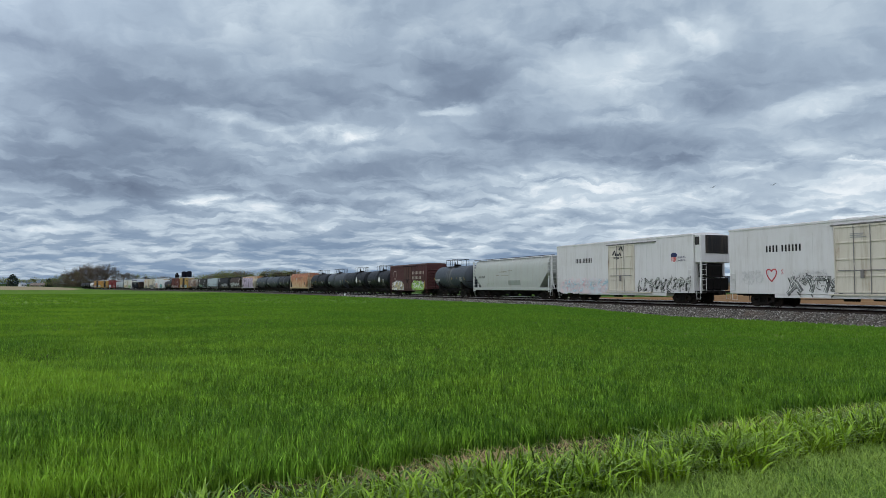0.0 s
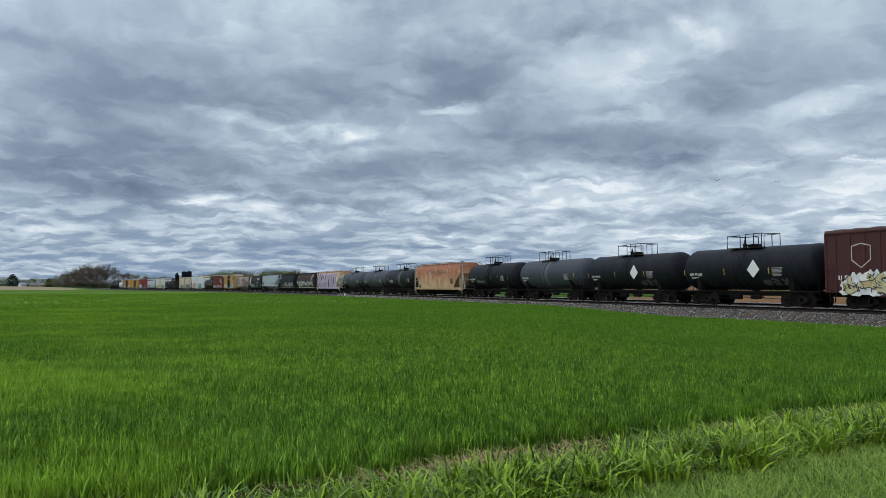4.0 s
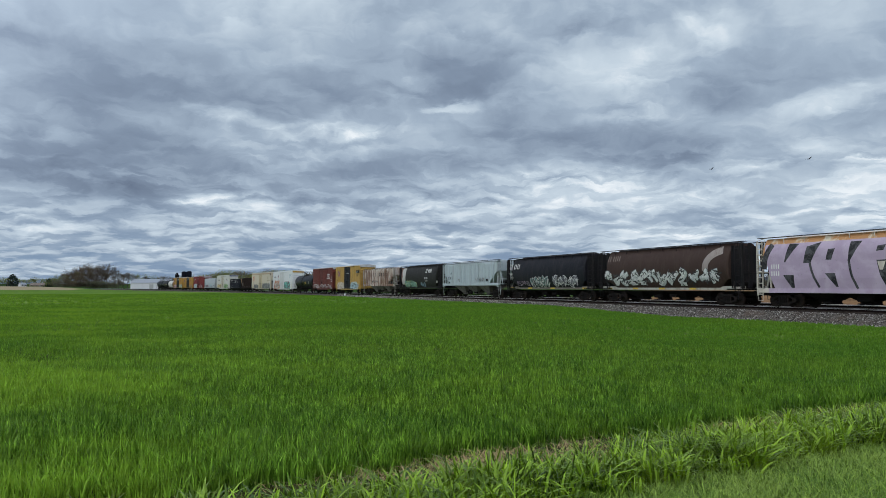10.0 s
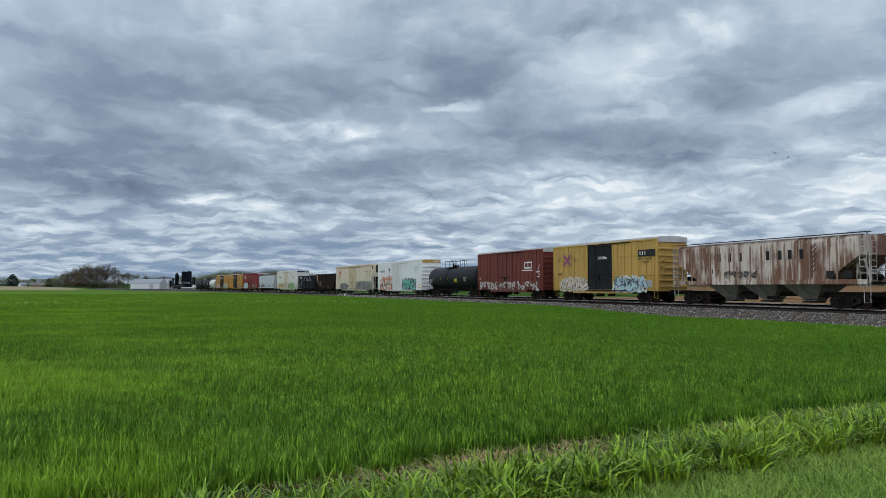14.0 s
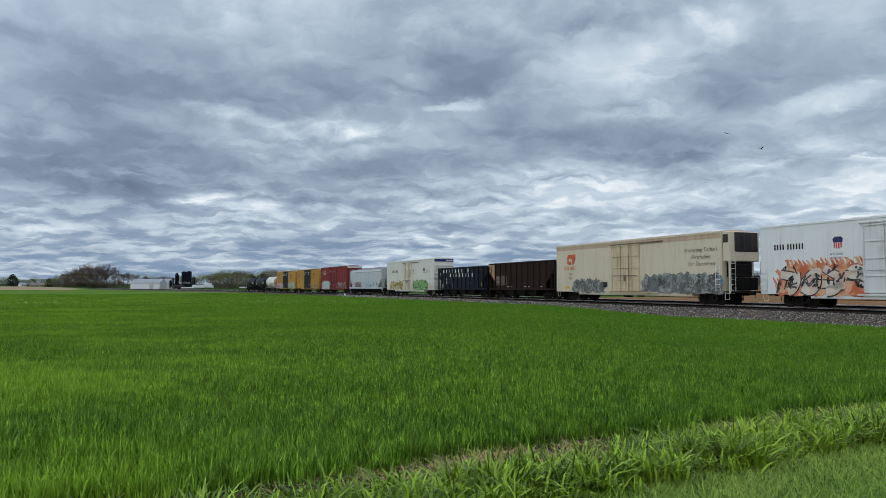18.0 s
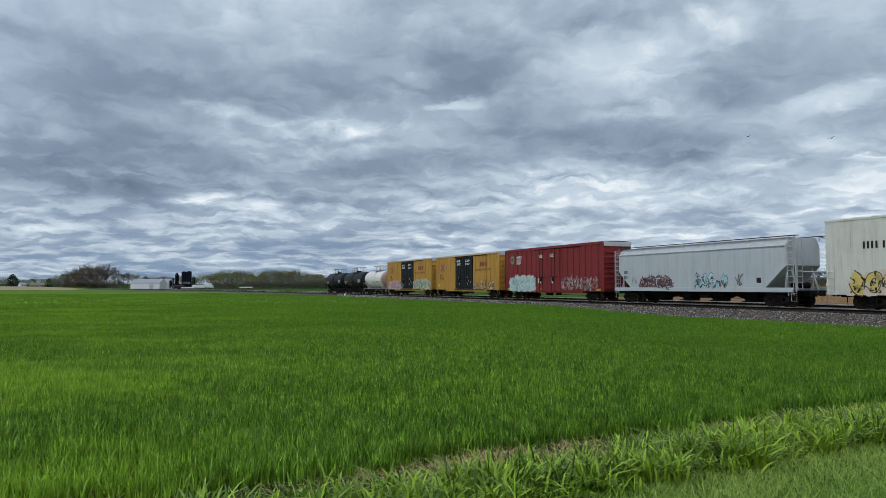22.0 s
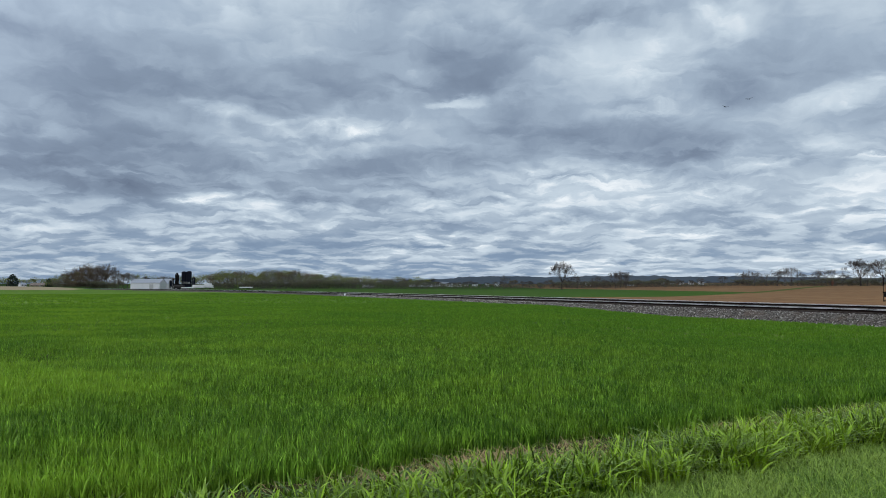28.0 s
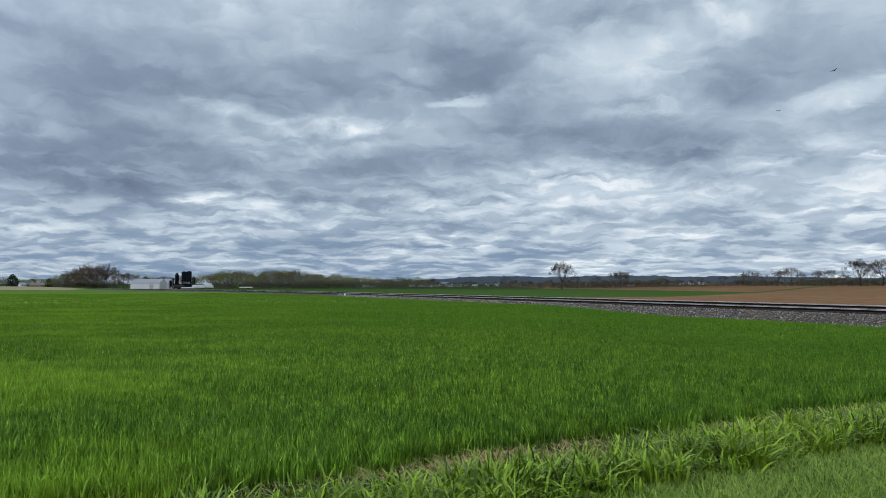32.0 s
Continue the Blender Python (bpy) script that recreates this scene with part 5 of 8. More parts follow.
    for u in np.arange(1.9, L - 1.4, 1.22):
        sheet(car, "panel_seam", u, u + 0.03, 1.3, 4.3, L, rust_line, wf, 0.007, 8)
    dim = paint("faded_brown_lettering", (0.17, 0.08, 0.05), grime=0.3)
    marks(car, 6.7, 3.1, L, wf, (7, 8, 2), 0.5, dim, "lettering", 0.3)
    marks(car, 1.5, 2.5, L, wf, (4,), 0.3, dim)
    marks(car, 1.5, 2.1, L, wf, (5,), 0.3, dim)
    flat_shape(car, [(5.9, 3.0), (6.3, 3.5), (6.6, 3.0)], L, wf, paint("pale_blue_emblem", (0.36, 0.4, 0.44), grime=0.4))
    sheet(car, "paint_patch", 13.6, 14.4, 1.75, 2.4, L, paint("dark_rust_patch", (0.10, 0.045, 0.03), grime=0.4), wf)

    # three grey tanks
    for qa, qb, mt, pl, bd, lab, refl in (
            (-73.6, -85.3, black_tank, (2.6, 7.4), None, "black tank car with a grey middle section", (0.5, 2.6, 4.6, 9.0)),
            (-60.0, -73.1, grey_tank, (4.0, 7.8), grey_tank, "grey tank car with dark band straps", (1.0, 8.2, 9.4, 12.2)),
            (-47.0, -59.5, grey_tank, (3.4, 7.6), grey_tank, "grey tank car with dark band straps", (6.7, 9.5, 12.0))):
        car, L, wf = tank_car(lab, qa, qb, mt, pl, bd, smear=grey_band)
        tank_marks(car, L, wf, 1.6, (4, 6), 0.24, reflect=refl, placard=9.9)

    # cream hopper with the huge lilac lettering
    m = Mat("cream_and_orange_hopper_paint")
    p = m.coord("Object")
    x, y, z = m.sep(p)
    st = m.noise(m.scaled(p, (0.9, 0.9, 0.2)), 1.2, 6, 0.65)[0]
    k = m.span(m.math("ADD", m.math("MULTIPLY", m.math("SUBTRACT", z, 3.3), 0.35), m.math("MULTIPLY", m.math("SUBTRACT", st, 0.5), 2.6)), 0.0, 0.35)
    c = m.mix(k, (0.56, 0.50, 0.37), (0.40, 0.20, 0.075))
    c = m.mix(m.span(m.noise(p, 1.2, 5)[0], 0.58, 0.8, 0.0, 0.5), c, (0.24, 0.13, 0.06))
    cream_orange = m.done(c, 0.75)
    pale_frame = paint("cream_frame", (0.60, 0.57, 0.50), (0.22, 0.14, 0.08), 0.4, 0.12)
    car, L, wf = covered_hopper("cream and orange covered hopper car with giant lilac graffiti letters", -27.9, -45.3, cream_orange, flow_w, 1.08, 4.5, 0.7, 2.3, 2.0, 4, pale_frame, sill_mat=pale_frame)
    lilac = two_tone("spray_lilac", (0.34, 0.27, 0.36), (0.40, 0.33, 0.42), 0.6)
    sheet(car, "graffiti", 0.9, 15.1, 0.98, 4.12, L, lilac, wf, 0.012, 18, lambda k: 0.9 * (1 - k) ** 1.5, "giant lilac block letters")
    # the spray runs down over the sill
    sheet(car, "graffiti", 1.2, 15.9, 0.95, 1.235, L, lilac, lambda z: wf(1.08) + 0.032, 0.004, 1)
    # black notches, counters and joints that part the letters K, A, P, I and O
    bm = bmesh.new()
    for q in (
            ((2.87, 4.11), (3.61, 4.07), (2.63, 2.91), (2.54, 2.91)),
            ((2.46, 2.09), (3.28, 2.09), (3.28, 1.27), (3.04, 1.27)),
            ((4.25, 3.86), (5.26, 4.10), (4.56, 2.82), (4.02, 2.83)),
            ((5.81, 3.62), (6.28, 3.65), (6.04, 2.97), (5.65, 2.98)),
            ((5.58, 2.16), (6.28, 2.16), (6.43, 1.34), (6.28, 1.34)),
            ((7.28, 4.01), (8.03, 4.01), (7.28, 2.86), (7.15, 2.86)),
            ((9.03, 3.67), (9.53, 3.73), (9.40, 3.40), (8.96, 3.37)),
            ((8.96, 2.86), (9.97, 2.88), (10.03, 2.04), (9.15, 2.04)),
            ((9.15, 2.04), (10.03, 2.04), (10.16, 1.21), (9.53, 1.20)),
            ((10.16, 4.00), (10.47, 4.02), (9.97, 2.88), (9.84, 2.88)),
            ((12.75, 3.32), (13.56, 3.33), (13.51, 1.86), (12.96, 1.86)),
            ((11.88, 3.95), (12.37, 4.05), (11.93, 3.07), (11.82, 3.07)),
    ):
        wedge_into(bm, q, L, wf, 0.020)
    for pts, w in (
            ([(4.48, 2.92), (4.64, 2.22), (5.11, 1.29)], 0.16),
            ([(7.21, 2.95), (7.34, 2.06), (7.71, 1.22)], 0.16),
            ([(11.88, 3.15), (11.88, 2.43), (12.26, 1.23)], 0.20),
            ([(14.76, 4.08), (14.81, 3.25), (15.09, 2.30), (15.71, 1.26)], 0.16),
            ([(1.48, 4.12), (0.98, 3.25), (0.90, 2.50)], 0.45),
    ):
        stroke_into(bm, rounded(pts), w, L, wf, 0.022)
    tagged(part("graffiti_gap", bm, spray_black, car, "black gaps between the letters"), kind="stuff")
    bm = bmesh.new()
    for q in (
            ((9.03, 2.77), (9.53, 2.80), (9.34, 2.30), (9.15, 2.30)),
            ((12.80, 3.28), (13.07, 3.27), (12.96, 2.53), (12.86, 2.53)),
    ):
        wedge_into(bm, q, L, wf, 0.027)
    part("graffiti_cream", bm, pale_frame, car)
    marks(car, 1.5, 2.5, L, lambda z: wf(z) + 0.01, (4,), 0.3, LETTER_WHITE)
    marks(car, 1.5, 2.05, L, lambda z: wf(z) + 0.01, (4,), 0.3, LETTER_WHITE)
    graffiti(car, 15.2, 16.3, 3.2, 3.9, L, wf, LETTER_RED, LETTER_RED, 3, 14, 0.05)

    # cylindrical grain hoppers and the ribbed one between them
    brown_cyl = paint("dark_brown_hopper_paint", (0.050, 0.031, 0.026), (0.07, 0.05, 0.038), 0.45, 0.08)
    black_cyl = paint("black_hopper_paint", (0.013, 0.014, 0.019), (0.04, 0.036, 0.036), 0.35, 0.02)
    dark_frame = paint("black_end_frame", (0.016, 0.016, 0.018), (0.05, 0.04, 0.035), 0.4, 0.05)
    cyl = dict(z0=1.22, zt=4.42, inset=1.35, slope=1.2, rise=0.7, bays=4, frame=dark_frame, cage=True)
    car, L, wf = covered_hopper("dark brown cylindrical grain hopper car with white graffiti", -9.5, -26.8, brown_cyl, cyl_w, sill_mat=paint("pale_side_sill", (0.44, 0.43, 0.38), (0.15, 0.1, 0.06), 0.5, 0.15), **cyl)
    graffiti(car, 0.9, 15.4, 1.4, 2.75, L, wf, two_tone("spray_pale_grey", (0.55, 0.57, 0.55), (0.36, 0.40, 0.38)), spray_black, 12, 15, 0.38, shine=spray_white)
    marks(car, 1.5, 3.55, L, wf, (2, 4), 0.45, paint("ghost_lettering", (0.17, 0.135, 0.12), grime=0.3), "lettering")
    flat_leaf = paint("faded_emblem", (0.30, 0.26, 0.24), grime=0.5)
    bm = bmesh.new()
    stroke_into(bm, rounded([(15.3, 4.0), (14.3, 3.7), (13.75, 3.1), (13.7, 2.5)]), 0.6, L, wf, 0.008)
    part("emblem", bm, flat_leaf, car)
    for u in (1.0, 4.6, 8.0, 11.6):
        sheet(car, "reflector", u, u + 0.7, 1.12, 1.26, L, YELLOW_MARK, lambda z: cyl_w(1.22) + 0.035, 0.006, 1)

    car, L, wf = covered_hopper("black cylindrical grain hopper car with white outlined graffiti", 8.4, -8.7, black_cyl, cyl_w, sill_mat=paint("worn_side_sill", (0.16, 0.15, 0.13), (0.1, 0.06, 0.04), 0.5, 0.2), **cyl)
    marks(car, 0.95, 3.25, L, wf, (2, 4), 0.55, paint("worn_white_lettering", (0.5, 0.5, 0.49), grime=0.5), "lettering")
    marks(car, 1.0, 2.6, L, wf, (4,), 0.26, LETTER_WHITE)
    marks(car, 1.0, 2.25, L, wf, (6,), 0.22, SLEEVE)
    graffiti(car, 5.5, 9.3, 1.35, 2.4, L, wf, two_tone("spray_night", (0.03, 0.05, 0.06), (0.10, 0.14, 0.13)), spray_white, 5, 16, 0.34, shine=two_tone("spray_mint", (0.2, 0.36, 0.33), (0.3, 0.42, 0.4)))
    graffiti(car, 10.0, 14.4, 1.35, 2.4, L, wf, two_tone("spray_dusk", (0.05, 0.05, 0.07), (0.2, 0.2, 0.22)), spray_white, 5, 17, 0.34)
    graffiti(car, 2.4, 5.2, 1.4, 2.0, L, wf, two_tone("spray_mauve", (0.20, 0.15, 0.22), (0.3, 0.25, 0.3)), spray_black, 6, 18, 0.1)
    for u in (0.4, 4.4, 9.0, 14.8):
        sheet(car, "reflector", u, u + 0.8, 1.12, 1.26, L, YELLOW_MARK, lambda z: cyl_w(1.22) + 0.035, 0.006, 1)

    sky_grey = paint("pale_blue_hopper_paint", (0.40, 0.47, 0.50), (0.2, 0.17, 0.13), 0.3, 0.05)
    dust = paint("dusty_bay", (0.19, 0.18, 0.165), (0.03, 0.027, 0.024), 0.6, 0.15)
    rib = dict(z0=1.62, zt=4.42, inset=0.65, slope=2.4, rise=1.6, bays=3, bay_top=1.66, bay_low=0.42)
    car, L, wf = covered_hopper("pale blue-grey three-bay ribbed covered hopper car", 27.1, 10.0, sky_grey, rib_w, frame=paint("pale_blue_end_frame", (0.46, 0.52, 0.54), grime=0.35), bay_mat=dust, ribs=[1.2 + 1.02 * k for k in range(15)], **rib)
    marks(car, 3.0, 2.95, L, lambda z: 1.56, (3,), 0.25, LETTER_BLACK)
    marks(car, 2.3, 2.3, L, lambda z: 1.56, (2, 2, 1), 0.34, LETTER_BLACK)
    for u in (5.3, 10.6, 11.5, 12.4):
        graffiti(car, u, u + 0.7, 1.95, 2.5, L, lambda z: 1.555, spray_grey, SLEEVE, 2, int(u * 10), 0.06)
    flat_shape(car, [(13.6, 2.0), (14.1, 2.0), (14.1, 2.3), (13.6, 2.3)], L, lambda z: 1.556, LETTER_BLACK, "data_panel")

    green_black = paint("worn_black_hopper_paint", (0.022, 0.022, 0.021), (0.05, 0.046, 0.04), 0.4, 0.05)
    car, L, wf = covered_hopper("worn black cylindrical grain hopper car with a red and white emblem", 44.5, 27.9, green_black, cyl_w, sill_mat=green_black, **cyl)
    marks(car, 11.2, 3.35, L, wf, (2, 4), 0.55, LETTER_WHITE, "lettering")
    marks(car, 10.9, 2.48, L, wf, (3, 4), 0.26, LETTER_WHITE)
    marks(car, 11.0, 2.1, L, wf, (6,), 0.28, SLEEVE)
    pale = paint("pale_emblem_panel", (0.44, 0.43, 0.41), (0.2, 0.17, 0.15), 0.4)
    sheet(car, "emblem", 1.3, 2.8, 1.7, 4.2, L, pale, wf, 0.008, 14, lambda k: 0.25 * math.sin(k * math.pi))
    bm = bmesh.new()
    for i in range(10):
        z0, z1 = 1.4 + i * 0.29, 1.4 + (i + 1) * 0.29
        e0, e1 = (1.9 - abs(z - 2.95) * 0.75 for z in (z0, z1))
        bm.faces.new([bm.verts.new((u - L / 2, -wf(z) - 0.013, z)) for u, z in ((1.28 if z0 > 1.9 else 1.05, z0), (max(e0, 1.1), z0), (max(e1, 1.1), z1), (1.28 if z1 > 1.9 else 1.05, z1))])
    part("emblem", bm, paint("faded_red_emblem", (0.17, 0.055, 0.045), grime=0.4), car)
    graffiti(car, 2.5, 7.3, 1.35, 2.2, L, wf, two_tone("spray_teal", (0.07, 0.19, 0.15), (0.16, 0.3, 0.24)), two_tone("spray_pale_green", (0.40, 0.50, 0.36), (0.3, 0.42, 0.38)), 4, 19, 0.3, cloud=two_tone("spray_deep_green", (0.05, 0.11, 0.08), (0.28, 0.34, 0.14), 1.2))
    graffiti(car, 9.1, 10.9, 1.35, 2.0, L, wf, two_tone("spray_steel_blue", (0.12, 0.22, 0.29), (0.2, 0.3, 0.36)), spray_black, 3, 20, 0.25)
    flat_shape(car, [(15.2, 1.9), (15.7, 1.9), (15.7, 2.2), (15.2, 2.2)], L, lambda z: wf(2.0) + 0.01, SLEEVE, "data_panel")

    # rust-stained white ribbed hopper
    m = Mat("rust_streaked_white_hopper_paint")
    p = m.coord("Object")
    x, y, z = m.sep(p)
    st = m.noise(m.scaled(p, (2.0, 2.0, 0.1)), 1.5, 6, 0.7)[0]
    big = m.noise(m.scaled(p, (0.35, 0.35, 0.25)), 1.3, 4, 0.6)[0]
    k = m.span(m.math("ADD", m.math("MULTIPLY", st, 0.9), m.math("MULTIPLY", big, 0.7)), 0.70, 0.88)
    c = m.mix(k, (0.47, 0.41, 0.36), (0.13, 0.060, 0.035))
    soo_paint = m.done(m.mix(m.span(m.noise(p, 6.0, 4)[0], 0.55, 0.75, 0.0, 0.5), c, (0.26, 0.20, 0.17)), 0.8)
    rust_rib = paint("rusted_rib", (0.26, 0.17, 0.13), (0.1, 0.05, 0.03), 0.5, 0.3)
    car, L, wf = covered_hopper("white three-bay ribbed hopper car with heavy rust streaks", 63.5, 46.6, soo_paint, rib_w, frame=paint("grey_end_frame", (0.40, 0.38, 0.36), (0.15, 0.09, 0.06), 0.5, 0.15), bay_mat=dust, ribs=[1.3 + 0.96 * k for k in range(15)], rib_mat=rust_rib, **rib)
    for u in (5.0, 6.0, 7.0, 9.4, 10.4, 11.2, 12.1):
        bm = bmesh.new()
        stroke_into(bm, [(u + 0.12, 3.1), (u + 0.12, 3.7)], 0.3, L, lambda z: 1.515, 0.01)
        part("lettering", bm, LETTER_BLACK, car)
    bm = bmesh.new()
    stroke_into(bm, [(13.0, 1.9), (13.0, 4.0)], 0.09, L, lambda z: 1.515, 0.01)
    for k in range(6):
        z = 2.2 + k * 0.3
        stroke_into(bm, [(13.3, z + 0.3), (13.0, z), (12.7, z + 0.3)], 0.1, L, lambda zz: 1.515, 0.012)
    part("wheat_emblem", bm, paint("brown_emblem", (0.10, 0.055, 0.045), grime=0.3), car)
    for k, u in enumerate((1.9, 2.8, 3.7, 4.4, 5.0)):
        marks(car, u, 2.3, L, lambda z: 1.515, (1,), 0.28, LETTER_BLACK)
    graffiti(car, 5.6, 8.6, 1.95, 2.45, L, lambda z: 1.56, spray_black, spray_black, 5, 21, 0.06)
    for u in (14.0, 15.2):
        flat_shape(car, [(u, 1.85), (u + 0.55, 1.85), (u + 0.55, 2.3), (u, 2.3)], L, lambda z: 1.515, LETTER_BLACK, "data_panel")

    # yellow and red boxcars
    yellow = paint("dull_yellow_boxcar_paint", (0.47, 0.295, 0.075), (0.17, 0.10, 0.045), 0.42, 0.08)
    galv = paint("galvanized_roof", (0.50, 0.51, 0.51), (0.25, 0.22, 0.2), 0.35, 0.05, metal=0.2)
    black_door = paint("black_plug_door", (0.010, 0.012, 0.016), (0.04, 0.038, 0.036), 0.4, 0.05, 0.55)
    car, L, wf = boxcar("dull yellow boxcar with a black plug door and pale blue graffiti", 81.1, 65.2, yellow, 5.36, (6.1, 9.75), black_door, [0.75 + 0.98 * k for k in range(16)], 1, galv, ribs=(2.3, 4.0), cap=galv)
    wl = lambda z: 1.565
    sheet(car, "name_plate", 13.5, 15.7, 3.85, 4.4, L, LETTER_BLACK, wl, 0.012, 1)
    marks(car, 13.75, 3.98, L, wl, (1, 1, 1), 0.3, LETTER_WHITE, "lettering", 0.35, 0.02)
    words(car, "Railcar Pooling", 13.4, 3.58, 0.3, L, wl, LETTER_BLACK, shear=0.3)
    words(car, "Experts", 14.0, 3.3, 0.3, L, wl, LETTER_BLACK, shear=0.3)
    cross_sign(car, 2.55, 3.9, L, wl)
    words(car, "next", 1.0, 4.05, 0.24, L, wl, LETTER_BLACK)
    words(car, "load", 1.0, 3.8, 0.24, L, wl, LETTER_BLACK)
    words(car, "any", 3.6, 4.05, 0.24, L, wl, LETTER_BLACK)
    words(car, "road", 3.6, 3.8, 0.24, L, wl, LETTER_BLACK)
    graffiti(car, 1.3, 6.0, 0.9, 2.2, L, wl, two_tone("spray_cream_white", (0.58, 0.56, 0.52), (0.42, 0.37, 0.34)), spray_black, 6, 22, 0.22, cloud=two_tone("spray_sand", (0.5, 0.36, 0.22), (0.5, 0.45, 0.4)))
    graffiti(car, 10.1, 14.5, 0.9, 2.2, L, wl, two_tone("spray_sky", (0.36, 0.50, 0.54), (0.30, 0.44, 0.52)), spray_black, 5, 23, 0.36, cloud=two_tone("spray_sky_two", (0.36, 0.50, 0.54), (0.52, 0.50, 0.44)))
    fine_print(car, 7.8, 4.0, L, lambda z: 1.6, 3, 1.4, 0.05, LETTER_WHITE)
    marks(car, 0.9, 2.45, L, wl, (2, 2), 0.26, LETTER_BLACK)
    flat_shape(car, [(14.6, 1.3), (15.3, 1.3), (15.3, 1.9), (14.6, 1.9)], L, wl, SLEEVE, "data_panel")

    red_brown = paint("oxide_red_boxcar_paint", (0.145, 0.030, 0.022), (0.05, 0.02, 0.017), 0.5, 0.1)
    car, L, wf = boxcar("oxide-red boxcar with pale graffiti along its foot", 98.8, 83.3, red_brown, 5.36, (5.6, 8.9), red_brown, [0.7 + 0.9 * k for k in range(17)], 1, galv, cap=galv)
    bm = bmesh.new()
    stroke_into(bm, [(11.75, 3.35), (11.75, 3.95), (13.3, 3.95), (13.3, 3.35), (11.75, 3.35)], 0.13, L, lambda z: 1.565, 0.012)
    stroke_into(bm, [(12.5, 3.4), (12.5, 3.9)], 0.13, L, lambda z: 1.565, 0.014)
    part("emblem", bm, LETTER_WHITE, car)
    fine_print(car, 11.2, 3.05, L, lambda z: 1.565, 1, 2.6, 0.1, LETTER_WHITE)
    graffiti(car, 0.4, 15.0, 0.9, 2.0, L, lambda z: 1.565, two_tone("spray_dusty_rose", (0.46, 0.38, 0.36), (0.30, 0.33, 0.34)), two_tone("spray_maroon_dark", (0.09, 0.05, 0.05), (0.2, 0.12, 0.11)), 14, 24, 0.2, shine=spray_white)
    graffiti(car, 14.2, 15.2, 2.2, 3.8, L, lambda z: 1.565, spray_white, red_brown, 1, 25, 0.1)
    marks(car, 0.6, 2.2, L, lambda z: 1.565, (2,), 0.25, LETTER_WHITE)

    # long black tank
    car, L, wf = tank_car("long black tank car with yellow reflectors and placard", 115.6, 99.5, black_tank, (4.9, 8.6), black_tank, R=1.52, zc=2.5)
    tank_marks(car, L, wf, 1.2, (4, 5), 0.22, reflect=(2.95, 5.4, 7.8, 10.7, 14.6), placard=12.9)
    sheet(car, "placard", 9.9, 10.8, 1.95, 2.4, L, YELLOW_MARK, wf, 0.012, 3)

    # white refrigerator car with teal and flame graffiti
    car, L, wf = reefer("clean white refrigerator car with flame and teal graffiti", 138.0, 117.8, (0.66, 0.68, 0.69), (7.6, 11.5), False, end_band=paint("ochre_end_band", (0.42, 0.26, 0.04), grime=0.2), grime=0.12, bar=paint("white_lock_bar", (0.5, 0.51, 0.51), grime=0.5))
    marks(car, 1.2, 3.72, L, wf, (4, 6), 0.36, LETTER_BLACK)
    shield(car, 5.65, 3.5, L, wf)
    words(car, "BUILDING", 5.4, 3.24, 0.2, L, wf, BLUE_MARK)
    words(car, "AMERICA", 5.45, 3.0, 0.2, L, wf, BLUE_MARK)
    flame = two_tone("spray_flame", (0.42, 0.10, 0.045), (0.52, 0.30, 0.18), 1.4)
    graffiti(car, 1.5, 7.8, 0.8, 2.7, L, wf, two_tone("spray_bone", (0.50, 0.47, 0.42), (0.47, 0.36, 0.3), 1.3), spray_black, 4, 26, 0.55, cloud=flame)
    bm = bmesh.new()
    rnd = random.Random(8)
    for k in range(20):
        u = 1.4 + 6.3 * k / 19
        stroke_into(bm, [(u, 2.4 - 1.2 * (k < 3)), (u - 0.15, 2.75 + rnd.uniform(0, 0.3) - 1.2 * (k < 3)), (u - 0.35, 2.95 + rnd.uniform(0, 0.2) - 1.2 * (k < 3))], 0.3, L, wf, 0.016, 0.95)
    part("graffiti_flame", bm, flame, car)
    teal = two_tone("spray_turquoise", (0.10, 0.42, 0.35), (0.14, 0.50, 0.42))
    graffiti(car, 12.0, 17.8, 0.85, 2.6, L, wf, teal, spray_black, 6, 27, 0.42, cloud=two_tone("spray_plum", (0.07, 0.06, 0.08), (0.2, 0.1, 0.13), 3.0))
    sky_line = paint("pale_blue_lettering", (0.20, 0.36, 0.46), grime=0.1)
    bm = bmesh.new()
    stroke_into(bm, [(17.1, 3.8), (19.3, 3.8), (19.3, 4.4), (17.1, 4.4), (17.1, 3.8)], 0.05, L, wf, 0.012)
    for a in range(3):
        for uu, zz in ((18.7, 4.6), (17.6, 3.65)):
            dx, dz = 0.22 * math.cos(a * math.pi / 3), 0.22 * math.sin(a * math.pi / 3)
            stroke_into(bm, [(uu - dx, zz - dz), (uu + dx, zz + dz)], 0.04, L, wf, 0.012)
    part("emblem", bm, sky_line, car)
    marks(car, 17.3, 4.0, L, wf, (4, 7), 0.2, sky_line, "lettering")
    flat_shape(car, [(19.3, 1.4), (19.65, 1.4), (19.65, 1.9), (19.3, 1.9)], L, wf, YELLOW_MARK, "data_panel")
    sheet(car, "reflector", 18.7, 19.8, 1.15, 1.27, L, YELLOW_MARK, wf, 0.012, 1)

    # cream refrigerator car
    cream_c = (0.56, 0.50, 0.39)
    car, L, wf = reefer("cream refrigerator car with an orange emblem and grey graffiti", 164.0, 140.8, cream_c, (9.3, 13.2), True, grime=0.3, dirt=(0.36, 0.25, 0.16), seams=False)
    part("top_band", boxes([(-L / 2 + 0.02, L / 2 - 0.8, -1.527, -1.523, 4.85, 5.2)]), paint("tan_top_band", (0.46, 0.34, 0.24), grime=0.3), car)
    orange = paint("orange_emblem", (0.52, 0.10, 0.025), grime=0.15)
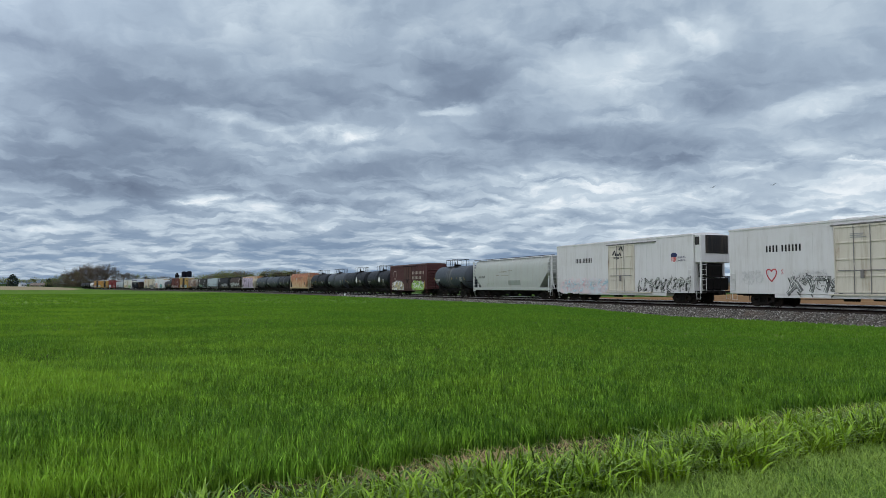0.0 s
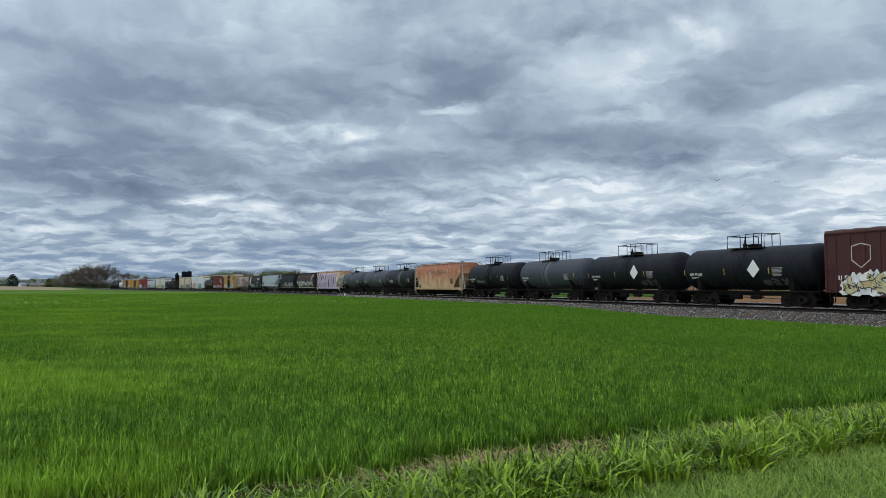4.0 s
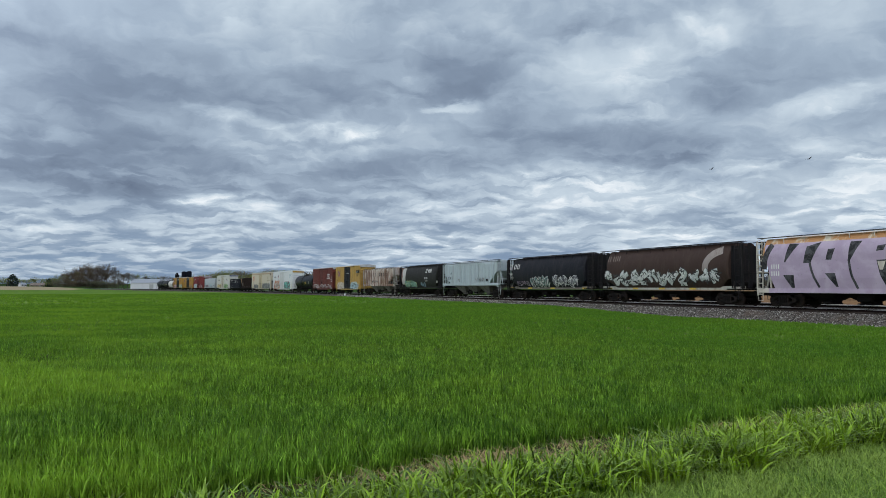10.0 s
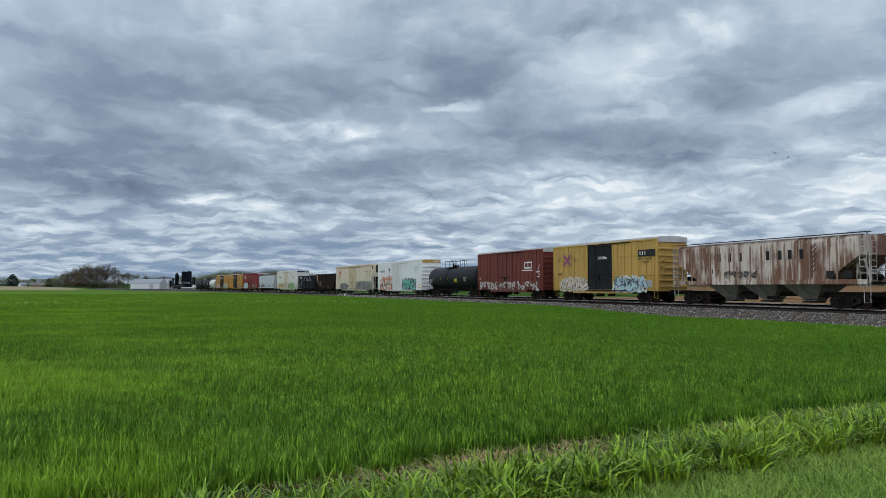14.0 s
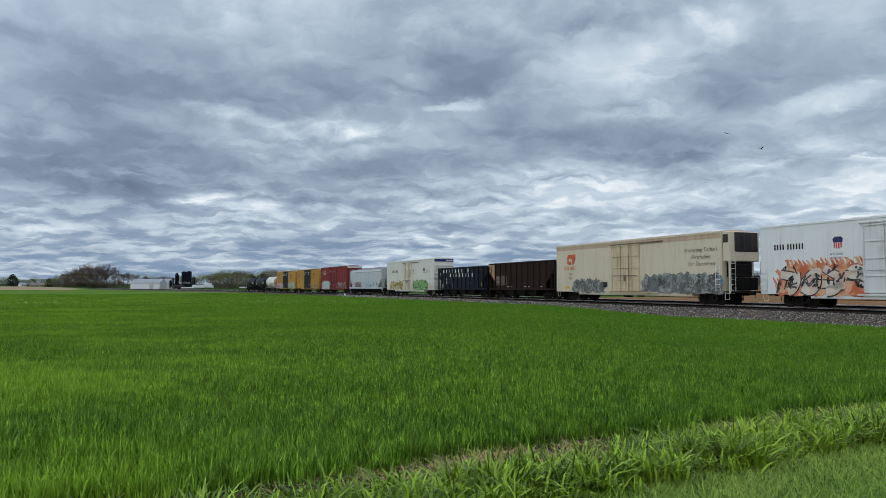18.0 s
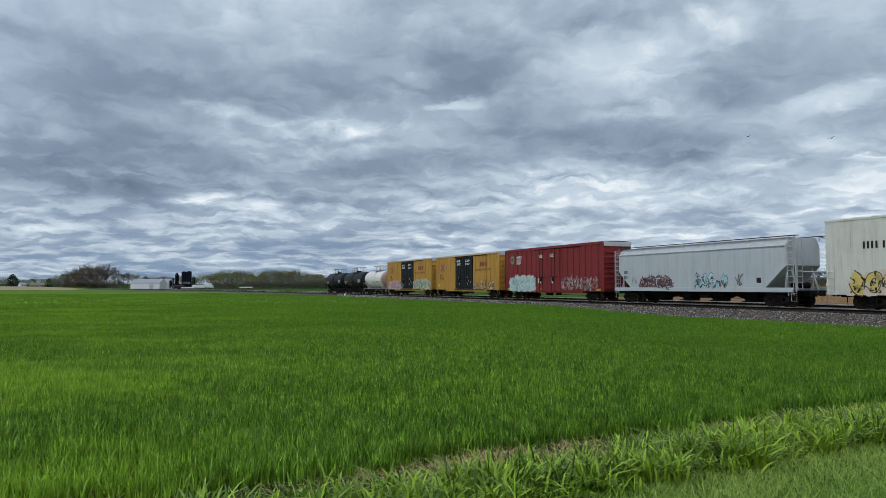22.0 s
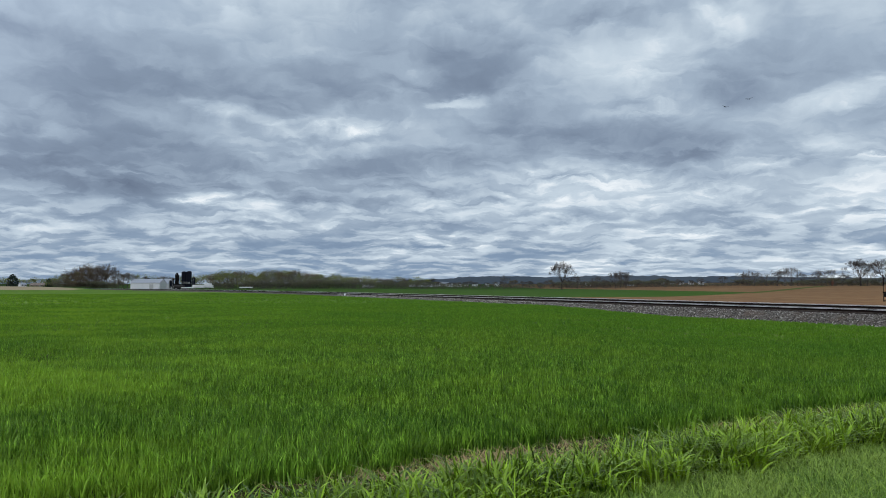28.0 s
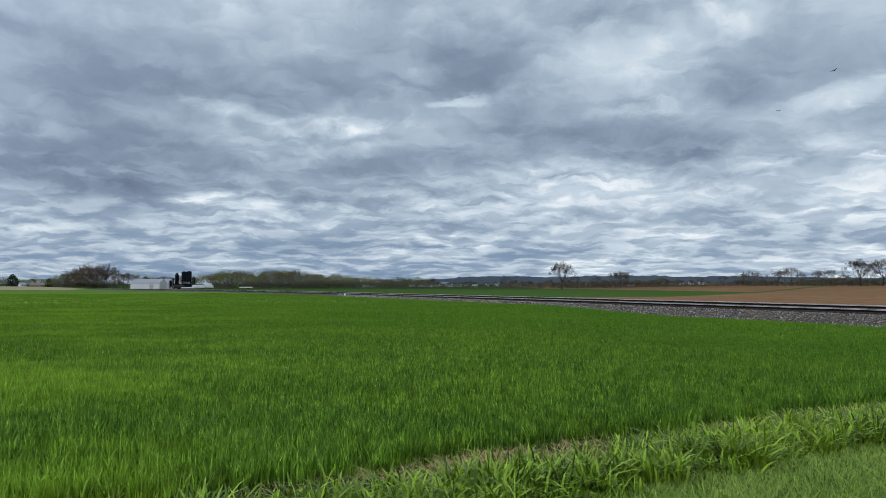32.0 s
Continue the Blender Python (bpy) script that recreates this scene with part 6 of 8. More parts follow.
    flat_shape(car, [(2.0, 3.6), (2.0, 4.2), (2.2, 4.42), (3.45, 4.42), (3.45, 4.0), (3.2, 3.5), (2.9, 3.45), (2.3, 3.45)], L, wf, orange)
    ring_shape(car, 2.45, 3.9, 0.2, L, wf, paint("cream_star", cream_c, grime=0.1), lift=0.018, n=6)
    flat_shape(car, [(2.75, 3.44), (2.85, 3.44), (2.85, 4.0), (2.75, 4.0)], L, wf, paint("cream_bar", cream_c, grime=0.1), lift=0.018)
    marks(car, 1.5, 2.93, L, wf, (4, 5), 0.34, orange, "lettering", 0.3)
    marks(car, 2.3, 2.42, L, wf, (4,), 0.26, paint("brown_lettering", (0.2, 0.11, 0.07), grime=0.2))
    marks(car, 2.3, 2.02, L, wf, (4,), 0.26, paint("brown_lettering_two", (0.2, 0.11, 0.07), grime=0.2))
    slog = paint("olive_lettering", (0.12, 0.125, 0.085), grime=0.2)
    words(car, "Protecting Today's", 18.55, 3.95, 0.46, L, wf, slog, shear=0.3)
    words(car, "Perishables", 19.3, 3.42, 0.46, L, wf, slog, shear=0.3)
    words(car, "For Tomorrow", 18.95, 2.9, 0.46, L, wf, slog, shear=0.3)
    for u0, u1, zt, sd, n in ((3.1, 8.0, 2.0, 28, 5), (13.5, 22.4, 2.3, 29, 9)):
        graffiti(car, u0, u1, 0.85, zt, L, wf, spray_grey, two_tone("spray_dark_grey", (0.06, 0.065, 0.06), (0.12, 0.13, 0.12)), n, sd, 0.42, cloud=spray_grey)
    graffiti(car, 21.3, 22.4, 1.2, 2.2, L, wf, two_tone("spray_blue_patch", (0.05, 0.2, 0.33), (0.1, 0.3, 0.4)), spray_grey, 2, 30, 0.3)
    sheet(car, "reflector", 1.6, 2.3, 1.15, 1.4, L, YELLOW_MARK, wf, 0.012, 1)
    flat_shape(car, [(7.9, 1.3), (8.6, 1.3), (8.6, 1.75), (7.9, 1.75)], L, wf, LETTER_BLACK, "data_panel", 0.025)
    sheet(car, "rust_stain", 9.0, 13.6, 0.87, 0.97, L, paint("orange_rust_sill", (0.30, 0.11, 0.05), grime=0.3), wf, 0.014, 1)

    # two open hoppers
    rust_brown = paint("rust_brown_hopper_paint", (0.024, 0.0125, 0.010), (0.012, 0.012, 0.013), 0.5, 0.25, 0.75)
    car, L, wf = open_hopper("rusty brown open hopper car with a tan corner panel", 179.2, 164.4, rust_brown, 3.98, [1.7 + 1.27 * k for k in range(10)])
    flat_shape(car, [(0.1, 3.9), (0.1, 3.1), (1.55, 2.0), (1.55, 3.9)], L, lambda z: 1.5, paint("tan_panel", (0.36, 0.22, 0.11), grime=0.3), "corner_panel", 0.006)
    sheet(car, "paint_patch", 1.85, 4.5, 1.5, 2.6, L, paint("brown_stencil_patch", (0.085, 0.05, 0.042), grime=0.3), lambda z: 1.5, 0.006, 1)
    for z in (2.2, 1.8):
        marks(car, 2.0, z, L, wf, (2, 2), 0.24, paint("pale_stencil_%d" % (z * 10), (0.36, 0.33, 0.3), grime=0.3), lift=0.008)
    for u in (4.6, 5.3, 8.5, 9.3, 11.9):
        sheet(car, "reflector", u, u + 0.5, 1.3, 1.38, L, SLEEVE, wf, 0.012, 1)
    black_gon = paint("black_open_hopper_paint", (0.008, 0.010, 0.018), (0.02, 0.021, 0.026), 0.35, 0.03, 0.55)
    car, L, wf = open_hopper("black open hopper car with white lettering blocks", 195.1, 179.7, black_gon, 3.8, [1.5 + 1.28 * k for k in range(11)])
    for k in range(9):
        if k != 7:
            marks(car, 2.0 + k * 0.98, 3.18, L, wf, (1,), 0.44, LETTER_WHITE, "lettering", fat=0.95)
    for k in range(8):
        marks(car, 4.2 + k * 0.98, 2.62, L, wf, (1,), 0.44, LETTER_WHITE, "lettering", fat=0.95)
    for z in (2.2, 1.75):
        marks(car, 3.0, z, L, wf, (2,), 0.26, LETTER_WHITE)
        marks(car, 3.9, z, L, wf, (2,), 0.26, LETTER_WHITE)
    stripes(car, L, wf, [(1.9, 1.4), (5.0, 1.25), (7.9, 1.25), (10.5, 1.25), (13.8, 1.25)], h=0.6)
    flat_shape(car, [(0.9, 2.9), (1.15, 2.9), (1.15, 3.2), (0.9, 3.2)], L, wf, SLEEVE, "data_panel")

    # off-white refrigerator car
    car, L, wf = reefer("off-white refrigerator car with yellow and green graffiti", 216.7, 196.5, (0.60, 0.60, 0.55), (7.8, 11.7), False, end_band=paint("navy_end_band", (0.015, 0.03, 0.13), grime=0.1), grime=0.3)
    marks(car, 2.5, 3.53, L, wf, (4, 6), 0.42, LETTER_BLACK)
    shield(car, 16.15, 3.2, L, wf)
    words(car, "BUILDING", 17.0, 3.6, 0.2, L, wf, BLUE_MARK)
    words(car, "AMERICA", 17.0, 3.35, 0.2, L, wf, BLUE_MARK)
    graffiti(car, 1.6, 7.6, 0.85, 2.2, L, wf, two_tone("spray_gold", (0.50, 0.38, 0.10), (0.52, 0.43, 0.16)), spray_black, 6, 31, 0.4, cloud=two_tone("spray_peach", (0.52, 0.40, 0.28), (0.5, 0.44, 0.42)))
    graffiti(car, 12.0, 17.9, 0.85, 2.3, L, wf, two_tone("spray_leaf", (0.10, 0.34, 0.06), (0.18, 0.44, 0.10)), spray_black, 6, 32, 0.36, cloud=two_tone("spray_moss", (0.12, 0.28, 0.08), (0.4, 0.34, 0.3)), shine=two_tone("spray_mint_light", (0.45, 0.55, 0.35), (0.4, 0.5, 0.3)))
    graffiti(car, 18.1, 19.6, 0.85, 2.0, L, wf, two_tone("spray_blush", (0.50, 0.42, 0.4), (0.5, 0.38, 0.18)), GREY_SEAM, 2, 33, 0.2)
    bm = bmesh.new()
    for u in (10.9, 12.2):
        stroke_into(bm, [(u + 0.33 * math.cos(a), 3.55 + 0.33 * math.sin(a)) for a in np.linspace(0, math.tau, 14)], 0.06, L, lambda z: 1.585, 0.012)
    part("spray_tag", bm, spray_black, car)

    # grey covered hopper
    pale_grey = paint("pale_grey_hopper_paint", (0.43, 0.47, 0.50), (0.26, 0.24, 0.2), 0.25, 0.02)
    car, L, wf = covered_hopper("pale grey curved-side covered hopper car with blue graffiti", 238.3, 218.9, pale_grey, curved_w, 1.12, 4.55, 0.75, 1.9, 1.6, 4, paint("pale_grey_frame", (0.42, 0.44, 0.45), grime=0.4))
    part("roof_ledge", tubes([[(-L / 2 + 0.8, -1.55, 4.02), (L / 2 - 0.8, -1.55, 4.02)]], 0.07, 6), pale_grey, car)
    marks(car, 1.6, 2.42, L, wf, (4,), 0.26, LETTER_BLACK)
    marks(car, 1.6, 1.98, L, wf, (4,), 0.26, LETTER_BLACK)
    graffiti(car, 3.8, 7.7, 1.15, 2.15, L, wf, two_tone("spray_wine", (0.12, 0.045, 0.06), (0.2, 0.09, 0.1)), spray_black, 4, 34, 0.36, cloud=two_tone("spray_wine_dark", (0.1, 0.045, 0.05), (0.2, 0.12, 0.13)), shine=pale_blue)
    graffiti(car, 10.2, 13.6, 1.15, 2.35, L, wf, two_tone("spray_ice", (0.26, 0.46, 0.53), (0.4, 0.55, 0.58)), spray_black, 5, 35, 0.24)
    graffiti(car, 2.7, 3.4, 1.5, 2.2, L, wf, spray_grey, SLEEVE, 2, 36, 0.06)
    graffiti(car, 14.2, 15.0, 1.3, 2.3, L, wf, spray_black, SLEEVE, 2, 37, 0.06)
    flat_shape(car, [(16.2, 1.6), (16.6, 1.6), (16.6, 1.95), (16.2, 1.95)], L, wf, LETTER_BLACK, "data_panel")

    # red boxcar
    red = paint("deep_red_boxcar_paint", (0.215, 0.020, 0.022), (0.07, 0.018, 0.018), 0.45, 0.06)
    car, L, wf = boxcar("deep red boxcar with double doors and sprayed graffiti", 258.8, 239.8, red, 5.4, (6.95, 11.7), red, [0.8 + 1.02 * k for k in range(18)], 2, red, zs=0.9, end_n=8, cap=galv, truck_in=2.4)
    wl = lambda z: 1.565
    ring_shape(car, 1.85, 4.3, 0.5, L, wl, paint("dark_emblem_ring", (0.10, 0.09, 0.06), grime=0.2), squash=1.05)
    ring_shape(car, 1.85, 4.3, 0.42, L, wl, paint("gold_emblem", (0.34, 0.27, 0.12), grime=0.3), inner=0.3, lift=0.02)
    for z, n in ((4.42, 8), (4.1, 7), (3.78, 7)):
        marks(car, 2.8, z, L, wl, (n,), 0.24, LETTER_WHITE, "lettering")
    graffiti(car, 1.3, 6.8, 0.85, 2.5, L, wl, two_tone("spray_powder_blue", (0.36, 0.50, 0.54), (0.42, 0.54, 0.52)), two_tone("spray_slate", (0.2, 0.28, 0.3), (0.3, 0.38, 0.38)), 5, 38, 0.4, cloud=two_tone("spray_powder", (0.36, 0.48, 0.51), (0.44, 0.47, 0.42)))
    graffiti(car, 12.0, 18.1, 0.9, 2.4, L, wl, spray_black, spray_white, 8, 39, 0.14, shine=LETTER_RED)
    for u in (0.7, 7.6, 18.0):
        sheet(car, "reflector", u, u + 0.6, 0.98, 1.16, L, YELLOW_MARK, wl, 0.012, 1)
    for u, z in ((7.7, 4.6), (9.9, 4.6)):
        fine_print(car, u, z, L, lambda zz: 1.59, 4, 0.8, 0.05, LETTER_WHITE)
    for u in (7.5, 7.9, 10.2):
        fine_print(car, u, 2.2, L, lambda zz: 1.59, 5, 0.3, 0.07, LETTER_WHITE)

    # two long yellow boxcars
    gold = paint("golden_yellow_boxcar_paint", (0.48, 0.26, 0.045), (0.20, 0.09, 0.03), 0.42, 0.08)
    for qa, qb, num in ((279.4, 260.4, 0), (300.2, 281.2, 1)):
        car, L, wf = boxcar("golden yellow boxcar with black double doors and %s" % ("brown and white tags" if not num else "purple and mint graffiti"), qa, qb, gold, 5.42, (6.75, 11.95), black_door, [0.7 + 1.0 * k for k in range(19)], 2, galv, zs=0.95, ribs=(2.25, 3.55, 4.6), end_n=6, cap=galv, truck_in=2.4)
        cross_sign(car, 2.4, 3.9, L, wl)
        for w, u, z in (("next", 0.95, 4.05), ("load", 0.95, 3.75), ("any", 3.35, 4.05), ("road", 3.35, 3.75)):
            words(car, w, u, z, 0.28, L, wl, LETTER_BLACK)
        marks(car, 1.5, 2.7, L, wl, (2, 2), 0.32, LETTER_BLACK)
        marks(car, 1.5, 2.3, L, wl, (2, 2, 2), 0.32, LETTER_BLACK)
        oxide = paint("oxide_emblem_%d" % num, (0.25, 0.06, 0.03), grime=0.2)
        bm = bmesh.new()
        for pts in ([(14.0, 4.1), (14.5, 4.1)], [(14.7, 4.1), (15.2, 4.1)], [(15.4, 4.1), (15.9, 4.1)]):
            stroke_into(bm, pts, 0.5, L, wl, 0.014)
        part("emblem", bm, oxide, car)
        words(car, "RAILCAR POOLING EXPERTS", 12.75, 3.3, 0.34, L, wl, LETTER_BLACK)
        for u, z in ((7.2, 4.7), (9.8, 4.7), (7.2, 4.3), (9.8, 4.3)):
            fine_print(car, u, z, L, lambda zz: 1.59, 3, 1.4, 0.055, LETTER_WHITE)
        for u, z in ((7.6, 2.3), (8.0, 2.0), (10.3, 2.4), (10.7, 2.0), (7.9, 1.6), (10.4, 1.6), (11.3, 1.8)):
            flat_shape(car, [(u, z), (u + 0.22, z), (u + 0.22, z + 0.25), (u, z + 0.25)], L, lambda zz: 1.59, SLEEVE, "door_placard")
        flat_shape(car, [(0.9, 1.3), (1.6, 1.3), (1.6, 1.7), (0.9, 1.7)], L, wl, YELLOW_MARK, "data_panel")
        if not num:
            for k in range(3):
                graffiti(car, 12.2 + k * 2.0, 13.8 + k * 2.0, 0.95, 2.2, L, wl, two_tone("spray_tag_mix_%d" % k, (0.55, 0.5, 0.44), (0.12, 0.08, 0.06), 3.0), two_tone("spray_brown_%d" % k, (0.08, 0.045, 0.03), (0.12, 0.08, 0.05)), 2, 40 + k, 0.2)
        else:
            graffiti(car, 0.5, 7.0, 0.95, 2.2, L, wl, two_tone("spray_violet_white", (0.60, 0.55, 0.60), (0.34, 0.14, 0.22)), two_tone("spray_indigo", (0.04, 0.03, 0.09), (0.1, 0.06, 0.14)), 9, 44, 0.2, cloud=two_tone("spray_soft_pink", (0.5, 0.42, 0.42), (0.45, 0.25, 0.2)), shine=LETTER_RED)
            graffiti(car, 12.1, 18.8, 0.95, 2.4, L, wl, two_tone("spray_mint_white", (0.40, 0.52, 0.44), (0.20, 0.36, 0.30)), spray_black, 9, 45, 0.22, cloud=two_tone("spray_mint_gold", (0.40, 0.44, 0.36), (0.48, 0.38, 0.2)), shine=spray_white)
            graffiti(car, 6.9, 7.9, 1.0, 1.9, L, lambda z: 1.6, two_tone("spray_jade", (0.05, 0.24, 0.17), (0.1, 0.3, 0.22)), spray_black, 1, 46, 0.4)

    # the last three tanks
    m = Mat("white_tank_with_spill")
    p = m.coord("Object")
    x, y, z = m.sep(p)
    nz = m.noise(p, 0.8, 5, 0.6)[0]
    k = m.span(m.math("ADD", x, m.math("MULTIPLY", nz, 2.4)), 4.0, 5.6)
    c = m.mix(m.span(m.noise(m.scaled(p, (1.5, 1.5, 0.3)), 1.5, 5)[0], 0.52, 0.75, 0.0, 0.5), (0.56, 0.55, 0.52), (0.36, 0.33, 0.29))
    white_tank = m.done(m.mix(k, c, (0.22, 0.135, 0.10)), 0.6)
    car, L, wf = tank_car("white tank car with a brown stained end", 313.2, 301.4, white_tank, (3.7, 7.7), white_tank, paint("dirty_white_frame", (0.36, 0.34, 0.32), grime=0.5), rail_mat=paint("grey_railing", (0.30, 0.30, 0.30), grime=0.4))
    tank_marks(car, L, wf, 1.3, (4, 3), 0.24, LETTER_BLACK, placard=9.6)
    graffiti(car, 5.1, 5.8, 1.9, 2.4, L, wf, SLEEVE, spray_black, 2, 47, 0.06)
    for u in (7.2, 8.3):
        flat_shape(car, [(u, 2.1), (u + 0.4, 2.1), (u + 0.4, 2.35), (u, 2.35)], L, wf, LETTER_BLACK, "data_panel")
    for qa, qb in ((326.3, 314.3), (339.2, 327.3)):
        car, L, wf = tank_car("black tank car with white stencils and silver placard", qa, qb, black_tank, (3.8, 7.5), black_tank)
        tank_marks(car, L, wf, 1.4, (4, 4), 0.28, reflect=(3.4, 5.6, 8.3), placard=9.8)
        sheet(car, "placard", 9.9, 11.2, 2.2, 2.7, L, SLEEVE, wf, 0.011, 4)
        graffiti(car, 3.2, 6.0, 1.55, 2.0, L, wf, SLEEVE, spray_black, 5, int(qa), 0.05)


def cross_sign(car, u, z, L, wf):
    """A purple and red crossed-tracks sign."""
    bm, bm2 = bmesh.new(), bmesh.new()
    for s in (-1, 1):
        stroke_into(bm, [(u - 0.6, z - 0.5 * s), (u + 0.6, z + 0.5 * s)], 0.26, L, wf, 0.012)
        stroke_into(bm2, [(u - 0.6, z - 0.5 * s), (u + 0.6, z + 0.5 * s)], 0.08, L, wf, 0.02)
    part("crossing_emblem", bm, SPRAY_PURPLE, car)
    part("crossing_emblem", bm2, LETTER_RED, car)


SPRAY_PURPLE = paint("purple_emblem", (0.13, 0.08, 0.22), grime=0.2)


def key_train():
    for ob, qL, qR in CARS:
        L, qc = qL - qR, (qL + qR) / 2
        rows = []
        for i in range(65):
            t = i * 0.5
            sc = train_s(qc, t)
            ax, ay, _ = line_at(sc - 0.33 * L)
            bx, by, _ = line_at(sc + 0.33 * L)
            rows.append((t, pose((ax + bx) / 2, (ay + by) / 2, RAIL_Z, 0, 0, math.degrees(math.atan2(ay - by, ax - bx)))))
        walk(ob, rows)


# ---- crops and grasses ----
def leaf_material(name, dark, light, warm, rough=0.5, through=0.25, gloss=0.12, tufts=False, varied=False):
    m = Mat(name)
    p = m.coord("Object")
    isl = m.node("ShaderNodeNewGeometry").outputs["Random Per Island"]
    big, mid = m.noise(p, 0.07, 3)[0], m.noise(p, 0.7, 4)[0]
    c = m.mix(m.math("POWER", isl, 1.6), dark, light)
    own = m.node("ShaderNodeObjectInfo").outputs["Random"]
    c = m.mix(1.0, c, m.mix(own, (0.72, 0.72, 0.74), (1.3, 1.28, 1.16)), "MULTIPLY") if varied else c
    c = m.mix(m.span(m.math("ADD", m.math("MULTIPLY", big, 0.6), m.math("MULTIPLY", mid, 0.5)), 0.42, 0.72, 0.0, 0.55), c, warm)
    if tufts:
        # stronger and weaker growth: patches, drill bands and the paler, thinner west end
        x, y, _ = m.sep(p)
        tuft_shade = m.noise(m.scaled(p, (1.0, 0.5, 1.0)), 5.5, 3, 0.6)[0]
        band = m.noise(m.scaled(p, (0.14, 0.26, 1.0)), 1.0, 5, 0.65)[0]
        plantlet_shade = m.noise(m.scaled(p, (1.0, 0.6, 1.0)), 15.0, 2, 0.6)[0]
        # shade in the gaps between plants and tufts, put into the leaf colour
        c = m.mix(m.span(plantlet_shade, 0.42, 0.60, 0.36, 0.0), c, tuple(0.4 * v for v in dark))
        c = m.mix(m.span(tuft_shade, 0.40, 0.60, 0.50, 0.0), c, tuple(0.30 * v for v in dark))
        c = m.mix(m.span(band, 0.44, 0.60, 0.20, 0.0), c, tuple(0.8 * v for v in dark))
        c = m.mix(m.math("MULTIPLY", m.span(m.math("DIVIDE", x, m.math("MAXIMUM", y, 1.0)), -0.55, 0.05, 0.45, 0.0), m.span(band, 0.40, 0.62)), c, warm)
        # darker towards the right
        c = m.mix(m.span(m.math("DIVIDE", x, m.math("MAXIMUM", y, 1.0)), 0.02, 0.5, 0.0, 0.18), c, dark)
    m.done(c, rough, spec=gloss)
    tr = m.node("ShaderNodeBsdfTranslucent", {"Color": c})
    mx = m.node("ShaderNodeMixShader", {0: through, 1: m.bsdf.outputs[0], 2: tr.outputs[0]})
    m.t.links.new(mx.outputs[0], m.out.inputs["Surface"])
    return m.mat


def blades(name, x, y, z, height, width, lean, rng, material, segs=2):
    """Many tapering, bending blades as one mesh: arrays of root places and sizes."""
    n = len(x)
    a = rng.uniform(0, 2 * math.pi, n)
    ca, sa = np.cos(a), np.sin(a)
    b = a + rng.uniform(0.9, 2.2, n)
    cb, sb = np.cos(b), np.sin(b)
    vs = []
    for k in range(segs + 1):
        f = k / segs
        bend = lean * height * f ** 1.8
        up = height * (f - 0.35 * np.clip(lean, 0, 1) * f ** 3)
        cx, cy, cz = x + cb * bend, y + sb * bend, z + up
        if k < segs:
            w = width * (1 - 0.45 * f) / 2 * (0.8 if k == 0 else 1.0)
            vs += [np.stack([cx - ca * w, cy - sa * w, cz], -1), np.stack([cx + ca * w, cy + sa * w, cz], -1)]
        else:
            vs.append(np.stack([cx, cy, cz], -1))
    m = 2 * segs + 1
    v = np.stack(vs, 1).reshape(-1, 3)
    base = np.arange(n)[:, None] * m
    tris = []
    for k in range(segs):
        i = 2 * k
        if k < segs - 1:
            tris += [(i, i + 1, i + 3), (i, i + 3, i + 2)]
        else:
            tris.append((i, i + 1, i + 2))
    f = (base[:, None, :] + np.array(tris)[None]).reshape(-1, 3)
    return mesh_object(name, v, f, material)


EDGE_P, EDGE_N = np.array([-2.06, 5.5]), np.array([0.5, -0.866])


def edge_dist(x, y):
    """Distance from the wheat's near edge; positive on the viewer's side."""
    return (x - EDGE_P[0]) * EDGE_N[0] + (y - EDGE_P[1]) * EDGE_N[1] + 0.12 * np.sin(x * 1.7) + 0.07 * np.sin(x * 4.3 + 1)


def scatter(rng, r0, r1, density, half=0.60):
    n = int(density * half * (r1 * r1 - r0 * r0))
    r = np.sqrt(rng.uniform(r0 * r0, r1 * r1, n))
    a = rng.uniform(-half, half, n)
    return r * np.sin(a), r * np.cos(a)


def patchiness(x, y):
    return 0.5 + 0.16 * np.sin(x * 0.9 + 1.1 * np.sin(y * 0.6)) + 0.14 * np.sin(y * 1.3 + 1.4 * np.sin(x * 0.5)) + 0.12 * np.sin(x * 3.1 + y * 2.3 + 1.5 * np.sin(x * 1.3)) + 0.10 * np.sin(x * 7.3 - 1.7 * np.sin(y * 2.1)) * np.sin(y * 3.9 + x)


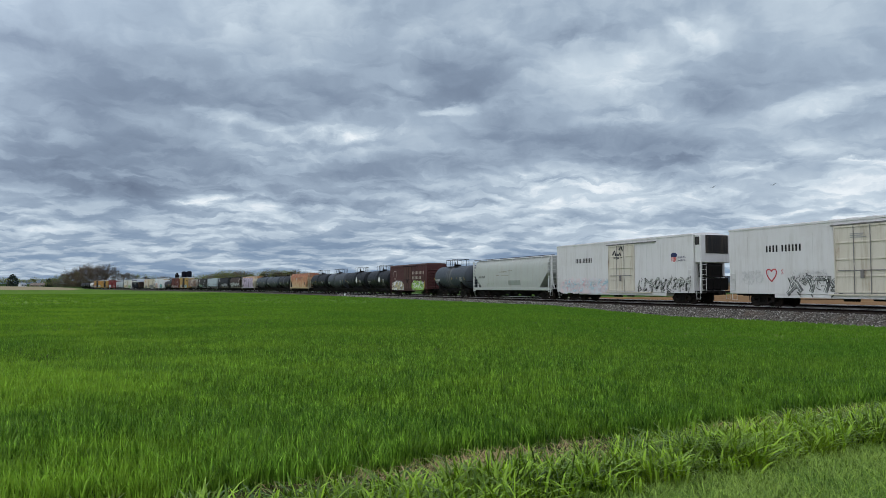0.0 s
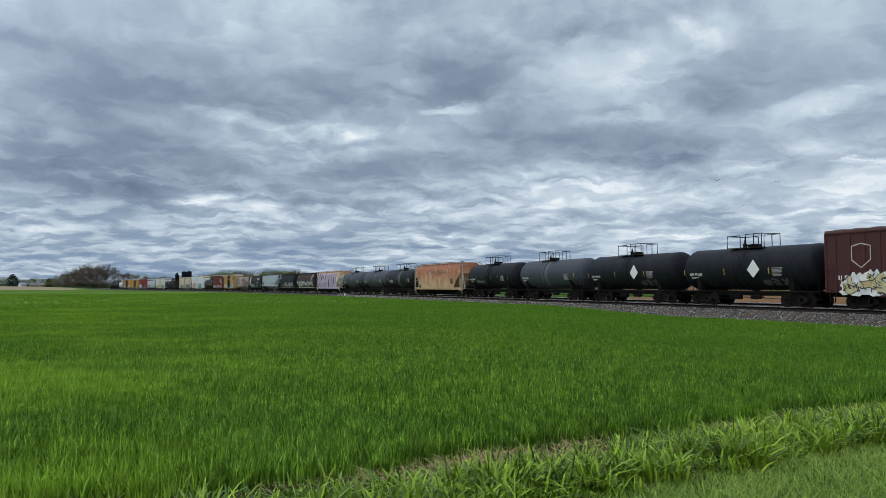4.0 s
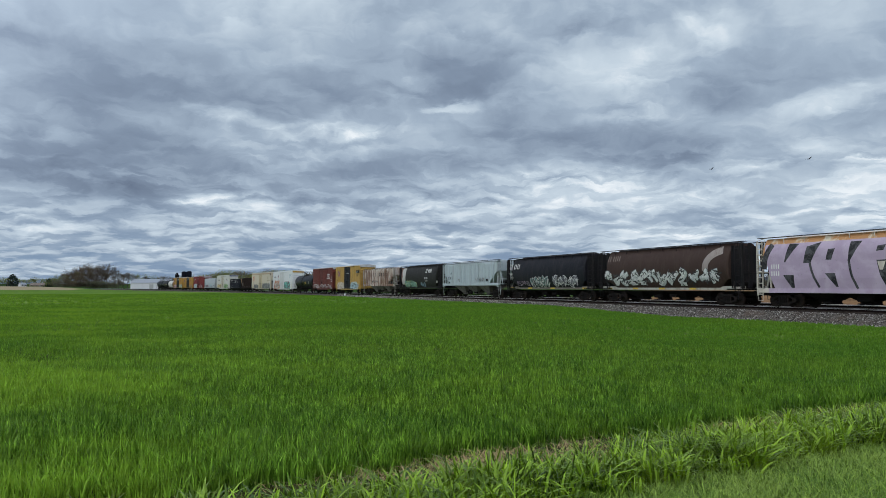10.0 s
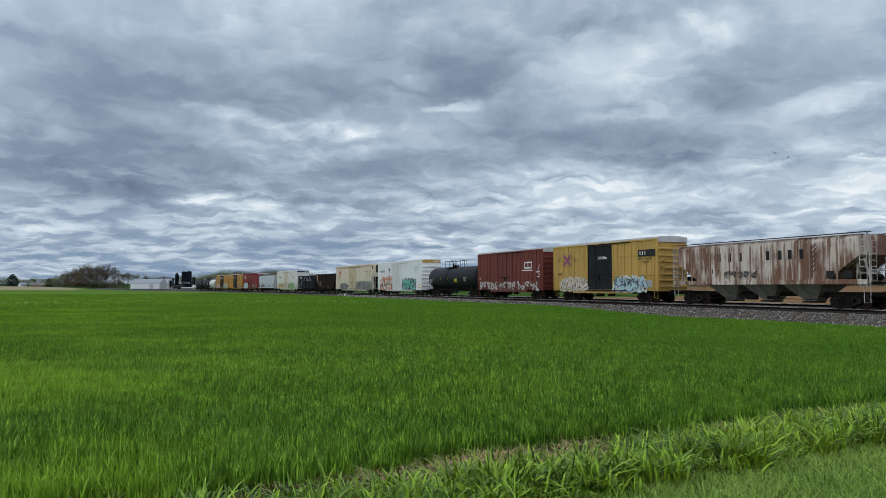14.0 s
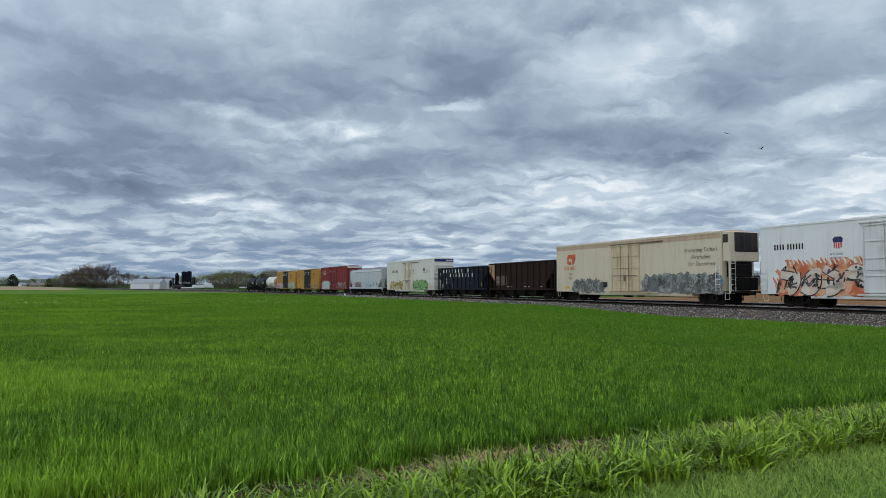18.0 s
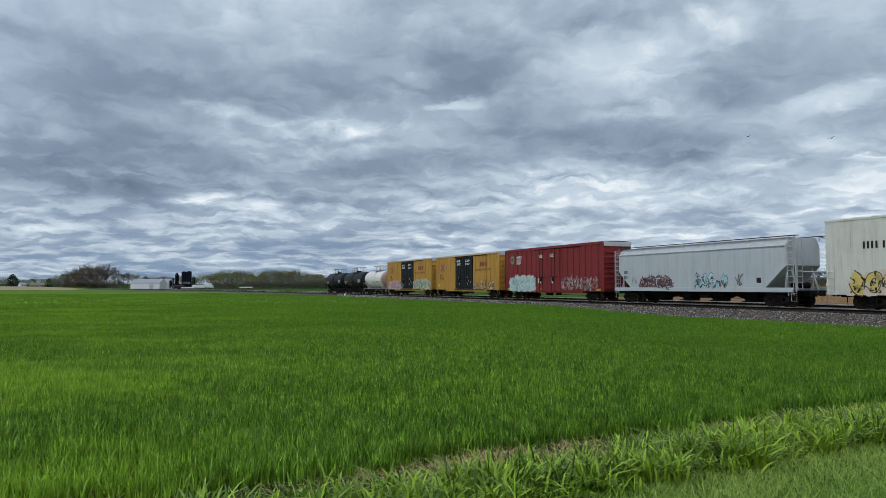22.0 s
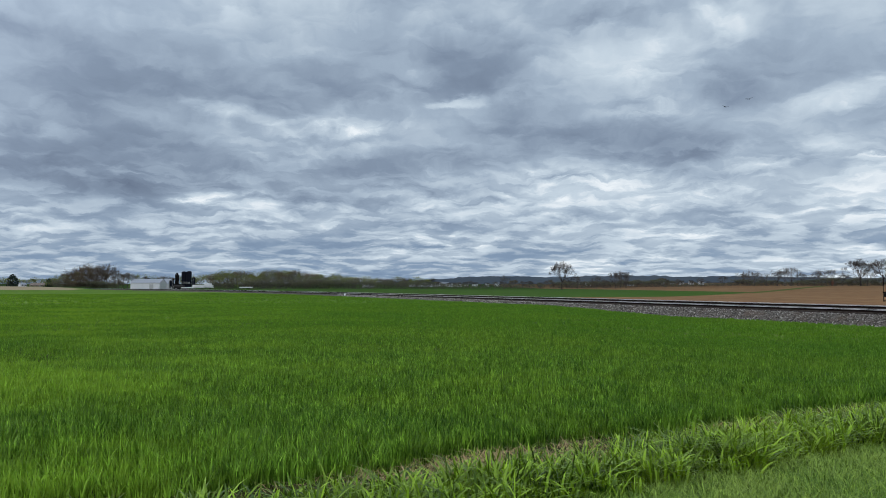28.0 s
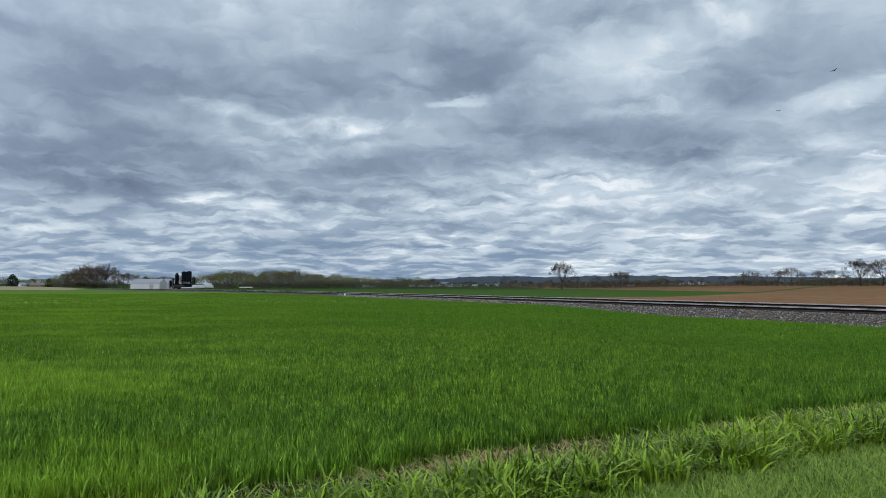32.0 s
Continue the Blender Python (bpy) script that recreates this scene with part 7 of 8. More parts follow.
def build_crops():
    rng = np.random.default_rng(5)
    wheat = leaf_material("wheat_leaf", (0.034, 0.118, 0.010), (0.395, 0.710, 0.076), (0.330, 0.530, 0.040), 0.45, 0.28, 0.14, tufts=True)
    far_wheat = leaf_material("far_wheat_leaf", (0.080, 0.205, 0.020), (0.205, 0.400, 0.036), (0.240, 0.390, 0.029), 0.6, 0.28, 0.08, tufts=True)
    for r0, r1, dens, wd, hh in ((4.5, 9, 2800, 0.0165, 0.28), (9, 16, 1400, 0.022, 0.24), (16, 30, 600, 0.034, 0.19), (30, 75, 150, 0.06, 0.17), (75, 190, 14, 0.16, 0.17)):
        cx, cy = scatter(rng, r0, r1, dens / 9, 0.575)
        k = rng.integers(5, 14, len(cx))
        gap = 0.026 + 0.0012 * r0
        x = np.repeat(cx, k) + rng.normal(0, gap, k.sum())
        y = np.repeat(cy, k) + rng.normal(0, gap, k.sum())
        vigour = np.repeat(rng.uniform(0.62, 1.16, len(cx)), k)
        off = line_offset(x, y)
        keep = (off < np.where(y > 66, -3.3, -3.55)) & (edge_dist(x, y) < -0.02)
        x, y, vigour = x[keep], y[keep], vigour[keep]
        pt = patchiness(x, y)
        thin = rng.uniform(0, 1, len(x)) < 0.55 + 0.5 * pt
        x, y, pt, vigour = x[thin], y[thin], pt[thin], vigour[thin]
        z = ground_z(x, y, off[keep][thin]) - 0.01
        h = hh * (0.70 + 0.46 * pt) * vigour * rng.uniform(0.78, 1.1, len(x))
        w, lean, rr = wd * rng.uniform(0.6, 1.3, len(x)), rng.uniform(0.02, 0.48, len(x)), np.hypot(x, y)
        far = rng.uniform(0, 1, len(x)) < np.interp(rr, (15, 31), (0, 1))
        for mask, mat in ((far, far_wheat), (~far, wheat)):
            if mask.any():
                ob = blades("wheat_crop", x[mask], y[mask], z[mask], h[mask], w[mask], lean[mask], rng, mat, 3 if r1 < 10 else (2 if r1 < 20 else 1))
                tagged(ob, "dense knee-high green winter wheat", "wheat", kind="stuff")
    # the field goes on, thinner, to the sides of the view
    n = 130000
    r, a = np.sqrt(rng.uniform(16, 1600, n)), rng.uniform(0.575, 2 * math.pi - 0.575, n)
    x, y = r * np.sin(a), r * np.cos(a)
    off = line_offset(x, y)
    keep = (off < -3.6) & (edge_dist(x, y) < -0.02)
    x, y, off = x[keep], y[keep], off[keep]
    ob = blades("wheat_crop", x, y, ground_z(x, y, off) - 0.01, rng.uniform(0.15, 0.28, len(x)), rng.uniform(0.03, 0.06, len(x)), rng.uniform(0.05, 0.5, len(x)), rng, far_wheat, 1)
    tagged(ob, "green winter wheat at the sides of the field", "wheat", kind="stuff")
    # verge: bare straw strip, coarse broad-bladed grass, short turf
    def strip(density, d0, d1, xa=-3.5, xb=8.5):
        n = int(density * (xb - xa) * 1.155 * (d1 - d0))
        u = rng.uniform(xa, xb, n)
        d = rng.uniform(d0, d1, n)
        x = EDGE_P[0] + 0.866 * (u - EDGE_P[0]) * 1.155 + EDGE_N[0] * d
        y = EDGE_P[1] + 0.5 * (u - EDGE_P[0]) * 1.155 + EDGE_N[1] * d
        return x, y
    straw = leaf_material("dry_straw", (0.24, 0.18, 0.085), (0.46, 0.37, 0.19), (0.22, 0.13, 0.065), 0.8, 0.05)
    x, y = strip(1300, -0.05, 0.75)
    keep = rng.uniform(0, 1, len(x)) < np.clip(1.6 * (patchiness(x * 1.6 + 2, y * 1.6) - 0.42) + 0.55 * np.exp(-((x - 0.9) / 0.9) ** 2), 0.04, 1)
    x, y = x[keep], y[keep]
    ob = blades("dry_straw", x, y, ground_z(x, y, np.full(len(x), -50.0)) + 0.005, rng.uniform(0.04, 0.14, len(x)), rng.uniform(0.005, 0.011, len(x)), rng.uniform(1.2, 3.5, len(x)), rng, straw)
    tagged(ob, "matted dry straw along the crop's edge", "straw", kind="stuff")
    weed = leaf_material("verge_grass_leaf", (0.014, 0.046, 0.004), (0.290, 0.480, 0.032), (0.27, 0.41, 0.028), 0.34, 0.2, 0.2)
    x, y = strip(1100, 0.0, 0.75)
    keep = rng.uniform(0, 1, len(x)) < np.clip(0.12 + 0.13 * x, 0.08, 1)
    x, y = x[keep], y[keep]
    ob = blades("short_grass", x, y, ground_z(x, y, np.full(len(x), -50.0)), rng.uniform(0.05, 0.16, len(x)), rng.uniform(0.006, 0.012, len(x)), rng.uniform(0.2, 1.2, len(x)), rng, weed, 3)
    tagged(ob, "thin green grass growing through straw", "grass", kind="stuff")
    cx, cy = strip(76, 0.72, 1.60)
    k = rng.integers(12, 26, len(cx))
    x = np.repeat(cx, k) + rng.normal(0, 0.042, k.sum())
    y = np.repeat(cy, k) + rng.normal(0, 0.042, k.sum())
    hs = np.repeat(rng.uniform(0.17, 0.35, len(cx)), k) * rng.uniform(0.6, 1.15, k.sum())
    ob = blades("coarse_grass", x, y, ground_z(x, y, np.full(len(x), -50.0)), hs, rng.uniform(0.013, 0.028, len(x)), rng.uniform(0.15, 1.35, len(x)), rng, weed, 5)
    tagged(ob, "bright green clumps of coarse broad-bladed verge grass", "grass", kind="stuff")
    turf = leaf_material("turf_leaf", (0.060, 0.140, 0.018), (0.320, 0.480, 0.080), (0.35, 0.44, 0.10), 0.45, 0.25)
    x, y = strip(2800, 1.5, 4.2, -1.0, 7.0)
    keep = np.hypot(x, y) > 2.5
    x, y = x[keep], y[keep]
    ob = blades("turf", x, y, ground_z(x, y, np.full(len(x), -50.0)), rng.uniform(0.05, 0.13, len(x)), rng.uniform(0.005, 0.010, len(x)), rng.uniform(0.3, 1.4, len(x)), rng, turf)
    tagged(ob, "short mown green turf beside the road", "grass", kind="stuff")
    # the same turf goes on, thinner, round and behind the viewer
    n = 110000
    x, y = rng.uniform(-12, 12, n), rng.uniform(-9, 9.0, n)
    keep = edge_dist(x, y) > 1.5
    x, y = x[keep], y[keep]
    ob = blades("turf", x, y, ground_z(x, y, np.full(len(x), -50.0)), rng.uniform(0.05, 0.12, len(x)), rng.uniform(0.008, 0.016, len(x)), rng.uniform(0.3, 1.4, len(x)), rng, turf, 1)
    tagged(ob, "short mown green turf round the viewpoint", "grass", kind="stuff")


def build_ballast_stones():
    rng = np.random.default_rng(9)
    n = 26000
    s = rng.uniform(-25, 120, n) ** 1.0
    off = rng.uniform(-3.8, -1.5, n)
    slope_z = np.interp(off, (-3.75, -1.95, -1.4), (-0.95, RAIL_Z - 0.28, RAIL_Z - 0.26))
    x, y, _ = line_at(s, off)
    size = rng.uniform(0.022, 0.06, n) * np.interp(s, (-25, 30, 120), (0.9, 1.0, 1.7))
    octa = np.array([(1, 0, 0), (-1, 0, 0), (0, 1, 0), (0, -1, 0), (0, 0, 1), (0, 0, -1)], float)
    v = octa[None] * size[:, None, None] * rng.uniform(0.6, 1.25, (n, 6, 1)) + rng.normal(0, 0.12, (n, 6, 3)) * size[:, None, None]
    v += np.stack([x, y, slope_z + size * 0.3], -1)[:, None]
    t = np.array([(0, 2, 4), (2, 1, 4), (1, 3, 4), (3, 0, 4), (2, 0, 5), (1, 2, 5), (3, 1, 5), (0, 3, 5)])
    f = (np.arange(n)[:, None, None] * 6 + t[None]).reshape(-1, 3)
    ob = mesh_object("ballast_stones", v.reshape(-1, 3), f, ballast_material(True))
    tagged(ob, "loose grey and brown crushed track ballast", "gravel", kind="stuff")


# ---- trees ----
def grow(rng, height, spread, levels, trunk_frac=0.3, up=0.55, kids=(3, 5), r0=None, droop=0.0, first=0):
    """Segments (start, end, radius, radius) of a branching tree, and twig ends."""
    segs, tips = [], []

    def branch(p, d, length, radius, level):
        n = 6 if level == 0 else 3
        q = p
        for i in range(n):
            d = (d + Vector(rng.normal(0, 0.16, 3)) + Vector((0, 0, 0.05 - droop * level))).normalized()
            e = q + d * (length / n)
            ra, rb = radius * (1 - 0.7 * i / n), radius * (1 - 0.7 * (i + 1) / n)
            segs.append((q, e, ra, rb, level))
            q = e
            if level < levels:
                k = int(rng.integers(kids[0], kids[1])) if (i > first or level > 0) else 0
                for _ in range(k):
                    ang = rng.uniform(0, math.tau)
                    side = Vector((math.cos(ang), math.sin(ang), rng.uniform(-0.1, up)))
                    nd = (d * 0.55 + side * spread).normalized()
                    branch(q, nd, length * rng.uniform(0.42, 0.62) * (1.15 - 0.45 * i / n if level == 0 else 1.0), rb * 0.6, level + 1)
        tips.append(q)

    branch(Vector((0, 0, 0)), Vector((0, 0, 1)), height * 0.72, r0 or height * 0.022, 0)
    return segs, tips


def fork(rng, height, levels=5, trunk=0.34, limbs=5, open_a=0.75, wide=1.0, kids=(2, 4), stems=1):
    """A tree whose trunk parts into limbs that fork again and again into a rounded crown of fine twigs."""
    segs, tips = [], []

    def limb(p, d, length, radius, level):
        q = p
        n = 2 if level < 3 else 1
        for i in range(n):
            d = (d + Vector(rng.normal(0, 0.13, 3)) + Vector((0, 0, 0.07))).normalized()
            e = q + d * (length / n)
            segs.append((q, e, radius * (1 - 0.2 * i), radius * (0.8 - 0.2 * i), level))
            q = e
        if level >= levels:
            tips.append(q)
            return
        for _ in range(int(rng.integers(kids[0], kids[1]))):
            side = Vector(rng.normal(0, 1, 3))
            side = (side - d * side.dot(d)).normalized()
            limb(q, (d + side * rng.uniform(0.35, 0.85)).normalized(), length * rng.uniform(0.62, 0.86), radius * 0.58, level + 1)

    for s in range(stems):
        base = Vector((0, 0, 0)) if stems == 1 else Vector((rng.normal(0, 0.14 * height), rng.normal(0, 0.14 * height), 0))
        r0 = height * 0.024 / stems ** 0.5
        q = base
        for i in range(4):
            e = base + Vector((rng.normal(0, 0.006 * height), rng.normal(0, 0.006 * height), height * trunk * (i + 1) / 4))
            segs.append((q, e, r0 * (1 - 0.08 * i), r0 * (0.92 - 0.08 * i), 0))
            q = e
        for k in range(limbs):
            a = math.tau * (k + rng.uniform(0, 0.6)) / limbs
            t = open_a * rng.uniform(0.35, 1.25) if k else 0.1
            limb(q, Vector((math.cos(a) * math.sin(t) * wide, math.sin(a) * math.sin(t) * wide, math.cos(t))).normalized(), height * 0.21, r0 * 0.55, 1)
    return segs, tips


def wood_mesh(name, segs, material, minr):
    v, f = [], []
    for p, q, ra, rb, lv in segs:
        d = (q - p).normalized()
        a = d.cross(Vector((0.31, 0.2, 0.93))).normalized()
        b = d.cross(a)
        n = 5 if lv == 0 else 3
        base = len(v)
        for c, r in ((p, max(ra, minr)), (q, max(rb, minr))):
            for k in range(n):
                t = k * math.tau / n
                v.append(tuple(c + (a * math.cos(t) + b * math.sin(t)) * r))
        for k in range(n):
            f.append((base + k, base + (k + 1) % n, base + n + (k + 1) % n, base + n + k))
    me = bpy.data.meshes.new(name)
    me.from_pydata(v, [], f)
    me.materials.append(material)
    return me


def foliage_mesh(name, tips, rng, material, per, size, scatter_r):
    n = len(tips) * per
    c = np.repeat(np.array([tuple(t) for t in tips]), per, axis=0) + rng.normal(0, scatter_r, (n, 3))
    a = rng.normal(0, 1, (n, 3))
    a /= np.linalg.norm(a, axis=1)[:, None]
    b = np.cross(a, rng.normal(0, 1, (n, 3)))
    b /= np.linalg.norm(b, axis=1)[:, None]
    s = size * rng.uniform(0.5, 1.3, n)[:, None]
    v = np.stack([c - a * s, c + b * s * 0.7, c + a * s, c - b * s * 0.7], 1).reshape(-1, 3)
    f = np.arange(n * 4).reshape(-1, 4)
    ob = mesh_object(name, v, f, material)
    me = ob.data
    bpy.data.objects.remove(ob)
    return me


def tree_kind(label, seed, height, spread, levels, bark, minr, leaf=None, per=3, size=0.35, scat=0.5, kids=(3, 5), up=0.55, first=0, forked=None):
    rng = np.random.default_rng(seed)
    segs, tips = fork(rng, height, levels, **forked) if forked else grow(rng, height, spread, levels, up=up, kids=kids, first=first)
    top = max(q.z for _, q, _, _, _ in segs)
    k = height / top
    segs = [(p * k, q * k, a, b, l) for p, q, a, b, l in segs]
    tips = [t * k for t in tips]
    meshes = [("trunk", wood_mesh("trunk", [s for s in segs if s[4] == 0], bark, minr * 3)), ("crown", wood_mesh("crown", [s for s in segs if s[4] > 0], bark, minr))]
    if leaf:
        meshes.append(("foliage", foliage_mesh("foliage", tips, rng, leaf, per, size, scat)))
    return label, meshes


def plant(kind, px, dist, height_scale=1.0, rz=0.0, wide=1.0, group="trees", sink=0.0, label=None):
    """A tree in the direction of picture column px, dist metres away."""
    lab, meshes = kind
    if group == "hedgerow thickets":
        x = (px - 784) / 1291 * dist
        z = float(ground_z(np.array([x]), np.array([float(dist)]))[0]) - sink
        HEDGE.append((meshes, pose(x, dist, z, 0, 0, rz) @ Matrix.Diagonal((wide * height_scale, wide * height_scale, height_scale, 1))))
        return None
    x = (px - 784) / 1291 * dist
    ob = tagged(new("tree"), label or lab, "tree", group=group)
    for nm, me in meshes:
        part(nm, me, None, ob)
    z = float(ground_z(np.array([x]), np.array([float(dist)]))[0]) - sink
    ob.matrix_basis = pose(x, dist, z, 0, 0, rz) @ Matrix.Diagonal((wide * height_scale, wide * height_scale, height_scale, 1))
    return ob


HEDGE = []


def build_hedges():
    """All far thickets as one tangle of bare stems and one of small leaves."""
    for k, label in ((1, "tangled leafless hedgerow thickets between the fields"), (2, "sparse brown buds of the hedgerow thickets")):
        vs, fs, base, mat = [], [], 0, None
        for meshes, m in HEDGE:
            me = meshes[k][1]
            me = me.data if hasattr(me, "data") else me
            v = np.empty(len(me.vertices) * 3, np.float32)
            me.vertices.foreach_get("co", v)
            f = np.empty(len(me.loops), np.int32)
            me.loops.foreach_get("vertex_index", f)
            a = np.array(m)
            vs.append(v.reshape(-1, 3) @ a[:3, :3].T + a[:3, 3])
            fs.append(f.reshape(-1, 4) + base)
            base += len(me.vertices)
            mat = me.materials[0]
        ob = mesh_object("hedgerow", np.concatenate(vs), np.concatenate(fs), mat)
        tagged(ob, label, "hedgerow", kind="stuff")


def build_trees():
    bark = plain("grey_brown_bark", (0.058, 0.049, 0.043), 0.95)
    bark2 = plain("pale_bark", (0.105, 0.093, 0.080), 0.95)
    redbark = plain("reddish_twigs", (0.110, 0.080, 0.060), 0.95)
    bud = leaf_material("spring_buds", (0.115, 0.150, 0.042), (0.280, 0.330, 0.080), (0.22, 0.22, 0.08), 0.7, 0.25, varied=True)
    bud2 = leaf_material("brown_buds", (0.085, 0.068, 0.046), (0.18, 0.145, 0.085), (0.15, 0.112, 0.066), 0.8, 0.15, varied=True)
    fir = leaf_material("conifer_needles", (0.012, 0.022, 0.016), (0.028, 0.045, 0.030), (0.02, 0.03, 0.02), 0.7, 0.05)
    scrub_leaf = leaf_material("scrub_buds", (0.11, 0.115, 0.065), (0.20, 0.20, 0.11), (0.16, 0.15, 0.09), 0.8, 0.15)
    twig = leaf_material("dark_twig_tips", (0.07, 0.062, 0.055), (0.13, 0.115, 0.10), (0.10, 0.085, 0.075), 0.9, 0.05)
    dusk_twig = leaf_material("fine_dark_twigs", (0.035, 0.03, 0.027), (0.07, 0.06, 0.05), (0.055, 0.047, 0.04), 0.9, 0.05)
    lone = tree_kind("bare spreading field tree with a rounded crown", 3, 16.0, 1.05, 6, bark, 0.046, dusk_twig, 4, 0.09, 0.4, forked=dict(trunk=0.26, limbs=9, open_a=0.95))
    bare = [tree_kind("bare winter tree with a fine twiggy crown", 20 + i, 14.0, 0.62, 5, bark2 if i else bark, 0.05, bud2 if i == 2 else twig, 4, 0.11, 0.38, forked=dict(trunk=0.3, limbs=4 + i, open_a=0.6)) for i in range(3)]
    twiggy = [tree_kind("bare grey winter tree with a fine hazy crown", 70 + i, 14.0, 0.62, 6, bark2, 0.032, twig, 2, 0.07, 0.3, forked=dict(trunk=0.22, limbs=5 + i, open_a=0.72)) for i in range(3)]
    budding = [tree_kind("budding tree with thin yellow-green spring leaves", 30 + i, 15.0, 0.7, 4, bark2, 0.03, bud if i < 3 else bud2, 15, 0.25, 0.9, forked=dict(trunk=0.1, limbs=7, open_a=1.0)) for i in range(4)]
    russet = [tree_kind("leafless tree with dense red-brown twigs", 40 + i, 16.0, 0.8, 5, redbark, 0.07, bud2, 9, 0.15, 0.7, forked=dict(trunk=0.06, limbs=8, open_a=1.15, kids=(2, 4))) for i in range(2)]
    scrub = [tree_kind("tangled leafless hedgerow thicket", 50 + i, 6.0, 1.0, 3, bark2, 0.05, scrub_leaf, 8, 0.2, 0.55, forked=dict(trunk=0.03, limbs=3, open_a=1.0, stems=4)) for i in range(3)]
    rnd = random.Random(12)
    far = "far tree line"
    # left: brown copse, pale shrubs, conifer
    for px, h, k in ((104, 0.60, budding[2]), (114, 0.72, budding[0]), (122, 0.84, budding[3]), (131, 0.92, budding[1]), (143, 1.08, russet[0]), (153, 1.20, russet[1]), (163, 1.30, russet[0]), (172, 1.36, russet[1]), (180, 1.36, russet[0]), (186, 1.45, bare[0]), (190, 1.2, bare[1]), (96, 0.5, budding[2]), (139, 0.9, russet[1]), (158, 1.0, russet[0]), (170, 1.05, russet[0])):
        plant(k, px, 640 + rnd.uniform(-12, 12), h, rnd.uniform(0, 360), 1.15, "copse trees", 0.5)
    for px in range(100, 192, 7):
        plant(scrub[px % 2], px, 625, 1.0, px * 7.0, 1.5, "hedgerow thickets", 0.3)
    for px, h, k in ((203, 0.75, bare[1]), (211, 0.95, bare[2]), (219, 0.9, bare[1]), (227, 0.98, bare[2]), (236, 0.85, bare[1]), (206, 0.6, scrub[0]), (200, 0.9, scrub[1]), (214, 1.0, scrub[0])):
        plant(k, px, 590 + rnd.uniform(-8, 8), h, rnd.uniform(0, 360), 1.0, "copse trees", 0.3)
    conifer(fir, bark, 24, 700, 11.8)
    conifer(fir, bark, 88, 720, 7.0)
    for px in range(-5, 110, 9):
        plant(budding[rnd.randrange(2)], px, 900 + rnd.uniform(-20, 20), rnd.uniform(0.55, 0.8), rnd.uniform(0, 360), 1.4, far, 1.0)
    for px in range(245, 380, 12):
        plant(bare[rnd.randrange(3)] if rnd.random() < 0.5 else budding[rnd.randrange(4)], px, 760 + rnd.uniform(-20, 20), rnd.uniform(0.8, 1.0), rnd.uniform(0, 360), 1.2, far, 1.0)
    # the belt of budding trees behind the line
    px = 374.0
    while px < 770:
        top = np.interp(px, (374, 400, 440, 500, 530, 600, 640, 770), (0.95, 1.08, 0.92, 1.06, 0.95, 0.78, 0.72, 0.66))
        k = budding[rnd.randrange(4)] if rnd.random() < 0.75 and px < 600 or rnd.random() < 0.35 else bare[rnd.randrange(3)]
        plant(k, px, 610 + rnd.uniform(-18, 18), top * rnd.uniform(0.82, 1.08), rnd.uniform(0, 360), rnd.uniform(1.0, 1.3), far, 0.6)
        px += rnd.uniform(4.5, 8.0)
    for px in range(380, 960, 9):
        plant(scrub[rnd.randrange(3)], px + rnd.uniform(-4, 4), 585 + rnd.uniform(-12, 12), rnd.uniform(0.9, 1.4) if px < 650 else (rnd.uniform(0.8, 1.15) if px < 775 else rnd.uniform(0.5, 0.8)), rnd.uniform(0, 360), 1.4, "hedgerow thickets", 0.3)
    for px in [p for p in range(765, 1330, 6) if not 792 < p < 872 or p % 4 == 1]:
        plant(bare[rnd.randrange(3)] if rnd.random() < 0.85 else budding[3], px + rnd.uniform(-5, 5), 690 + rnd.uniform(-30, 30), rnd.uniform(0.34, 0.6) if px < 1180 else rnd.uniform(0.25, 0.42), rnd.uniform(0, 360), 1.2, far, 0.8)
    for px in range(985, 1190, 6):
        plant(scrub[rnd.randrange(3)], px + rnd.uniform(-4, 4), 670 + rnd.uniform(-15, 15), rnd.uniform(0.7, 1.2), rnd.uniform(0, 360), 1.4, "hedgerow thickets", 0.3)
    # single field trees
    plant(lone, 994, 400, 1.0, 130, 0.86, "field trees", 0.1)
    plant(twiggy[0], 891, 500, 0.72, 10, 1.0, "field trees", 0.1, "bare tree standing alone among low scrub")
    for px, h in ((1088, 0.85), (1098, 0.92), (1107, 0.8), (1022, 0.62), (1055, 0.66), (1070, 0.5)):
        plant(twiggy[rnd.randrange(3)], px, 480, h, rnd.uniform(0, 360), 0.85, "field trees", 0.2)
    # hedgerow along the top of the stubble
    for px in range(1180, 1572, 7):
        plant(scrub[rnd.randrange(3)], px + rnd.uniform(-3, 3), np.interp(px, (1010, 1300, 1570), (520, 430, 370)) + rnd.uniform(-8, 8), rnd.uniform(0.22, 0.4) if px < 1300 else rnd.uniform(0.32, 0.7), rnd.uniform(0, 360), 1.9, "hedgerow thickets", 0.2)
    for px, h, d in ((1312, 0.62, 420), (1326, 0.70, 415), (1334, 0.66, 410), (1375, 0.72, 405), (1388, 0.78, 400), (1399, 0.76, 400), (1420, 0.58, 400), (1440, 0.62, 395), (1452, 0.7, 390), (1470, 0.66, 390), (1490, 0.55, 385), (1355, 0.55, 405), (1280, 0.45, 430), (1240, 0.4, 440), (1200, 0.38, 450)):
        plant(twiggy[rnd.randrange(3)], px, d, h * 0.98, rnd.uniform(0, 360), 1.0, "hedgerow trees", 0.2)
    for px, h, d in ((1521, 0.98, 360), (1534, 0.72, 362), (1562, 0.96, 358), (1590, 1.0, 350)):
        plant(lone if h > 0.9 else twiggy[0], px, d, h * 0.9, rnd.uniform(0, 360), 1.1, "hedgerow trees", 0.2)
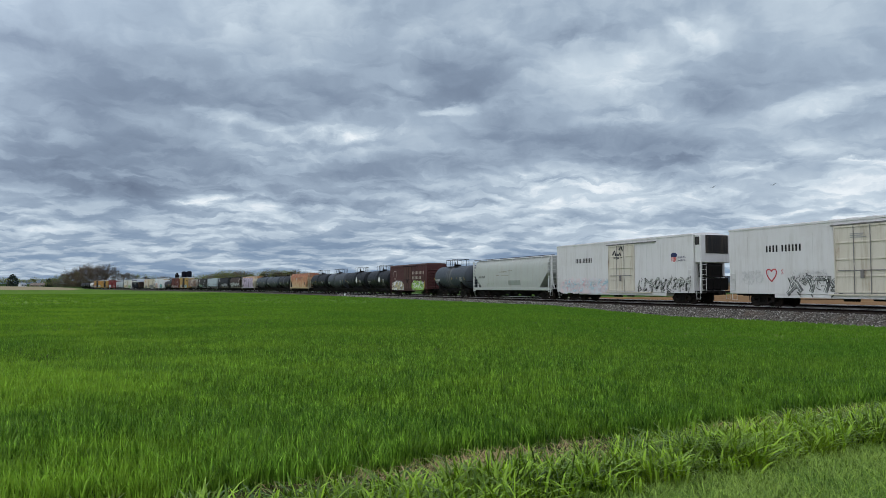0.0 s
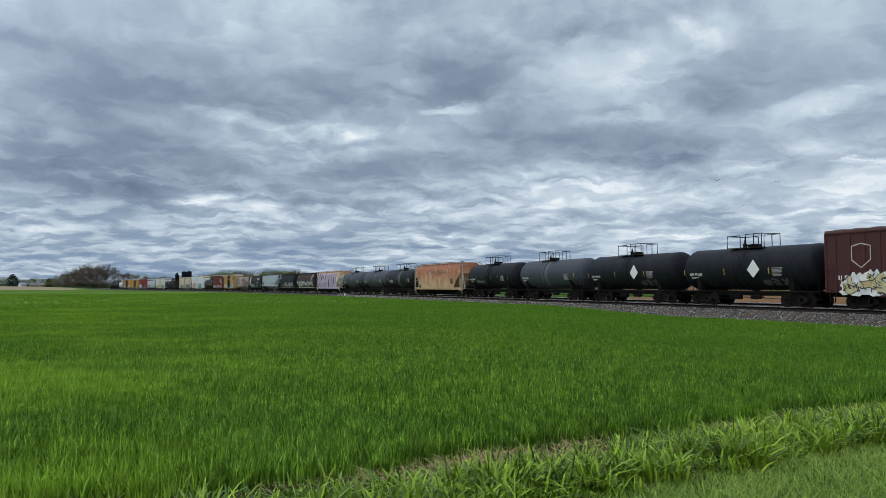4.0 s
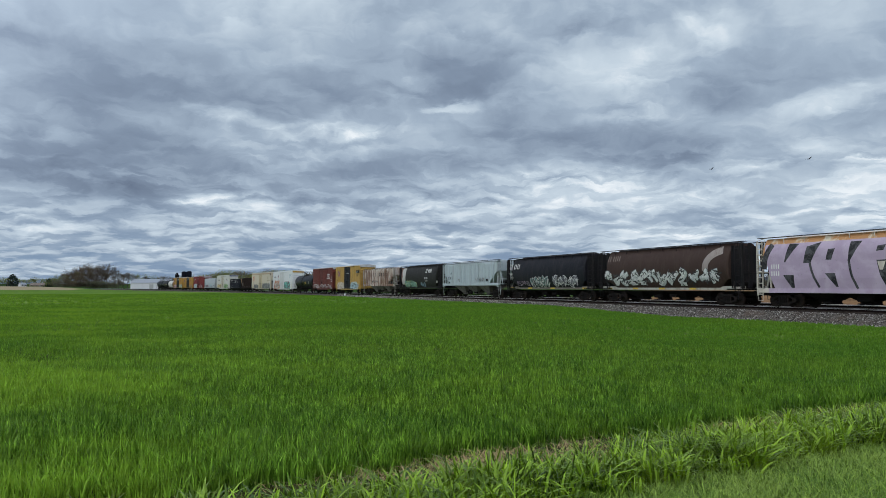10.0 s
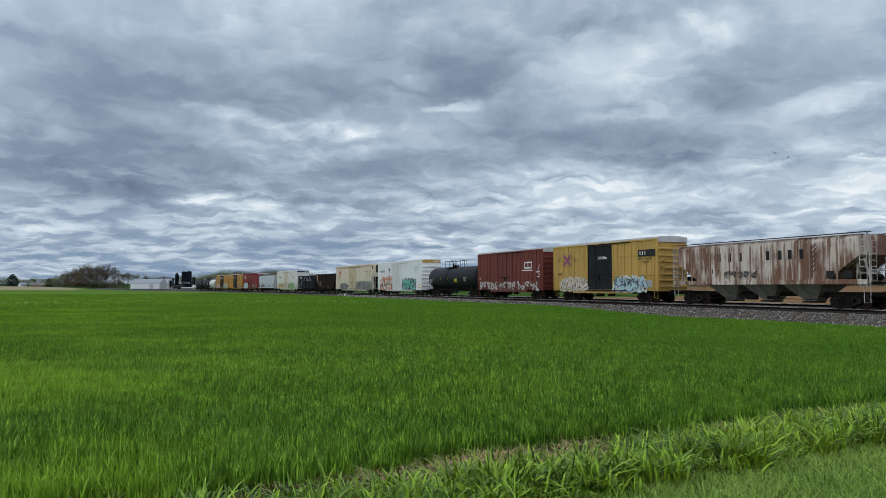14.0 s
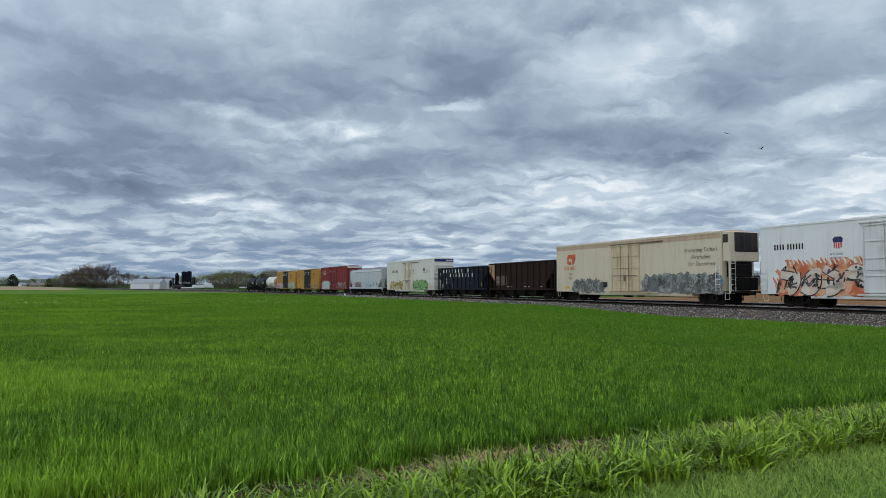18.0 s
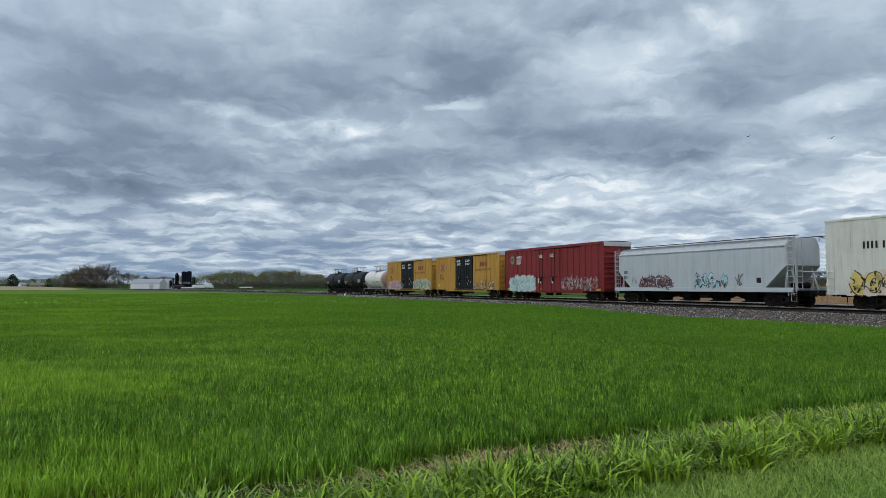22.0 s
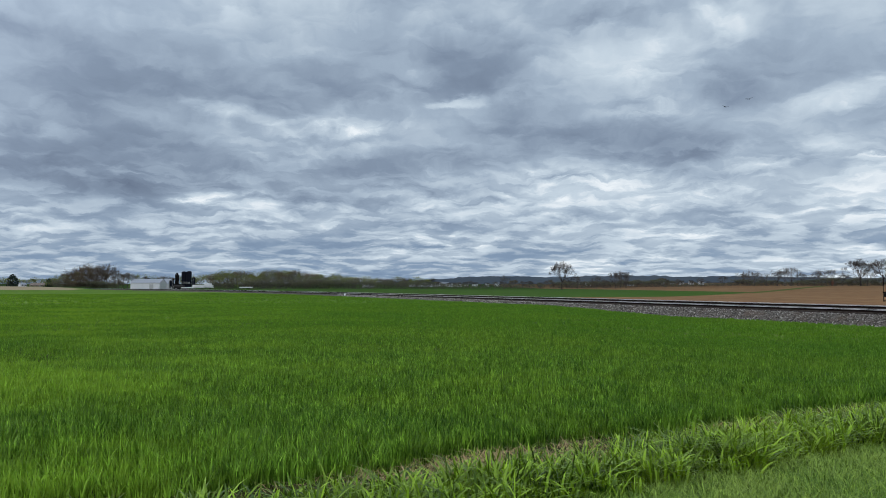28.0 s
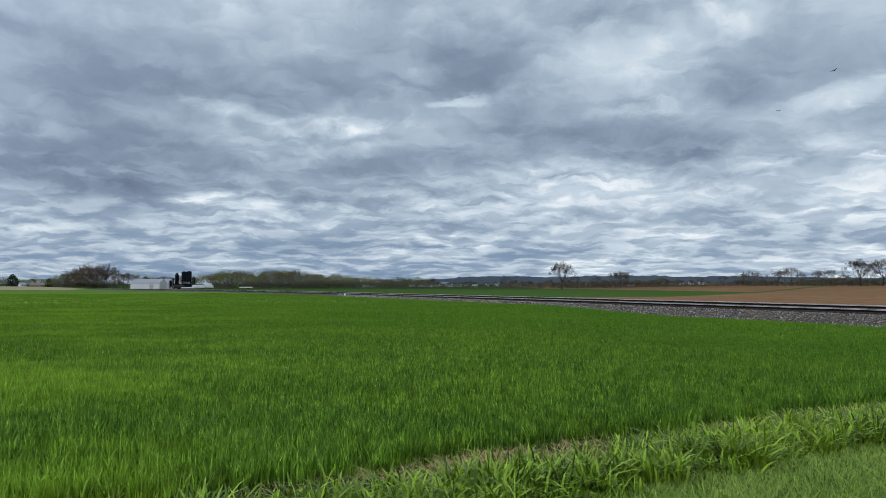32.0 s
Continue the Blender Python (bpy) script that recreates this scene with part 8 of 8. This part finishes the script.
    build_hedges()


def conifer(needles, bark, px, dist, h):
    rng = np.random.default_rng(int(px))
    x = (px - 784) / 1291 * dist
    ob = tagged(new("conifer"), "dark green conifer with drooping boughs", "tree", group="conifers")
    part("trunk", tubes([[(0, 0, 0), (0, 0, h * 0.95)]], h * 0.018, 6), bark, ob)
    tips = []
    for i in range(240):
        f = rng.uniform(0.06, 1)
        r = math.sqrt(max(0, 1 - f ** 1.6)) * h * 0.52 * math.sqrt(rng.uniform(0.1, 1)) + 0.1
        a = rng.uniform(0, math.tau)
        tips.append(Vector((r * math.cos(a), r * math.sin(a), f * h - 0.15 * r)))
    part("foliage", foliage_mesh("foliage", tips, rng, needles, 7, 0.5, 0.4), needles, ob)
    ob.matrix_basis = pose(x, dist, float(ground_z(np.array([x]), np.array([float(dist)]))[0]) - 0.2)


# ---- farmstead, houses and hills ----
def spot(px, dist):
    x = (px - 784) / 1291 * dist
    return x, float(ground_z(np.array([x]), np.array([float(dist)]))[0])


def gabled(name, label, px, dist, length, depth, eave, ridge, wall_mat, roof_mat, rz=0.0, windows=0, door=True, category="house", group=""):
    x, z = spot(px, dist)
    ob = tagged(new(name), label, category, group=group)
    hl, hd = length / 2, depth / 2
    part("wall", loft([[(sx * hl, -hd, 0), (sx * hl, hd, 0), (sx * hl, hd, eave), (sx * hl, 0, ridge - 0.12), (sx * hl, -hd, eave)] for sx in (-1, 1)]), wall_mat, ob)
    part("roof", loft([[(sx * (hl + 0.4), -hd - 0.5, eave - 0.25), (sx * (hl + 0.4), 0, ridge), (sx * (hl + 0.4), hd + 0.5, eave - 0.25), (sx * (hl + 0.4), hd + 0.5, eave - 0.05), (sx * (hl + 0.4), 0, ridge + 0.2), (sx * (hl + 0.4), -hd - 0.5, eave - 0.05)] for sx in (-1, 1)]), roof_mat, ob)
    for i in range(windows):
        wx = -hl + length * (i + 0.5) / windows
        w = part("window", boxes([(wx - 0.5, wx + 0.5, -hd - 0.04, -hd + 0.02, eave * 0.45, eave * 0.45 + 1.3)]), DARK_GLASS, ob)
        part("window_frame", boxes([(wx - 0.6, wx + 0.6, -hd - 0.06, -hd - 0.041, eave * 0.45 + 1.3, eave * 0.45 + 1.4), (wx - 0.03, wx + 0.03, -hd - 0.06, -hd - 0.041, eave * 0.45, eave * 0.45 + 1.3)]), WHITE_TRIM, w)
    if door:
        part("door", boxes([(hl * 0.3, hl * 0.3 + min(3.2, length * 0.14), -hd - 0.05, -hd + 0.02, 0, eave * 0.75)]), GREY_SEAM, ob)
    ob.matrix_basis = pose(x, dist, z - 0.1, 0, 0, rz)
    return ob


DARK_GLASS = plain("dark_window_glass", (0.03, 0.035, 0.04), 0.15)


def build_farm():
    m = Mat("ribbed_white_siding")
    p = m.coord("Object")
    w = m.node("ShaderNodeTexWave", {"Vector": p, "Scale": 1.1, "Distortion": 0.0}, bands_direction="X").outputs[0]
    m.bump(w, 0.5, 0.05)
    siding = m.done(m.mix(m.noise(m.scaled(p, (0.3, 0.3, 0.05)), 1.0, 4)[0], (0.54, 0.55, 0.56), (0.66, 0.66, 0.66)), 0.6)
    roof = plain("grey_metal_roof", (0.36, 0.38, 0.41), 0.5, 0.3)
    dark_roof = plain("dark_shingle_roof", (0.07, 0.068, 0.068), 0.9)
    brown_roof = plain("brown_roof", (0.24, 0.19, 0.155), 0.9)
    pale_wall = plain("buff_wall", (0.30, 0.25, 0.20), 0.9)
    gabled("barn", "long white metal barn with a pale grey roof", 264, 585, 23.0, 14.0, 5.0, 7.8, siding, roof, 0, 0, True, "barn")
    gabled("barn", "white lean-to shed beside the barn", 296, 600, 9.0, 8.0, 4.0, 8.2, siding, roof, 20, 0, False, "barn")
    # dark silos with caps and ladders
    steel = plain("dark_blue_silo_steel", (0.010, 0.012, 0.020), 0.85)
    for px, h, r in ((326.6, 13.2, 2.0), (335.0, 13.4, 2.05)):
        x, z = spot(px, 580)
        ob = tagged(new("silo"), "dark blue steel silo with a low domed cap", "silo", group="silos")
        part("shell", lathe_z(0, 0, 0, [(r, 0), (r, h)], 20), steel, ob, smooth=40)
        for k in range(8):
            part("hoop", lathe_z(0, 0, h * (k + 0.5) / 8, [(r + 0.02, -0.06), (r + 0.06, -0.03), (r + 0.06, 0.03), (r + 0.02, 0.06)], 20), steel, ob)
        part("cap", lathe_z(0, 0, h, [(r + 0.1, 0), (r * 0.8, 0.4), (r * 0.4, 0.65), (0.05, 0.7)], 20), steel, ob, smooth=40)
        part("ladder", tubes([[(dx, -r - 0.15, 0), (dx, -r - 0.15, h + 0.6)] for dx in (-0.25, 0.25)] + [[(-0.25, -r - 0.15, k * 0.6), (0.25, -r - 0.15, k * 0.6)] for k in range(1, 22)], 0.05, 4), IRON, ob)
        ob.matrix_basis = pose(x, 580, z)
    # grain leg with a cyclone, ducts and a round duct bend
    x, z = spot(314, 578)
    ob = tagged(new("grain_elevator"), "black grain elevator tower with cyclone and ducts", "elevator")
    part("tower", tubes([[(dx, dy, 0), (dx, dy, 11.5)] for dx in (-1.0, 1.0) for dy in (-1, 1)] + [[(-1.0, -1, k * 1.9), (1.0, -1, k * 1.9 + 1.9)] for k in range(6)] + [[(-1, -1, k * 1.9), (1, -1, k * 1.9)] for k in range(7)], 0.14, 4), IRON, ob)
    part("cyclone", lathe_z(0, 0, 6.2, [(0.3, 0), (1.3, 2.6), (1.3, 4.6), (0.6, 5.0), (0.6, 5.8), (0.9, 5.9), (0.9, 6.3), (0.1, 6.5)], 14), IRON, ob, smooth=40)
    part("duct", tubes([[(-1.2, 0, 4.0)] + [(-4.3 + 2.1 * math.cos(a), 0, 4.4 + 2.1 * math.sin(a)) for a in np.linspace(0.2, 5.6, 14)]], 0.32, 8), GREY_SEAM, ob)
    part("conveyor", tubes([[(1.0, 0, 5.6), (10.5, 0, 5.2)], [(1.0, 0, 4.8), (10.5, 0, 4.4)]], 0.2, 5), SLEEVE, ob)
    part("hopper_bin", boxes([(-2.4, 2.6, -1.6, 1.6, 0, 4.2)], 0.2), IRON, ob)
    part("leg_housing", boxes([(-1.1, 1.1, -0.6, 0.6, 4.2, 10.6)], 0.1), IRON, ob)
    part("head_box", boxes([(-1.3, 1.5, -0.9, 0.9, 9.6, 11.2)], 0.2), IRON, ob)
    ob.matrix_basis = pose(x, 578, z)
    for px, r, h in ((302.0, 1.0, 6.0), (306.5, 0.9, 7.5), (343.5, 1.3, 8.5)):
        x, z = spot(px, 574)
        ob = tagged(new("feed_bin"), "dark steel feed bin with a conical top", "bin", group="feed bins")
        part("shell", lathe_z(0, 0, 1.2, [(0.3, -0.8), (r, 0.6), (r, h - 1.2)], 16), steel, ob, smooth=40)
        part("cap", lathe_z(0, 0, h, [(r + 0.08, 0), (r * 0.3, 0.8), (0.05, 0.95)], 16), IRON, ob, smooth=40)
        part("leg_frame", tubes([[(dx, dy, 0), (dx, dy, 2.0)] for dx in (-r * 0.8, r * 0.8) for dy in (-r * 0.6, r * 0.6)], 0.1, 5), GREY_SEAM, ob)
        part("fill_pipe", tubes([[(0, -r - 0.1, 0.5), (0, -r - 0.1, h + 0.4), (0, 0, h + 0.9)]], 0.12, 6), SLEEVE, ob)
        ob.matrix_basis = pose(x, 574, z)
    # horizontal tank, parked trailers
    x, z = spot(318, 560)
    ob = tagged(new("storage_tank"), "dark horizontal storage tank on saddles", "tank")
    part("shell", lathe_x([(-4, 0.1), (-3.9, 1.0), (-3.6, 1.3), (3.6, 1.3), (3.9, 1.0), (4, 0.1)], 1.9, 18), GRATE, ob, smooth=40)
    for sx in (-2.4, 2.4):
        part("saddle", boxes([(sx - 0.2, sx + 0.2, -1, 1, 0, 1.0)]), GREY_SEAM, ob)
    ob.matrix_basis = pose(x, 560, z)
    trailer("white box trailer truck parked at the farm", 352, 562, 8.5, 2.2, 1.0, siding)
    trailer("white delivery truck parked at the farm", 369, 566, 5.0, 3.2, 1.1, siding)
    trailer("low white flat trailer with pale load", 436, 560, 9.5, 1.0, 0.7, siding)
    trailer("pale low wagon beside the silos", 333, 556, 9.0, 0.9, 0.5, siding)
    # houses far left and among the trees
    hs = "far houses"
    gabled("house", "small white house with a pale roof", 41, 690, 4.5, 6.0, 1.5, 3.6, siding, roof, 55, 2, True, "house", hs)
    gabled("house", "low brown-roofed house behind the stubble", 70, 730, 14.0, 8.0, 1.4, 3.4, pale_wall, brown_roof, 0, 3, True, "house", hs)
    rnd = random.Random(6)
    for px, d in ((648, 1200), (656, 1250), (745, 1500), (752, 1490), (760, 1520), (766, 1450), (774, 1510), (783, 1530), (790, 1515), (797, 1440), (805, 1520), (812, 1435), (824, 1540), (840, 1550), (862, 1500), (880, 1520), (1040, 1600), (1115, 1460), (1170, 1600), (1188, 1580), (1240, 1500), (1205, 1600), (1222, 1550), (730, 1480), (738, 1530)):
        gabled("house", "small far white house with a dark gabled roof", px, d * 0.74, rnd.uniform(5, 9), 6.5, rnd.uniform(3.0, 4.5), rnd.uniform(5.5, 7.0), siding, dark_roof if rnd.random() < 0.7 else roof, rnd.uniform(-40, 40), 2, False, "house", hs)


def trailer(label, px, dist, length, h, floor, mat):
    x, z = spot(px, dist)
    ob = tagged(new("trailer"), label, "trailer", group="parked farm vehicles")
    part("body", boxes([(-length / 2, length / 2, -1.2, 1.2, floor, floor + h)], 0.06), mat, ob)
    part("chassis", boxes([(-length / 2 + 0.2, length / 2 - 0.2, -0.9, 0.9, floor - 0.2, floor)]), IRON, ob)
    for wx in (-length * 0.36, length * 0.3, length * 0.4):
        at(part("wheel", shared("farm_wheel", lambda: loft([[(0.45 * math.cos(k * math.tau / 14), yy, 0.45 + 0.45 * math.sin(k * math.tau / 14)) for k in range(14)] for yy in (-0.15, 0.15)]), GRATE), None, ob), wx, -1.0)
    if h > 2.5:
        part("cab", boxes([(length / 2, length / 2 + 1.8, -1.1, 1.1, floor - 0.3, floor + 1.9)], 0.15), mat, ob)
        part("windscreen", boxes([(length / 2 + 1.75, length / 2 + 1.82, -0.9, 0.9, floor + 0.8, floor + 1.6)]), DARK_GLASS, ob)
    ob.matrix_basis = pose(x, dist, z, 0, 0, 0)


def build_hills():
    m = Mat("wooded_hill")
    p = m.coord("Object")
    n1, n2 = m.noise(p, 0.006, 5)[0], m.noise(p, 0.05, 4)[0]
    # distance haze is put into the woods' base colour as blue-grey
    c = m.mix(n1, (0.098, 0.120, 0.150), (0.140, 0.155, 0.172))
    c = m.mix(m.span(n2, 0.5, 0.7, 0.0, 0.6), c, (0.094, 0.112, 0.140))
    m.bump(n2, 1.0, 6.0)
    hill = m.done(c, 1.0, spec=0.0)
    for name, dist, pts, amp in (("hill_near", 2600, ((600, 0), (700, 8), (780, 22), (830, 33), (870, 34), (920, 24), (960, 29), (1020, 33), (1060, 36), (1110, 33), (1180, 36), (1215, 26), (1260, 24), (1330, 30), (1450, 30), (1700, 28)), 2.5),
                                 ("hill_far", 3600, ((560, 10), (700, 24), (800, 38), (900, 48), (1000, 40), (1100, 52), (1200, 44), (1300, 48), (1500, 40), (1700, 30)), 2.0)):
        px = np.arange(-200 if name == "hill_far" else 560, 1760, 3.0)
        h = np.interp(px, [a for a, _ in pts], [b for _, b in pts])
        rng = np.random.default_rng(3)
        rough = amp * (0.5 * np.sin(px * 0.11) + 0.4 * np.sin(px * 0.31 + 1) + 0.5 * rng.uniform(-1, 1, len(px)))
        x = (px - 784) / 1291 * dist
        rows = []
        for f, dz in ((0.0, -3.0), (0.25, 0.35), (0.5, 0.62), (0.75, 0.86), (1.0, 1.0), (1.6, 0.5)):
            rows.append(np.stack([x * (1 + f * 0.1), np.full_like(x, dist * (1 + f * 0.1)), np.maximum(0, 1.12 * h * dz + rough * dz) * (1 + f * 0.1) + EYE_Z - 1.0], -1))
        v = np.stack(rows, 0).reshape(-1, 3)
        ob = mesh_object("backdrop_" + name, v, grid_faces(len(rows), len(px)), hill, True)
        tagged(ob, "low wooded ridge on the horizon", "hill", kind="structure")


# ---- small things by the line, and the birds ----
def build_small_things():
    white = plain("white_post_paint", (0.7, 0.7, 0.68), 0.6)
    x, y, ph = line_at(110.0, -3.4)
    ob = tagged(new("marker_post"), "short white trackside marker post", "post")
    part("post", boxes([(-0.06, 0.06, -0.04, 0.04, 0, 0.7)], 0.02), white, ob)
    part("plate", boxes([(-0.14, 0.14, -0.06, -0.041, 0.5, 0.82)], 0.01), white, ob)
    ob.matrix_basis = pose(float(x), float(y), RAIL_Z - 0.75)
    x, z = spot(1472, 372)
    ob = tagged(new("field_post"), "rusty brown post at the top of the stubble", "post")
    part("post", tubes([[(0, 0, 0), (0, 0, 3.0)]], 0.25, 6), plain("rusty_post", (0.15, 0.07, 0.045), 0.9), ob)
    part("box", boxes([(-0.5, 0.5, -0.4, 0.4, 0.8, 2.3)], 0.05), plain("rusty_box", (0.13, 0.065, 0.045), 0.9), ob)
    ob.matrix_basis = pose(x, 372, z - 0.1)
    for px, d, h in ((630, 560, 9.0), (15, 660, 8.0)):
        x, z = spot(px, d)
        ob = tagged(new("utility_pole"), "weathered wooden utility pole with a crossarm", "pole", group="utility poles")
        part("pole", tubes([[(0, 0, 0), (0, 0, h)]], 0.15, 6), plain("pole_wood", (0.13, 0.105, 0.085), 0.9), ob)
        part("crossarm", boxes([(-1.1, 1.1, -0.06, 0.06, h - 0.8, h - 0.65)]), plain("crossarm_wood", (0.12, 0.1, 0.08), 0.9), ob)
        ob.matrix_basis = pose(x, d, z)


def make_bird(label):
    feather = plain("dark_feathers", (0.012, 0.011, 0.012), 0.8)
    ob = tagged(new("bird"), label, "bird", group="soaring birds")
    part("body", loft([[(x, r * math.cos(k * math.tau / 8), r * math.sin(k * math.tau / 8)) for k in range(8)] for x, r in ((-0.38, 0.01), (-0.2, 0.07), (0, 0.1), (0.2, 0.08), (0.32, 0.05), (0.4, 0.01))]), feather, ob, smooth=60)
    part("tail", loft([[(-0.3, -0.04, 0.0), (-0.3, 0.04, 0.0), (-0.3, 0.04, 0.02), (-0.3, -0.04, 0.02)], [(-0.68, -0.14, 0.0), (-0.68, 0.14, 0.0), (-0.68, 0.14, 0.012), (-0.68, -0.14, 0.012)]]), feather, ob)
    for s in (-1, 1):
        part("wing", loft([[(xa, s * y, z), (xb, s * y, z), (xb, s * y, z + 0.02), (xa, s * y, z + 0.03)] for y, xa, xb, z in ((0.05, 0.2, -0.2, 0.02), (0.4, 0.22, -0.22, 0.14), (0.75, 0.12, -0.2, 0.24), (0.98, -0.02, -0.16, 0.27))]), feather, ob)
    return ob


def bird_path(ob, rows, dist):
    pts = []
    for t, px, py in rows:
        x = (px - 784) / 1291 * dist
        z = EYE_Z + dist * math.tan(math.atan((441 - py) / 1291) + math.atan(0.05166))
        pts.append((t, Vector((x, dist, z))))
    out = []
    for i, (t, p) in enumerate(pts):
        d = pts[min(i + 1, len(pts) - 1)][1] - pts[max(0, i - 1)][1]
        a = math.degrees(math.atan2(d.y + 6.0, d.x))
        a = 30.0 + (a - 30.0) * 0.4
        out.append((t, Matrix.Translation(p) @ pose(0, 0, 0, 12 if i % 2 else -12, 0, a)))
    walk(ob, out)


def motions():
    key_train()
    drift = Vector((-0.236, 0.972, 0))
    walk(SKY, [(0.0, Matrix.Translation(drift * 40)), (32.0, Matrix.Translation(drift * -40))])
    bird_path(BIRDS[0], [(0.0, 1371, 328), (0.5, 1366, 327), (1.0, 1359, 325), (1.5, 1346, 322), (3.0, 1292, 320), (4.3, 1270, 319), (6.0, 1322, 313), (8.0, 1355, 305), (10.0, 1436, 282), (12.0, 1460, 270), (13.0, 1421, 271), (14.0, 1377, 272), (15.6, 1325, 268), (17.0, 1328, 265), (18.0, 1351, 264), (19.0, 1385, 262), (20.0, 1428, 260), (21.0, 1460, 254), (22.0, 1477, 245), (23.0, 1468, 235), (24.0, 1456, 222), (25.0, 1434, 206), (28.0, 1332, 176), (29.0, 1318, 169), (30.0, 1349, 156), (31.0, 1414, 139), (32.0, 1485, 126)], 190.0)
    bird_path(BIRDS[1], [(0.0, 1264, 332), (0.5, 1276, 331), (1.0, 1291, 331), (1.5, 1308, 330), (3.0, 1365, 325), (4.3, 1378, 322), (6.0, 1303, 317), (8.0, 1252, 305), (10.0, 1262, 300), (12.0, 1335, 293), (14.0, 1398, 280), (15.6, 1408, 265), (17.0, 1338, 248), (18.0, 1291, 237), (19.0, 1258, 234), (20.0, 1255, 242), (21.0, 1281, 245), (22.0, 1328, 242), (23.0, 1367, 237), (24.0, 1383, 221), (25.0, 1384, 199), (28.0, 1289, 190), (29.0, 1261, 199), (30.0, 1279, 202), (31.0, 1327, 203), (32.0, 1383, 197)], 230.0)


build_ground()
build_railway()
SKY = build_sky()
freight_train()
BIRDS = [make_bird("dark soaring bird with raised wings"), make_bird("dark soaring bird with raised wings")]
build_hills()
build_farm()
build_small_things()
build_trees()
build_crops()
build_ballast_stones()
motions()
